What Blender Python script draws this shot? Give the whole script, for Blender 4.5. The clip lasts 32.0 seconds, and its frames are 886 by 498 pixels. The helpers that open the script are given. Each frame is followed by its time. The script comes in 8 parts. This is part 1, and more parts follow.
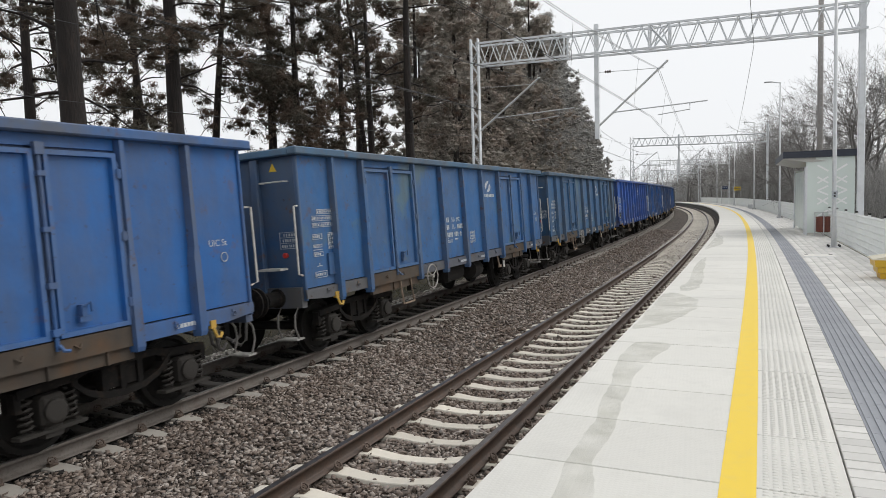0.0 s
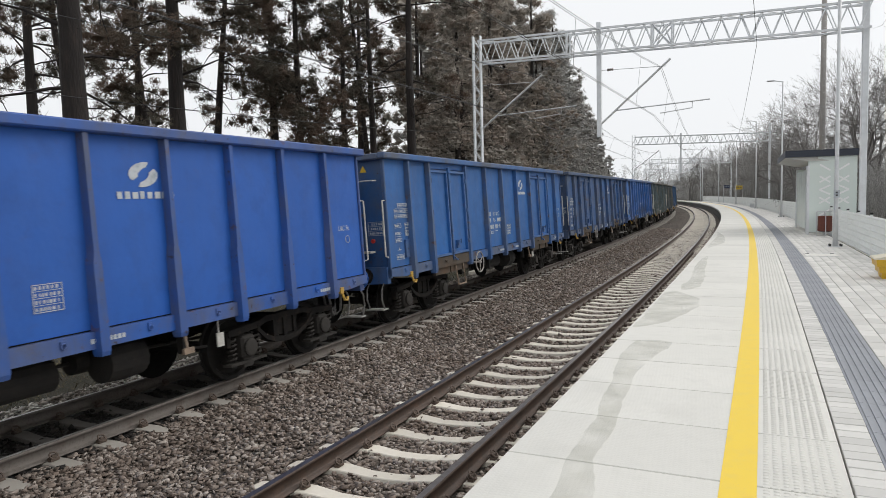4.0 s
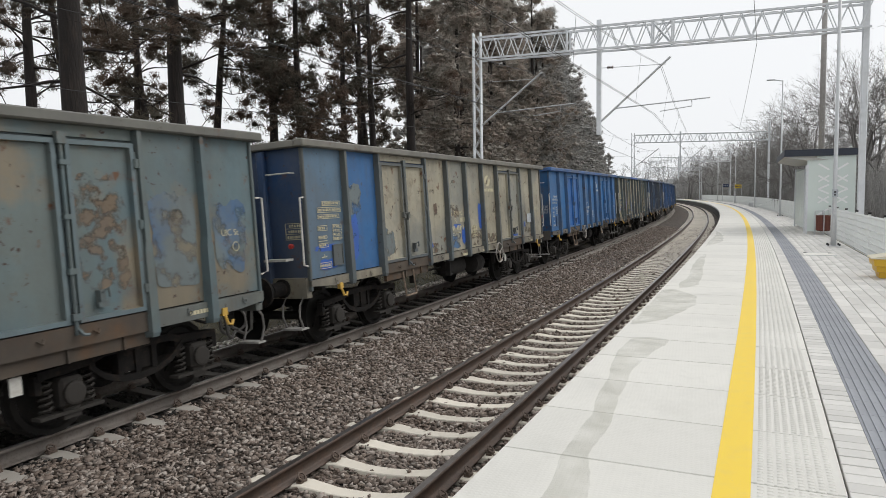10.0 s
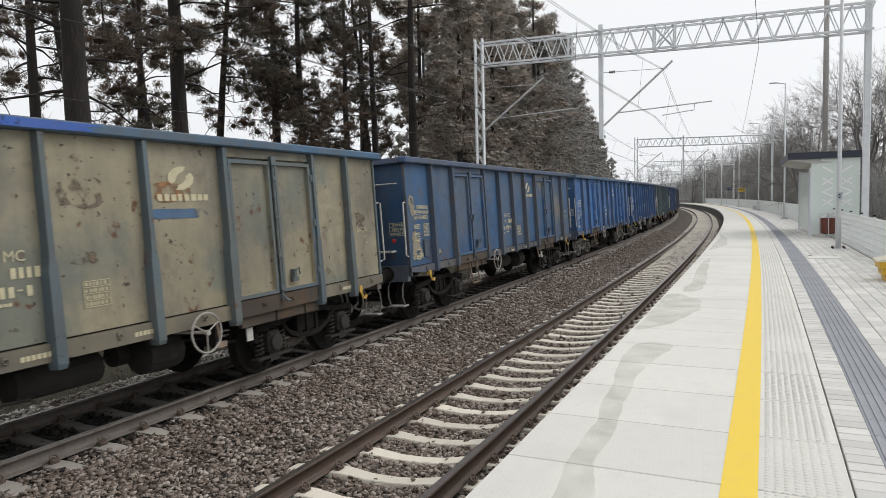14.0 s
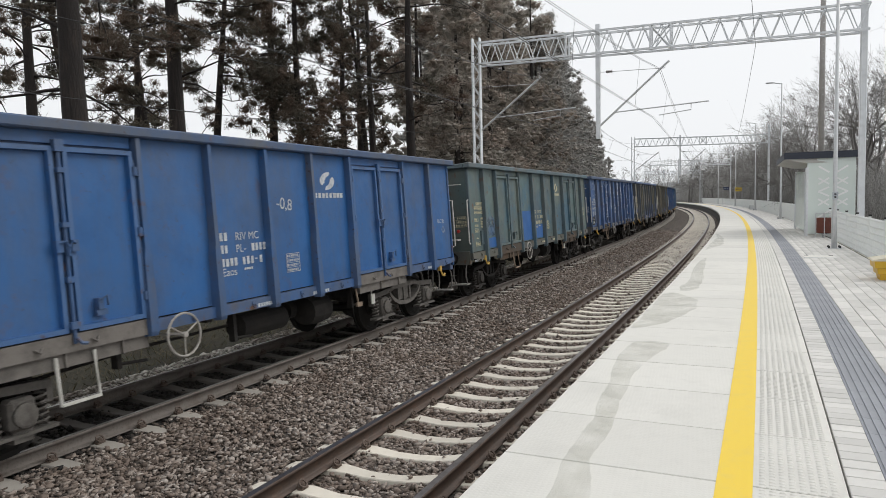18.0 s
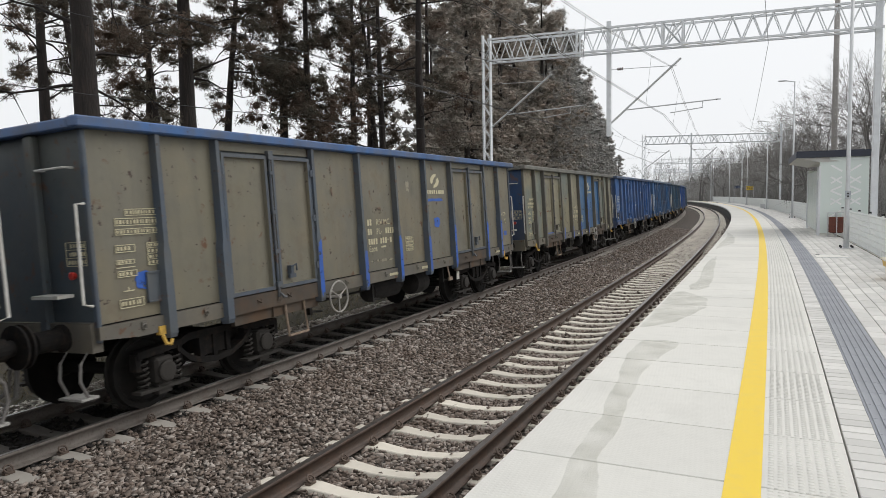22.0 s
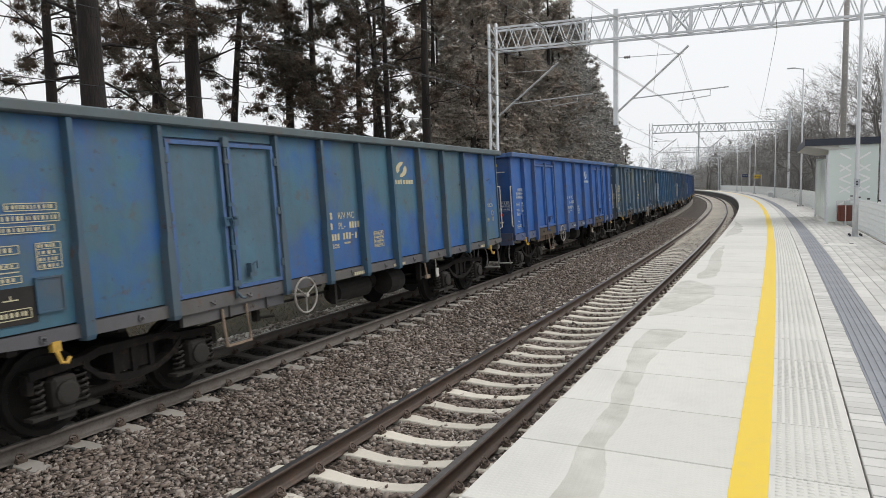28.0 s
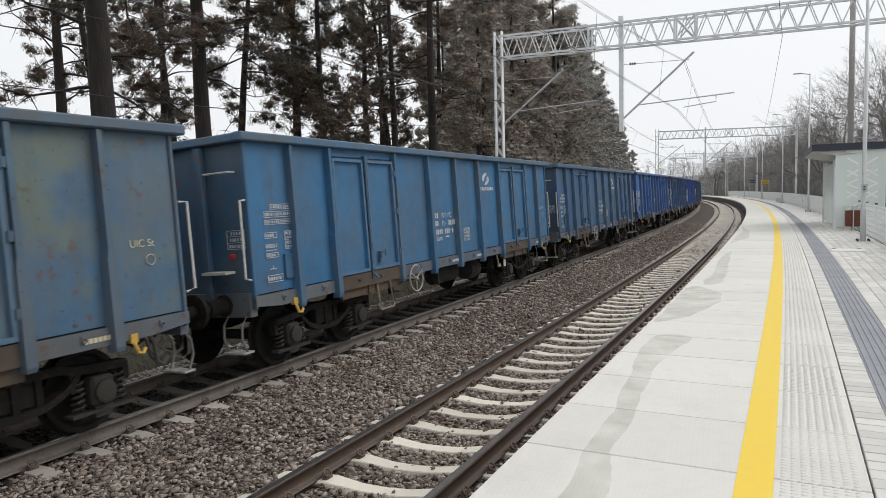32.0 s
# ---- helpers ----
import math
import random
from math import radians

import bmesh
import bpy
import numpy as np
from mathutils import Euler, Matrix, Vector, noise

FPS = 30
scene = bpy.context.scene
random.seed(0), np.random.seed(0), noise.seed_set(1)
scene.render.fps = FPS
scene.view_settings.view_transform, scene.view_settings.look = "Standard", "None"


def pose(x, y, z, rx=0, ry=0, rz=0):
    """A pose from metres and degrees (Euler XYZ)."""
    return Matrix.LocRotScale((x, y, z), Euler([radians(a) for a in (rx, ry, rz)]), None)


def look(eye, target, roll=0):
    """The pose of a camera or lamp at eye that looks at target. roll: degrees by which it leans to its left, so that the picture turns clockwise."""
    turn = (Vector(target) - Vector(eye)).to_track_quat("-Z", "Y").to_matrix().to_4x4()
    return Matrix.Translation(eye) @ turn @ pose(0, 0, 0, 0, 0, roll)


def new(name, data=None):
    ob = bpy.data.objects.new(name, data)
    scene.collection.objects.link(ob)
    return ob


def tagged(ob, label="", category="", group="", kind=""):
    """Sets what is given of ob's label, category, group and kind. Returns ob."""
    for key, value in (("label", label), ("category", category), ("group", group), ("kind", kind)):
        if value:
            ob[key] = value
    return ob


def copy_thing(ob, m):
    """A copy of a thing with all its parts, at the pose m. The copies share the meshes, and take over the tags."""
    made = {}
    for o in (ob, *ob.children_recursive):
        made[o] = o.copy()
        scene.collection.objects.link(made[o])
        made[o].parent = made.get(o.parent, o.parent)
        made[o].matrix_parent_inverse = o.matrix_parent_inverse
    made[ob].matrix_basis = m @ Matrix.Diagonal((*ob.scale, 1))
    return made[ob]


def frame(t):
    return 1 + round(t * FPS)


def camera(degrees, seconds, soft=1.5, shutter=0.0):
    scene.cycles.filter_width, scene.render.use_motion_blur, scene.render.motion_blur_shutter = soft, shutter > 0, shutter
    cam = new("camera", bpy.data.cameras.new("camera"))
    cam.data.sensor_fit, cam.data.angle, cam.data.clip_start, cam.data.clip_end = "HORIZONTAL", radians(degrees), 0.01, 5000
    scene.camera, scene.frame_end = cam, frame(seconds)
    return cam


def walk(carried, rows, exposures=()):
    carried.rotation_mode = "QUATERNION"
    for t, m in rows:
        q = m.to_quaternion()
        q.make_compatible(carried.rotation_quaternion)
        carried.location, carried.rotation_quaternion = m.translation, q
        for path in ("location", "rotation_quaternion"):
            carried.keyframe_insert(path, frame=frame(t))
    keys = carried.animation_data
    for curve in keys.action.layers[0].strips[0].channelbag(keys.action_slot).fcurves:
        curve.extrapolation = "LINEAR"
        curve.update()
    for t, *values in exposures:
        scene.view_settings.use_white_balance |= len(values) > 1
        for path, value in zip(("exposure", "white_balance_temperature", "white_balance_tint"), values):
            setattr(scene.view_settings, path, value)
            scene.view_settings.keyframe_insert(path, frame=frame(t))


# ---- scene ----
cam = camera(65.574, 32.0, soft=0.8, shutter=0.08)


def cam_pose(x, y, z, yaw, pitch, roll):
    return pose(x, y, z) @ pose(0, 0, 0, 0, 0, yaw) @ pose(0, 0, 0, 90 + pitch) @ pose(0, 0, 0, 0, 0, -roll)


# seconds, place, yaw, pitch, roll of the carried camera
ROWS = [
    (0, 0.000, 0.000, 2.548, 0.00, -3.96, 1.59),
    (0.5, -0.001, -0.007, 2.546, -0.10, -3.66, 1.54),
    (1, 0.000, 0.002, 2.545, -0.30, -3.56, 1.25),
    (1.5, -0.001, -0.010, 2.548, -0.20, -3.63, 1.10),
    (2, -0.010, 0.009, 2.545, -0.22, -3.43, 1.12),
    (2.5, 0.004, -0.013, 2.543, 0.00, -3.68, 1.24),
    (3, -0.004, 0.004, 2.540, 0.14, -4.04, 1.25),
    (3.5, -0.004, 0.000, 2.544, 0.16, -4.14, 1.37),
    (5.5, -0.005, -0.001, 2.541, -0.19, -4.34, 0.99),
    (6, 0.003, -0.021, 2.535, 0.04, -4.71, 1.12),
    (6.5, -0.001, -0.014, 2.539, 0.26, -4.74, 1.10),
    (7, -0.007, -0.009, 2.532, 0.43, -4.50, 1.10),
    (7.5, -0.004, -0.015, 2.533, 0.45, -4.51, 0.93),
    (8, -0.008, -0.013, 2.530, 0.19, -4.56, 0.85),
    (8.5, 0.003, -0.011, 2.531, 0.07, -4.64, 1.10),
    (9, 0.002, -0.011, 2.537, -0.01, -4.54, 1.02),
    (9.5, 0.012, -0.009, 2.535, -0.11, -4.50, 1.09),
    (10, 0.004, -0.015, 2.535, 0.01, -4.43, 0.88),
    (10.5, 0.002, -0.024, 2.534, -0.12, -4.65, 0.87),
    (11, 0.008, -0.024, 2.537, 0.18, -4.36, 0.89),
    (11.5, 0.004, -0.017, 2.534, 0.32, -4.60, 1.00),
    (12, 0.006, -0.021, 2.540, 0.30, -4.53, 1.12),
    (12.5, 0.003, -0.014, 2.536, 0.22, -4.79, 1.22),
    (13, 0.010, -0.011, 2.540, 0.25, -4.63, 1.41),
    (13.5, 0.006, -0.016, 2.537, 0.17, -4.34, 1.31),
    (14, 0.017, 0.010, 2.542, 0.31, -3.95, 1.36),
    (14.5, 0.007, -0.004, 2.539, 0.01, -4.14, 1.31),
    (16.5, 0.004, -0.004, 2.538, 0.20, -4.36, 1.42),
    (17, 0.018, -0.013, 2.541, 0.18, -3.75, 1.45),
    (17.5, 0.017, -0.011, 2.542, 0.09, -3.91, 1.42),
    (18, 0.014, -0.016, 2.537, 0.07, -4.01, 1.29),
    (18.5, 0.015, -0.012, 2.539, 0.20, -4.16, 1.13),
    (19, 0.016, -0.016, 2.541, 0.34, -4.24, 1.33),
    (19.5, 0.026, -0.018, 2.536, 0.47, -4.18, 1.40),
    (20, 0.015, -0.018, 2.543, 0.57, -4.36, 1.20),
    (20.5, 0.015, -0.020, 2.534, 0.77, -4.23, 1.06),
    (21, 0.017, -0.014, 2.536, 0.57, -4.25, 1.03),
    (21.5, 0.014, -0.011, 2.538, 0.53, -4.31, 0.88),
    (22, 0.017, -0.016, 2.540, 0.84, -4.25, 0.96),
    (22.5, 0.011, -0.011, 2.542, 0.78, -4.39, 1.10),
    (23, 0.013, -0.015, 2.536, 1.02, -4.54, 1.29),
    (23.5, 0.010, -0.016, 2.537, 1.28, -4.58, 1.29),
    (24, 0.019, -0.024, 2.536, 1.46, -4.63, 1.36),
    (24.5, 0.012, -0.019, 2.538, 1.49, -4.72, 1.55),
    (25, 0.011, -0.009, 2.534, 1.47, -4.91, 1.36),
    (25.5, 0.012, -0.011, 2.541, 1.45, -4.80, 1.11),
    (27.5, 0.011, -0.025, 2.537, 1.39, -4.87, 1.15),
    (28, 0.010, -0.021, 2.534, 1.39, -5.06, 1.22),
    (28.5, 0.008, -0.027, 2.540, 1.46, -4.90, 1.23),
    (29, 0.008, -0.033, 2.538, 1.51, -4.96, 1.29),
    (29.5, 0.005, -0.045, 2.538, 1.70, -4.71, 1.35),
    (30, 0.004, -0.052, 2.537, 1.84, -4.66, 1.40),
    (30.5, 0.007, -0.061, 2.539, 1.77, -4.46, 1.16),
    (31, 0.007, -0.064, 2.538, 1.93, -4.26, 1.38),
    (31.5, 0.019, -0.074, 2.538, 1.93, -4.31, 1.52),
    (32, 0.021, -0.078, 2.534, 1.95, -4.45, 1.52),
]
walk(cam, [(r[0], cam_pose(*r[1:])) for r in ROWS], exposures=[(0, -0.01), (20, -0.01), (32, 0.0)])

# ---------------------------------------------------------------- light
world = bpy.data.worlds.new("world")
scene.world = world
world.use_nodes = True
wn = world.node_tree.nodes
wl = world.node_tree.links
wn.clear()
w_out = wn.new("ShaderNodeOutputWorld")
w_bg = wn.new("ShaderNodeBackground")
w_sky = wn.new("ShaderNodeTexSky")
w_sky.sky_type = "NISHITA"
w_sky.sun_disc = False
w_sky.sun_elevation = radians(44)
w_sky.sun_rotation = radians(75)
w_sky.dust_density = 6.0
w_hsv = wn.new("ShaderNodeHueSaturation")
w_hsv.inputs["Saturation"].default_value = 0.12
w_mix = wn.new("ShaderNodeMix")
w_mix.data_type = "RGBA"
w_mix.inputs[0].default_value = 0.86
w_mix.inputs[7].default_value = (10.05, 10.25, 10.5, 1)
w_bg.inputs["Strength"].default_value = 0.1
wl.new(w_sky.outputs[0], w_hsv.inputs["Color"])
wl.new(w_hsv.outputs[0], w_mix.inputs[6])
wl.new(w_mix.outputs[2], w_bg.inputs[0])
wl.new(w_bg.outputs[0], w_out.inputs[0])
sun_data = bpy.data.lights.new("sun", "SUN")
sun_data.energy = 1.1
sun_data.angle = radians(35)
sun_data.color = (1.0, 0.97, 0.93)
sun = new("sun", sun_data)
sun.matrix_world = look((27, 7, 27), (0, 0, 0))


# ---------------------------------------------------------------- materials
def col(c):
    return (c[0], c[1], c[2], 1.0)


class Mat:
    """A node material: a base colour mixed in steps, then roughness and bump."""

    def __init__(self, name, rough=0.8, metal=0.0, spec=0.5):
        self.m = bpy.data.materials.new(name)
        self.m.use_nodes = True
        self.t = self.m.node_tree
        self.b = self.t.nodes["Principled BSDF"]
        self.b.inputs["Roughness"].default_value = rough
        self.b.inputs["Metallic"].default_value = metal
        self.b.inputs["Specular IOR Level"].default_value = spec
        self.coord = None
        self.last = None
        self.height = None

    def n(self, kind, **kw):
        node = self.t.nodes.new("ShaderNode" + kind)
        for k, v in kw.items():
            if k == "scale":
                node.inputs["Scale"].default_value = v
            elif k == "detail":
                node.inputs["Detail"].default_value = v
            elif k == "rough":
                node.inputs["Roughness"].default_value = v
        return node

    def link(self, a, b):
        self.t.links.new(a, b)

    def space(self, stretch=(1, 1, 1), shift=0.0, local=True):
        c = self.n("TexCoord")
        mp = self.n("Mapping")
        mp.inputs["Scale"].default_value = stretch
        mp.inputs["Location"].default_value = (shift, shift * 1.7, shift * 0.6)
        if local:
            self.link(c.outputs["Object"], mp.inputs[0])
        else:
            g = self.n("NewGeometry")
            self.link(g.outputs["Position"], mp.inputs[0])
        return mp.outputs[0]

    def ramp(self, value, lo, hi, flip=False):
        r = self.n("MapRange")
        r.inputs["From Min"].default_value = lo
        r.inputs["From Max"].default_value = hi
        if flip:
            r.inputs["To Min"].default_value, r.inputs["To Max"].default_value = 1.0, 0.0
        self.link(value, r.inputs["Value"])
        return r.outputs[0]

    def noise(self, scale, detail=4.0, rough=0.6, stretch=(1, 1, 1), shift=0.0, local=True):
        nz = self.n("TexNoise", scale=scale, detail=detail, rough=rough)
        self.link(self.space(stretch, shift, local), nz.inputs["Vector"])
        return nz.outputs["Fac"]

    def mask(self, scale, lo, hi, **kw):
        return self.ramp(self.noise(scale, **kw), lo, hi)

    def times(self, a, b):
        m = self.n("Math")
        m.operation = "MULTIPLY"
        for i, v in enumerate((a, b)):
            if isinstance(v, (int, float)):
                m.inputs[i].default_value = v
            else:
                self.link(v, m.inputs[i])
        return m.outputs[0]

    def base(self, c):
        rgb = self.n("RGB")
        rgb.outputs[0].default_value = col(c)
        self.last = rgb.outputs[0]
        return self

    def over(self, c, fac, amount=1.0, blend="MIX"):
        m = self.n("Mix")
        m.data_type = "RGBA"
        m.blend_type = blend
        if isinstance(fac, (int, float)):
            m.inputs[0].default_value = fac * amount
        else:
            self.link(self.times(fac, amount) if amount != 1.0 else fac, m.inputs[0])
        self.link(self.last, m.inputs[6])
        if isinstance(c, (tuple, list)):
            m.inputs[7].default_value = col(c)
        else:
            self.link(c, m.inputs[7])
        self.last = m.outputs[2]
        return self

    def vary(self, amount, island=False):
        """Lighter or darker from piece to piece."""
        if island:
            o = self.n("NewGeometry").outputs["Random Per Island"]
        else:
            o = self.n("ObjectInfo").outputs["Random"]
        r = self.n("MapRange")
        r.inputs["To Min"].default_value = 1 - amount
        r.inputs["To Max"].default_value = 1 + amount
        self.link(o, r.inputs["Value"])
        m = self.n("VectorMath")
        m.operation = "SCALE"
        self.link(self.last, m.inputs[0])
        self.link(r.outputs[0], m.inputs["Scale"])
        self.last = m.outputs[0]
        return self

    def bump(self, value, strength=0.3, dist=0.01):
        b = self.n("Bump")
        b.inputs["Strength"].default_value = strength
        b.inputs["Distance"].default_value = dist
        self.link(value, b.inputs["Height"])
        if self.height is not None:
            self.link(self.height, b.inputs["Normal"])
        self.height = b.outputs[0]
        return self

    def rough(self, value, lo, hi):
        r = self.n("MapRange")
        r.inputs["To Min"].default_value = lo
        r.inputs["To Max"].default_value = hi
        self.link(value, r.inputs["Value"])
        self.link(r.outputs[0], self.b.inputs["Roughness"])
        return self

    def done(self):
        if self.last is not None:
            self.link(self.last, self.b.inputs["Base Color"])
        if self.height is not None:
            self.link(self.height, self.b.inputs["Normal"])
        return self.m


def simple(name, c, rough=0.7, metal=0.0, dirt=0.25, scale=6.0, bump=0.15, dark=(0.03, 0.028, 0.025)):
    k = Mat(name, rough, metal)
    k.base(c).over(dark, k.mask(scale, 0.45, 0.75), dirt).over(dark, k.mask(scale * 9, 0.5, 0.8), dirt * 0.5)
    k.bump(k.noise(scale * 12), bump, 0.004)
    return k.done()


def concrete(name, c, vary=0.06, stain=0.25, fine=120.0, local=False, island=False):
    k = Mat(name, 0.85)
    k.base(c).vary(vary, island)
    k.over(tuple(v * 0.72 for v in c), k.mask(1.1, 0.5, 0.72, local=local), stain)
    k.over(tuple(v * 0.8 for v in c), k.mask(9.0, 0.5, 0.8, local=local), stain)
    k.over(tuple(min(1, v * 1.12) for v in c), k.mask(fine, 0.5, 0.75, local=local), 0.25)
    k.bump(k.noise(fine, local=local), 0.25, 0.003)
    return k.done()


M_slab = concrete("platform_concrete", (0.655, 0.64, 0.595), 0.05, 0.3)
# the slabs are cast with a fine crossed tread
tread = M_slab.node_tree
t_pos, t_both = tread.nodes.new("ShaderNodeNewGeometry"), tread.nodes.new("ShaderNodeMath")
t_both.operation = "MULTIPLY"
for j_, turn_z in enumerate((0.35, 0.35 + math.pi / 2)):
    t_map, t_wave = tread.nodes.new("ShaderNodeMapping"), tread.nodes.new("ShaderNodeTexWave")
    t_map.inputs["Rotation"].default_value = (0, 0, turn_z)
    t_wave.inputs["Scale"].default_value = 9.0
    tread.links.new(t_pos.outputs["Position"], t_map.inputs[0])
    tread.links.new(t_map.outputs[0], t_wave.inputs["Vector"])
    tread.links.new(t_wave.outputs["Fac"], t_both.inputs[j_])
t_bump = tread.nodes.new("ShaderNodeBump")
t_bump.inputs["Strength"].default_value = 0.35
t_bump.inputs["Distance"].default_value = 0.002
t_main = tread.nodes["Principled BSDF"]
tread.links.new(t_both.outputs[0], t_bump.inputs["Height"])
tread.links.new(t_main.inputs["Normal"].links[0].from_socket, t_bump.inputs["Normal"])
tread.links.new(t_bump.outputs[0], t_main.inputs["Normal"])
M_paver = concrete("paver_concrete", (0.60, 0.585, 0.555), 0.12, 0.35)
M_paver_far = concrete("paver_concrete_far", (0.60, 0.585, 0.555), 0.12, 0.35, island=True)
M_guide = concrete("guide_tile_concrete", (0.285, 0.295, 0.32), 0.06, 0.3)
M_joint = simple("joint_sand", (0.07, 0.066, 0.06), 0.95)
M_sleeper = concrete("sleeper_concrete", (0.64, 0.59, 0.505), 0.12, 0.4)
M_yellow = Mat("yellow_line_paint", 0.6)
M_yellow.base((0.80, 0.565, 0.05)).over((0.70, 0.53, 0.13), M_yellow.mask(7, 0.5, 0.8, local=False), 0.5)
M_yellow.over((0.45, 0.38, 0.22), M_yellow.mask(60, 0.62, 0.8, local=False), 0.4)
M_yellow = M_yellow.bump(M_yellow.noise(140, local=False), 0.2, 0.002).done()

M_stone = Mat("ballast_stone", 0.9)
M_stone.base((0.215, 0.170, 0.140))
isle = M_stone.n("NewGeometry").outputs["Random Per Island"]
M_stone.over((0.46, 0.41, 0.365), M_stone.ramp(isle, 0.52, 1.0), 0.88)
M_stone.over((0.045, 0.035, 0.029), M_stone.ramp(isle, 0.05, 0.40, True), 0.72)
M_stone.over((0.13, 0.085, 0.06), M_stone.mask(0.8, 0.45, 0.7, local=False), 0.45)
M_stone_pale = Mat("pale_ballast_stone", 0.9)
M_stone_pale.base((0.50, 0.465, 0.415)).over((0.66, 0.63, 0.58), M_stone_pale.ramp(M_stone_pale.n("NewGeometry").outputs["Random Per Island"], 0.4, 1.0), 0.9).over((0.26, 0.225, 0.19), M_stone_pale.mask(0.9, 0.44, 0.54, local=False), 0.9)
M_stone_pale = M_stone_pale.bump(M_stone_pale.noise(110, local=False), 0.3, 0.002).done()
M_stone = M_stone.bump(M_stone.noise(110, local=False), 0.3, 0.002).done()

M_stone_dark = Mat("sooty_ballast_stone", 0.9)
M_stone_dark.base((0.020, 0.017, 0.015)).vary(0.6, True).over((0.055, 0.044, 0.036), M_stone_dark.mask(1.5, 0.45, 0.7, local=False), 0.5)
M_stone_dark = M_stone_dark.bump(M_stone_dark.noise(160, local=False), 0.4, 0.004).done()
M_sleeper_end = concrete("dusty_sleeper_concrete", (0.40, 0.37, 0.33), 0.15, 0.5)
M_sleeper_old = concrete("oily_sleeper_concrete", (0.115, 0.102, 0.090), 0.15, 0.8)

k = Mat("ballast_bed", 0.95)
vor = k.n("TexVoronoi", scale=17.0)
k.link(k.space(local=False), vor.inputs["Vector"])
k.base((0.105, 0.084, 0.070))
sep = k.n("SeparateColor")
k.link(vor.outputs["Color"], sep.inputs[0])
k.over((0.23, 0.195, 0.165), sep.outputs[0], 0.6)
k.over((0.02, 0.018, 0.016), k.ramp(vor.outputs["Distance"], 0.35, 0.75), 0.9)
k.over((0.10, 0.07, 0.05), k.mask(0.8, 0.45, 0.7, local=False), 0.4)
k.bump(k.ramp(vor.outputs["Distance"], 0.0, 0.9, True), 1.0, 0.04)
M_ballast = k.done()
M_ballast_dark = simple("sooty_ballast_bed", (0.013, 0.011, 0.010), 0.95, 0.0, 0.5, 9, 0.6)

k = Mat("ground_earth", 1.0)
k.base((0.027, 0.023, 0.015)).over((0.045, 0.037, 0.025), k.mask(3.0, 0.4, 0.65, local=False))
k.over((0.038, 0.042, 0.022), k.mask(0.6, 0.45, 0.6, local=False), 0.35)
k.bump(k.noise(40, local=False), 0.6, 0.05)
M_ground = k.done()

k = Mat("rail_steel_rusty", 0.6, 0.35)
k.base((0.085, 0.06, 0.047)).over((0.13, 0.075, 0.05), k.mask(6, 0.45, 0.7, local=False), 0.6)
k.over((0.04, 0.034, 0.032), k.mask(45, 0.45, 0.7, local=False), 0.6)
k.bump(k.noise(150, local=False), 0.2, 0.002)
M_rail = k.done()
k = Mat("rail_running_face", 0.32, 0.9)
k.base((0.20, 0.18, 0.17)).over((0.12, 0.09, 0.075), k.mask(12, 0.45, 0.7, local=False), 0.7)
M_railtop = k.done()
k = Mat("rail_polished_face", 0.38, 0.9)
k.base((0.36, 0.34, 0.33)).over((0.30, 0.27, 0.25), k.mask(9, 0.5, 0.75, local=False), 0.5)
M_railtop_bright = k.done()
k = Mat("rail_steel_dusty", 0.7, 0.2)
k.base((0.165, 0.145, 0.128)).over((0.10, 0.075, 0.058), k.mask(5, 0.45, 0.7, local=False), 0.6).over((0.07, 0.06, 0.055), k.mask(40, 0.5, 0.7, local=False), 0.5)
k.bump(k.noise(150, local=False), 0.2, 0.002)
M_rail_dusty = k.done()
M_clip = simple("rail_clip_iron", (0.13, 0.095, 0.075), 0.7, 0.2)
M_galv = simple("galvanised_steel", (0.61, 0.62, 0.63), 0.5, 0.35, 0.2, 5, dark=(0.25, 0.25, 0.25))
M_galv_light = simple("light_grey_painted_steel", (0.76, 0.78, 0.80), 0.5, 0.1, 0.25, 4, dark=(0.3, 0.3, 0.3))
M_wire = simple("contact_wire_copper", (0.035, 0.035, 0.037), 0.5, 0.5)
M_insul = simple("insulator_porcelain", (0.12, 0.09, 0.08), 0.3, 0.0)
M_black = simple("black_plastic", (0.015, 0.015, 0.016), 0.5)


# ---------------------------------------------------------------- shapes
def box(bm, x0, x1, y0, y1, z0, z1):
    v = [bm.verts.new(q) for q in ((x0, y0, z0), (x1, y0, z0), (x1, y1, z0), (x0, y1, z0), (x0, y0, z1), (x1, y0, z1), (x1, y1, z1), (x0, y1, z1))]
    for f in ((0, 3, 2, 1), (4, 5, 6, 7), (0, 1, 5, 4), (1, 2, 6, 5), (2, 3, 7, 6), (3, 0, 4, 7)):
        bm.faces.new([v[i] for i in f])
    return v


def bevel(bm, w, seg=1):
    bmesh.ops.bevel(bm, geom=list(bm.edges), offset=w, segments=seg, affect="EDGES", profile=0.7)


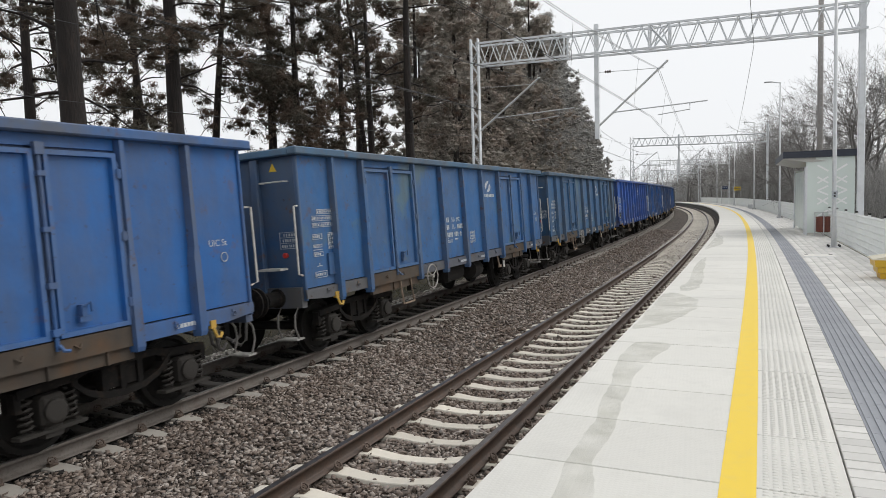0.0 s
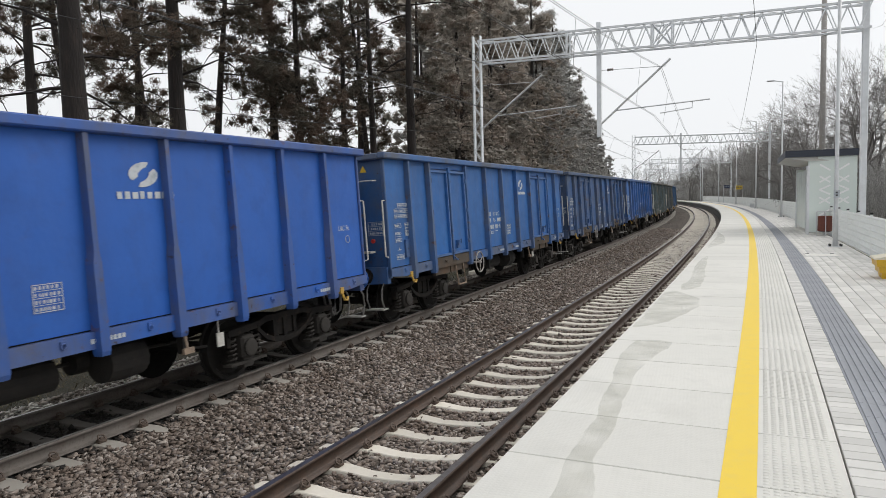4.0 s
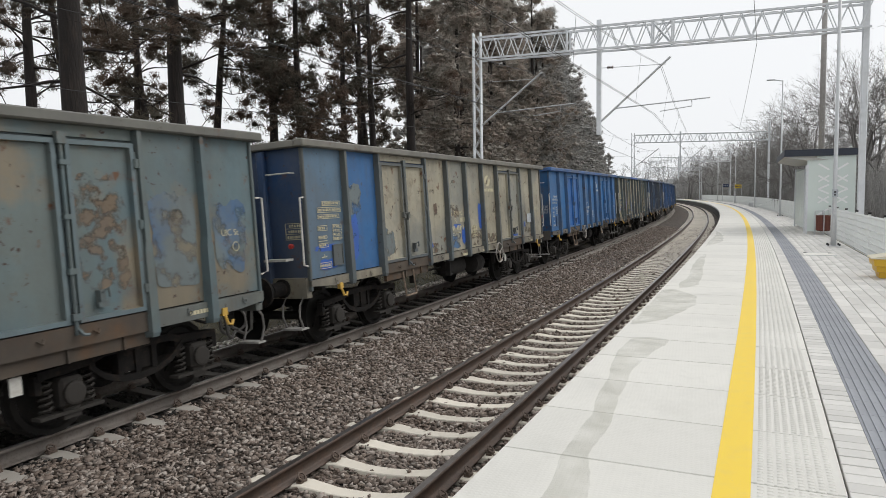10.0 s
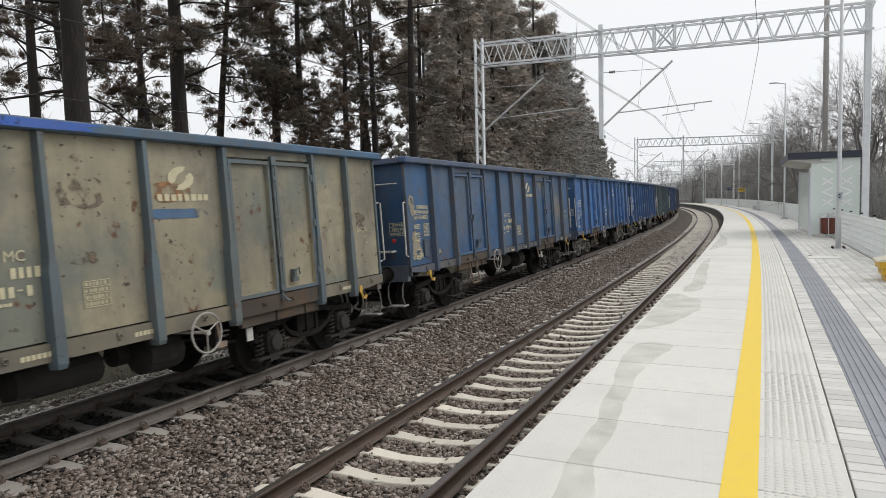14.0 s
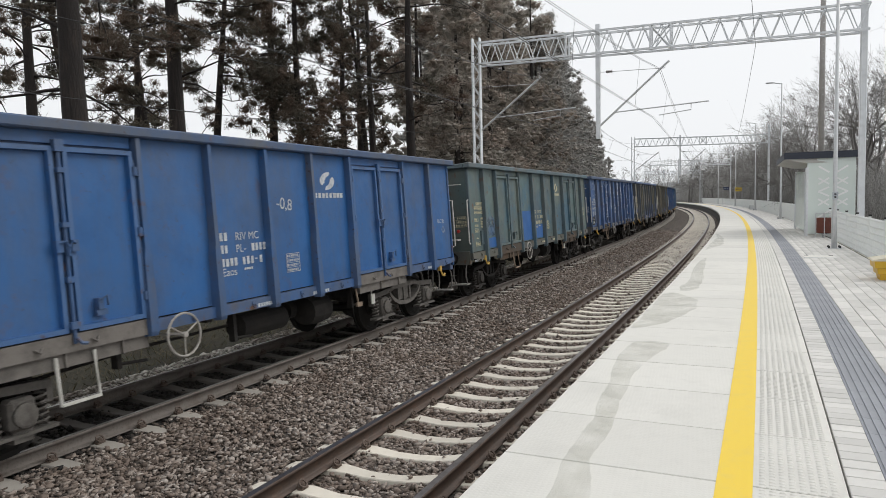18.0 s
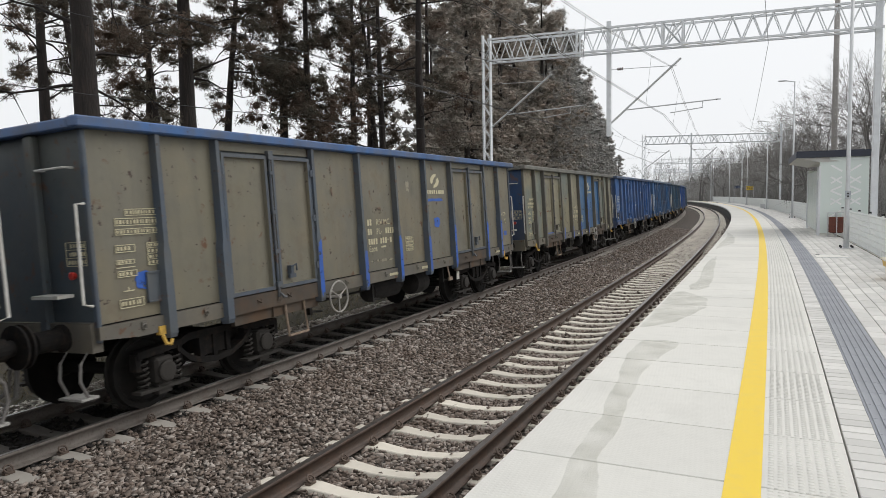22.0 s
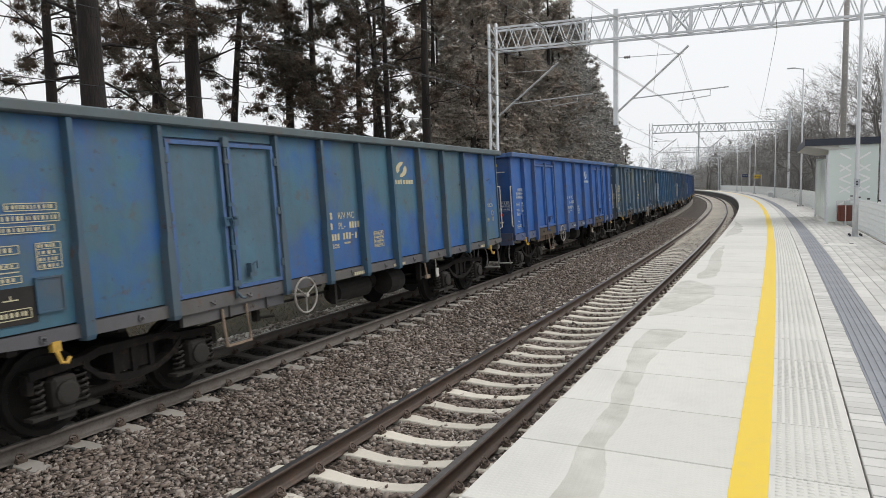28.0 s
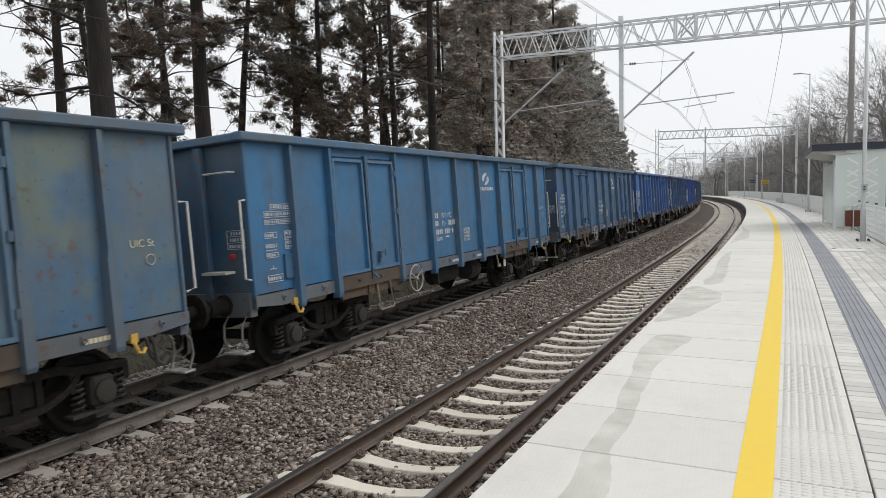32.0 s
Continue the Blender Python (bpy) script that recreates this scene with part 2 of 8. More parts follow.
def tube(bm, pts, r, sides=6, r_end=None, caps=True):
    """A round bar along the points."""
    pts = [Vector(q) for q in pts]
    rings = []
    for i, q in enumerate(pts):
        a = pts[min(i + 1, len(pts) - 1)] - pts[max(i - 1, 0)]
        if a.length < 1e-9:
            a = Vector((0, 0, 1))
        a.normalize()
        u = a.cross(Vector((0, 0, 1)) if abs(a.z) < 0.9 else Vector((1, 0, 0))).normalized()
        w = a.cross(u)
        rr = r if r_end is None else r + (r_end - r) * i / max(1, len(pts) - 1)
        rings.append([bm.verts.new(q + (u * math.cos(2 * math.pi * k / sides) + w * math.sin(2 * math.pi * k / sides)) * rr) for k in range(sides)])
    for a, b in zip(rings, rings[1:]):
        for k in range(sides):
            bm.faces.new((a[k], a[(k + 1) % sides], b[(k + 1) % sides], b[k]))
    if caps and sides > 2:
        bm.faces.new(rings[0][::-1])
        bm.faces.new(rings[-1])


def lathe(bm, profile, axis="z", sides=16, centre=(0, 0, 0)):
    """Turn (radius, height) pairs round an axis."""
    c = Vector(centre)
    rings = []
    for r, h in profile:
        ring = []
        for k in range(sides):
            a = 2 * math.pi * k / sides
            q = {"z": (r * math.cos(a), r * math.sin(a), h), "x": (h, r * math.cos(a), r * math.sin(a)), "y": (r * math.sin(a), h, r * math.cos(a))}[axis]
            ring.append(bm.verts.new(c + Vector(q)))
        rings.append(ring)
    for a, b in zip(rings, rings[1:]):
        for k in range(sides):
            bm.faces.new((a[k], a[(k + 1) % sides], b[(k + 1) % sides], b[k]))
    bm.faces.new(rings[0][::-1])
    bm.faces.new(rings[-1])


def ring(bm, centre, radius, r, axis="y", sides=20, tsides=5):
    c = Vector(centre)
    rings = []
    for k in range(sides):
        a = 2 * math.pi * k / sides
        out = {"y": Vector((math.cos(a), 0, math.sin(a))), "z": Vector((math.cos(a), math.sin(a), 0)), "x": Vector((0, math.cos(a), math.sin(a)))}[axis]
        ax = {"y": Vector((0, 1, 0)), "z": Vector((0, 0, 1)), "x": Vector((1, 0, 0))}[axis]
        rings.append([bm.verts.new(c + out * (radius + r * math.cos(2 * math.pi * j / tsides)) + ax * r * math.sin(2 * math.pi * j / tsides)) for j in range(tsides)])
    for i in range(sides):
        a, b = rings[i], rings[(i + 1) % sides]
        for j in range(tsides):
            bm.faces.new((a[j], a[(j + 1) % tsides], b[(j + 1) % tsides], b[j]))


def mesh_of(name, bm, mats, smooth=False):
    bmesh.ops.recalc_face_normals(bm, faces=bm.faces)
    me = bpy.data.meshes.new(name)
    bm.to_mesh(me)
    bm.free()
    for m in mats if isinstance(mats, (list, tuple)) else [mats]:
        me.materials.append(m)
    if smooth:
        me.polygons.foreach_set("use_smooth", [True] * len(me.polygons))
    return me


def part(name, bm, mat, parent=None, label="", m=None, smooth=False):
    """One mesh object under a thing or under a part."""
    me = bm if isinstance(bm, bpy.types.Mesh) else mesh_of(name, bm, mat, smooth)
    ob = new(name, me)
    ob.parent = parent
    if m is not None:
        ob.matrix_basis = m
    if label:
        tagged(ob, label)
    return ob


def raw_mesh(name, verts, faces, mat, smooth=False):
    """A large mesh from number arrays."""
    me = bpy.data.meshes.new(name)
    verts = np.asarray(verts, np.float32)
    faces = np.asarray(faces, np.int32)
    k_ = faces.shape[1]
    me.vertices.add(len(verts))
    me.vertices.foreach_set("co", verts.ravel())
    me.loops.add(faces.size)
    me.loops.foreach_set("vertex_index", faces.ravel())
    me.polygons.add(len(faces))
    me.polygons.foreach_set("loop_start", np.arange(0, faces.size, k_, dtype=np.int32))
    me.polygons.foreach_set("loop_total", np.full(len(faces), k_, dtype=np.int32))
    me.update(calc_edges=True)
    me.materials.append(mat)
    if smooth:
        me.polygons.foreach_set("use_smooth", [True] * len(me.polygons))
    return me


def empty(name, m=None):
    ob = new(name)
    if m is not None:
        ob.matrix_basis = m
    return ob


# ---------------------------------------------------------------- plan: a line along the near track
STEP = 0.5
LINE_S = np.arange(-460.0, 620.0 + STEP / 2, STEP)
bend = np.where(LINE_S < 50, -0.00073 + (-0.00112 + 0.00073) * np.clip(LINE_S / 50, 0, 1), -0.00112 + (-0.00125 + 0.00112) * np.clip((LINE_S - 50) / 50, 0, 1))
turn = np.concatenate([[0], np.cumsum((bend[1:] + bend[:-1]) / 2 * STEP)])
turn += radians(25.1686) - np.interp(0, LINE_S, turn)
LINE_X = np.concatenate([[0], np.cumsum((np.sin(turn[1:]) + np.sin(turn[:-1])) / 2 * STEP)])
LINE_Y = np.concatenate([[0], np.cumsum((np.cos(turn[1:]) + np.cos(turn[:-1])) / 2 * STEP)])
LINE_X += -3.7203 - np.interp(0, LINE_S, LINE_X)
LINE_Y -= np.interp(0, LINE_S, LINE_Y)
CANT = 0.0548          # both tracks lean into the bend, the platform side higher
TRACK_GAP = 4.31       # from near to far track
PLAT_Z = 0.694
EDGE = 1.678


def on_line(s, n, z=0.0):
    """The place s metres along the near track and n metres to its platform side (numbers or arrays)."""
    a = np.interp(s, LINE_S, turn)
    return np.interp(s, LINE_S, LINE_X) + n * np.cos(a), np.interp(s, LINE_S, LINE_Y) - n * np.sin(a), z


def at(s, n, z=0.0, lean=0.0):
    """A pose on the line: x ahead, y away from the platform, z up."""
    x, y, _ = on_line(s, n)
    a = float(np.interp(s, LINE_S, turn))
    return pose(float(x), float(y), z) @ pose(0, 0, 0, 0, 0, 90 - math.degrees(a)) @ pose(0, 0, 0, -math.degrees(lean))


def strip(name, profile, s_list, mat, parent=None, kind="", label="", closed=False, category=""):
    """Sweep an (n, z) outline along the line."""
    s_list = np.asarray(s_list, float)
    k_ = len(profile)
    V = np.zeros((len(s_list), k_, 3))
    for j, (n_, z_) in enumerate(profile):
        V[:, j, 0], V[:, j, 1], _ = on_line(s_list, n_)
        V[:, j, 2] = z_
    F = []
    for i in range(len(s_list) - 1):
        for j in range(k_ if closed else k_ - 1):
            a, b = i * k_ + j, i * k_ + (j + 1) % k_
            F.append((a, b, b + k_, a + k_))
    me = raw_mesh(name, V.reshape(-1, 3), F, mat)
    bmx = bmesh.new()
    bmx.from_mesh(me)
    bmesh.ops.recalc_face_normals(bmx, faces=bmx.faces)
    if not closed and sum(f.normal.z for f in bmx.faces) < 0:
        bmesh.ops.reverse_faces(bmx, faces=bmx.faces)
    bmx.to_mesh(me)
    bmx.free()
    ob = new(name, me)
    ob.parent = parent
    return tagged(ob, label, category, "", kind)

# ---------------------------------------------------------------- ground, ballast, rails
S_LONG = np.concatenate([np.arange(-440, -10, 10.0), np.arange(-10, 200, 2.0), np.arange(200, 601, 10.0)])
strip("ground", [(-690, -0.9), (-60, -0.7), (-14, -0.75), (-9.2, -0.85), (-8.0, -0.85), (1.7, -0.85), (6.0, -0.3), (6.15, 0.55), (9.0, 0.45), (14, 0.1), (40, 0.0), (690, 0.3)], S_LONG, M_ground, kind="structure", label="brown earth and thin winter grass beside the railway")


def bed_z(n, s):
    """Height of the ballast between and beside the sleepers."""
    rel = np.where(n > -TRACK_GAP / 2, n, n + TRACK_GAP)
    z = np.where(n < -TRACK_GAP - 1.75, -0.20 + (n + TRACK_GAP + 1.75) * 0.55, -0.208)
    # each track leans; the heap between them joins the two
    u = np.clip((abs(rel) - 1.3) / (TRACK_GAP / 2 - 1.3), 0, 1)
    lean = rel * CANT * (1 - u) + np.where(rel > 1.3, 0.01, np.where(rel < -1.3, 0.01, 0)) * u
    z = z - 0.045 * np.exp(-(rel / 0.42) ** 4)
    heap = np.exp(-((n + TRACK_GAP / 2) / 0.6) ** 2) * 0.03
    return np.maximum(z + heap + lean, -0.86)


def ballast_bed():
    n_list = np.concatenate([[-8.2, -7.4, -6.8, -6.3], np.linspace(-6.0, 1.66, 60)])
    s_list = np.concatenate([np.arange(-420, 0, 4.0), np.arange(0, 40, 0.16), np.arange(40, 600, 2.0)])
    SS, NN = np.meshgrid(s_list, n_list, indexing="ij")
    X, Y, _ = on_line(SS.ravel(), NN.ravel())
    rng = np.random.default_rng(3)
    Z = bed_z(NN.ravel(), SS.ravel()) + rng.normal(0, 0.008, X.size) - 0.012
    a, b = len(s_list), len(n_list)
    i = np.arange(a * b).reshape(a, b)
    F = np.stack([i[:-1, :-1], i[:-1, 1:], i[1:, 1:], i[1:, :-1]], -1).reshape(-1, 4)
    me = raw_mesh("ballast_bed", np.stack([X, Y, Z], 1), F[:, ::-1], M_ballast)
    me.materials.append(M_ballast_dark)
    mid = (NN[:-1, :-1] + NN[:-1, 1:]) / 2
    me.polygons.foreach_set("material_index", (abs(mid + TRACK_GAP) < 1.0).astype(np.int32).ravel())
    bmx = bmesh.new()
    bmx.from_mesh(me)
    if bmx.faces and next(iter(bmx.faces)).normal.z < 0:
        bmesh.ops.reverse_faces(bmx, faces=bmx.faces)
    bmx.to_mesh(me)
    bmx.free()
    tagged(new("ballast_bed", me), "grey-brown crushed stone bed under both tracks", kind="structure")


SLEEPER = 0.585
SLEEPER_0 = 7.413 - 12 * SLEEPER


def ballast_stones():
    """Single stones on the bed where the camera stands near."""
    rng = np.random.default_rng(11)
    octa = np.array([(1, 0, 0), (-1, 0, 0), (0, 1, 0), (0, -1, 0), (0, 0, 1), (0, 0, -1)], float)
    otri = np.array([(0, 2, 4), (2, 1, 4), (1, 3, 4), (3, 0, 4), (2, 0, 5), (1, 2, 5), (3, 1, 5), (0, 3, 5)])
    cube = np.array([(x, y, z) for z in (-0.75, 0.75) for y in (-0.75, 0.75) for x in (-0.75, 0.75)])
    ctri = np.array([(0, 2, 3), (0, 3, 1), (4, 5, 7), (4, 7, 6), (0, 1, 5), (0, 5, 4), (2, 6, 7), (2, 7, 3), (0, 4, 6), (0, 6, 2), (1, 3, 7), (1, 7, 5)])
    for s0, s1, n_far, n_near, dens, size, shape, tris in ((1.5, 13.0, -3.5, 1.5, 940, 0.0268, cube, ctri), (1.5, 13.0, -6.9, -3.5, 380, 0.037, octa, otri), (13.0, 27.0, -5.2, 1.5, 360, 0.039, octa, otri), (27.0, 58.0, -4.2, 1.5, 120, 0.045, octa, otri), (13.0, 34.0, -6.3, -5.2, 300, 0.037, octa, otri), (-7.0, 1.5, -3.6, 1.5, 320, 0.041, octa, otri)):
        count = int((s1 - s0) * (n_near - n_far) * dens)
        s = rng.uniform(s0, s1, count)
        n = rng.uniform(n_far, n_near, count)
        rel = np.where(n > -TRACK_GAP / 2, n, n + TRACK_GAP)
        on_tie = (abs((s - SLEEPER_0 + SLEEPER / 2) % SLEEPER - SLEEPER / 2) < 0.088) & (abs(rel) < 1.27)
        on_rail = abs(abs(rel) - 0.755) < 0.11
        keep = ~(on_tie & (rng.random(count) > (0.02 if s0 < 13 else 0.0))) & ~on_rail
        s, n, on_tie = s[keep], n[keep], on_tie[keep]
        m = len(s)
        X, Y, _ = on_line(s, n)
        Z = bed_z(n, s) + rng.uniform(-0.026, 0.022, m) + np.where(on_tie, 0.03, 0)
        r = size * rng.uniform(0.55, 1.35, m)
        k_ = len(shape)
        P = shape[None] * (1 + rng.uniform(-0.45, 0.35, (m, k_, 1))) + rng.uniform(-0.45, 0.45, (m, k_, 3))
        P = P * rng.uniform(0.5, 1.4, (m, 1, 3)) * [1.1, 1.0, 0.62]
        a = rng.uniform(0, 6.283, m)
        b = rng.normal(0, 0.6, m)
        ca, sa, cb, sb = np.cos(a)[:, None], np.sin(a)[:, None], np.cos(b)[:, None], np.sin(b)[:, None]
        x, y, z = P[..., 0], P[..., 1], P[..., 2]
        y, z = y * cb - z * sb, y * sb + z * cb
        x, y = x * ca - y * sa, x * sa + y * ca
        V = np.stack([x * r[:, None] + X[:, None], y * r[:, None] + Y[:, None], z * r[:, None] * 0.85 + Z[:, None]], -1)
        # stones within about a metre of the far track's centre are darker
        blackish = abs(n + TRACK_GAP + rng.normal(0, 0.12, m)) < 0.95
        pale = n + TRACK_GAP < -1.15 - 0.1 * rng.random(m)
        for pick, mat, label in ((pale, M_stone_pale, "pale crushed stones on the far shoulder of the bed"), (~blackish & ~pale, M_stone, "loose grey and brown crushed ballast stones"), (blackish, M_stone_dark, "coal-dusted dark ballast stones between the rails")):
            if not pick.any():
                continue
            F = tris[None] + (np.arange(pick.sum()) * k_)[:, None, None]
            tagged(new("ballast_stones", raw_mesh("ballast_stones", V[pick].reshape(-1, 3), F.reshape(-1, 3), mat)), label, "ballast", kind="stuff")


def rail_outline(n0):
    half = [(0.036, 0.0), (0.036, -0.028), (0.022, -0.042), (0.009, -0.052), (0.009, -0.135), (0.028, -0.150), (0.075, -0.162), (0.075, -0.172)]
    return [(n0 + a, b) for a, b in half] + [(n0 - a, b) for a, b in half[::-1]]


S_RAIL = np.concatenate([np.arange(-440, 0, 8.0), np.arange(0, 60, 1.0), np.arange(60, 600, 2.0)])
TRACKS = []


def track(name, n0, worn, steel):
    root = empty(name)
    tagged(root, label="railway track with concrete sleepers and %s rails" % worn, category="railway track", kind="structure")
    for side in (-1, 1):
        base = side * 0.7535
        lift = base * CANT
        pts = [(n0 + base + a, z + lift) for a, z in [(u - 0, w) for u, w in rail_outline(0)]]
        strip("rail", pts, S_RAIL, steel, root, closed=True)
        strip("running_face", [(n0 + base - (0.03 if n0 == 0 else 0.018), lift + 0.002), (n0 + base + (0.03 if n0 == 0 else 0.018), lift + 0.002)], S_RAIL, M_railtop if n0 == 0 else M_railtop_bright, root, label="%s rail head" % worn)
    TRACKS.append((root, n0))
    return root


# ---------------------------------------------------------------- platform
def platform():
    root = empty("platform")
    tagged(root, label="pale concrete station platform with yellow safety line", category="platform", kind="structure")
    s_list = np.concatenate([np.arange(-60, 200, 2.0)])
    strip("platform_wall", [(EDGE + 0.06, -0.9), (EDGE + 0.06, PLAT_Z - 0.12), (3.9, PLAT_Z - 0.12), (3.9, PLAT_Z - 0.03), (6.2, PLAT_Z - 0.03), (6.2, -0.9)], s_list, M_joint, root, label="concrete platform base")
    strip("yellow_line", [(3.122, PLAT_Z + 0.003), (3.338, PLAT_Z + 0.003)], np.arange(-30, 190, 1.0), M_yellow, root, label="painted yellow safety line")
    # damp patches that cross the slabs: rows of s, nearer edge, farther edge
    k_ = Mat("damp_concrete", 0.45)
    k_.base((0.40, 0.40, 0.31)).over((0.46, 0.45, 0.37), k_.mask(2.5, 0.4, 0.65, local=False), 0.9).over((0.44, 0.43, 0.39), k_.mask(30, 0.5, 0.75, local=False), 0.4)
    clear = k_.n("BsdfTransparent")
    blend = k_.n("MixShader")
    k_.link(k_.times(k_.ramp(k_.noise(2.2, local=False, detail=7), 0.28, 0.62), 0.25), blend.inputs[0])
    k_.link(clear.outputs[0], blend.inputs[1])
    k_.link(k_.b.outputs[0], blend.inputs[2])
    k_.link(blend.outputs[0], k_.t.nodes["Material Output"].inputs[0])
    damp = k_.done()
    rg = random.Random(4)
    for path in (((3.2, 2.20, 2.62), (4.6, 2.20, 2.52), (5.60, 2.18, 2.44), (6.27, 2.11, 2.33), (6.91, 2.09, 2.30), (7.72, 2.04, 2.24), (8.78, 1.94, 2.19), (9.62, 1.87, 2.27), (10.09, 1.87, 2.36), (10.42, 1.93, 2.34), (10.5, 2.1, 2.2)),
                 ((11.3, 1.72, 1.78), (11.48, 1.70, 1.91), (11.88, 1.70, 2.17), (12.53, 1.70, 2.28), (13.33, 1.70, 2.44), (14.33, 1.70, 2.40), (14.90, 1.70, 2.09), (15.2, 1.8, 1.9)),
                 ((15.4, 1.98, 2.10), (15.99, 1.92, 2.31), (17.49, 1.98, 2.28), (19.30, 1.89, 2.15), (21.57, 1.86, 2.09), (23.0, 1.95, 2.02)), ((26, 1.8, 1.85), (29, 1.8, 2.3), (33, 1.9, 2.2), (36, 1.8, 1.9))):
        V, F = [], []
        q0, q1 = path[0][0], path[-1][0]
        cnt_ = int((q1 - q0) / 0.05)
        for i in range(cnt_ + 1):
            s_ = q0 + (q1 - q0) * i / cnt_
            a_ = float(np.interp(s_, [r[0] for r in path], [r[1] for r in path])) + 0.01 + 0.045 * noise.noise(Vector((s_ * 1.6, 1, q0))) + 0.015 * noise.noise(Vector((s_ * 9, 1, q0)))
            b_ = float(np.interp(s_, [r[0] for r in path], [r[2] for r in path])) - 0.01 + 0.045 * noise.noise(Vector((s_ * 1.5, 5, q0))) + 0.015 * noise.noise(Vector((s_ * 9, 5, q0)))
            for n_ in (max(EDGE + 0.012, a_), max(EDGE + 0.02, b_, a_ + 0.004)):
                x, y, _ = on_line(s_, n_)
                V.append((float(x), float(y), PLAT_Z + 0.003))
            if i:
                F.append((2 * i - 2, 2 * i - 1, 2 * i + 1, 2 * i))
        part("damp_patch", raw_mesh("damp_patch", V, F, damp), None, root, "grey damp patch on the slabs")
    return root


ballast_bed()
ballast_stones()
track("track_near", 0.0, "brown rusty", M_rail)
track("track_far", -TRACK_GAP, "worn grey", M_rail_dusty)
plat = platform()

# ---------------------------------------------------------------- open coal wagons
def tone(a, b, u):
    return tuple(p + (q - p) * u for p, q in zip(a, b))


def paint(name, c, patch=None, patch_amount=0.0, patch_scale=0.55, rust=0.25, streak=0.3, grime=0.25, chips=0.0, shift=0.0):
    """Weathered wagon paint: faded areas, run-down streaks, rust and chips."""
    k = Mat(name, 0.55)
    k.base(c)
    k.over(tuple(min(1, v * 1.3 + 0.004) for v in c), k.mask(0.9, 0.45, 0.7, shift=shift), 0.45)
    k.over(tuple(v * 0.62 for v in c), k.mask(2.2, 0.5, 0.72, shift=shift + 3, detail=6), 0.5)
    if rust >= 0.4:
        k.over(tone(c, (0.20, 0.175, 0.10), 0.45), k.mask(0.5, 0.45, 0.62, shift=shift + 31, detail=5), 0.55)
    if patch:
        k.over(patch, k.mask(patch_scale, 0.62 - 0.3 * patch_amount, 0.68 - 0.2 * patch_amount, shift=shift + 9, detail=7), min(1.0, 0.5 + patch_amount))
    k.over((0.075, 0.07, 0.062), k.mask(2.6, 0.45, 0.72, stretch=(1.6, 1.6, 0.13), shift=shift + 5), min(1, streak * 0.95))
    k.over((0.095, 0.092, 0.085), k.mask(0.8, 0.42, 0.68, shift=shift + 14, detail=8, rough=0.7), min(1, grime * 1.5))
    k.over((0.12, 0.085, 0.055), k.mask(1.7, 0.56, 0.70, shift=shift + 17, detail=8, rough=0.7), min(1, rust * 0.7))
    k.over((0.11, 0.05, 0.022), k.mask(4.2, 0.62, 0.69, shift=shift + 7, detail=6), min(1, rust * 1.6))
    k.over((0.045, 0.026, 0.018), k.mask(11, 0.65, 0.70, shift=shift + 8), min(1, rust * 1.8))
    if chips:
        k.over((0.72, 0.72, 0.72), k.times(k.mask(9, 0.60, 0.66, stretch=(2.2, 2.2, 0.5), shift=shift + 2), k.mask(0.75, 0.42, 0.52, shift=shift + 21)), chips)
    k.bump(k.noise(1.4, shift=shift), 0.45, 0.03)
    k.bump(k.noise(60, shift=shift), 0.12, 0.003)
    k.rough(k.noise(3, shift=shift), 0.4, 0.75)
    return k.done()


P_MAIN = simple("wagon_paint", (0.03, 0.10, 0.35), 0.6)
P_SOLE = simple("wagon_sole_paint", (0.07, 0.06, 0.05), 0.85)
P_POST = simple("wagon_post_paint", (0.05, 0.10, 0.22), 0.7)
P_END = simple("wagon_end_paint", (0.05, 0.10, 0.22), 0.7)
P_RIM = simple("wagon_rim_paint", (0.05, 0.10, 0.22), 0.7)
k = Mat("bogie_cast_iron", 0.9, 0.0, 0.2)
k.base((0.012, 0.011, 0.0105)).over((0.030, 0.026, 0.022), k.mask(3, 0.5, 0.74), 0.6).over((0.06, 0.038, 0.025), k.mask(12, 0.52, 0.72), 0.4)
k.bump(k.noise(40), 0.4, 0.006)
M_bogie = k.done()
M_axlebox = simple("dusty_axle_box", (0.034, 0.030, 0.026), 0.85, 0.1, 0.45, 7, 0.3)
M_muddy = simple("pale_dried_mud", (0.13, 0.12, 0.108), 0.9, 0.0, 0.75, 9, 0.4, dark=(0.045, 0.04, 0.036))
M_hose = simple("grey_rubber_hose", (0.16, 0.15, 0.14), 0.7, 0, 0.4, 9)
M_wheel = simple("wheel_steel", (0.012, 0.011, 0.010), 0.75, 0.3, 0.4, 8, dark=(0.032, 0.027, 0.022))
M_under = simple("underframe_grime", (0.018, 0.0165, 0.0155), 0.9, 0.0, 0.4, 5, dark=(0.05, 0.042, 0.034))
M_white = simple("white_stencil_paint", (0.50, 0.53, 0.55), 0.7, 0, 0.6, 14, dark=(0.16, 0.2, 0.26))
M_lime = simple("dried_lime_splash", (0.62, 0.65, 0.68), 0.8, 0, 0.3, 30)
M_tread = simple("worn_step_tread", (0.34, 0.33, 0.31), 0.7, 0, 0.5, 10)
M_cream = simple("cream_stencil_paint", (0.55, 0.50, 0.33), 0.7, 0, 0.35, 20, dark=(0.25, 0.25, 0.2))
M_grab = simple("white_grab_rail", (0.55, 0.54, 0.50), 0.6, 0, 0.4, 10, dark=(0.2, 0.15, 0.1))
M_wheelgrey = simple("worn_handwheel_paint", (0.36, 0.34, 0.31), 0.6, 0, 0.5, 12, dark=(0.12, 0.09, 0.07))
M_greydust = simple("grey_dusty_sill", (0.165, 0.15, 0.135), 0.8, 0, 0.5, 6)
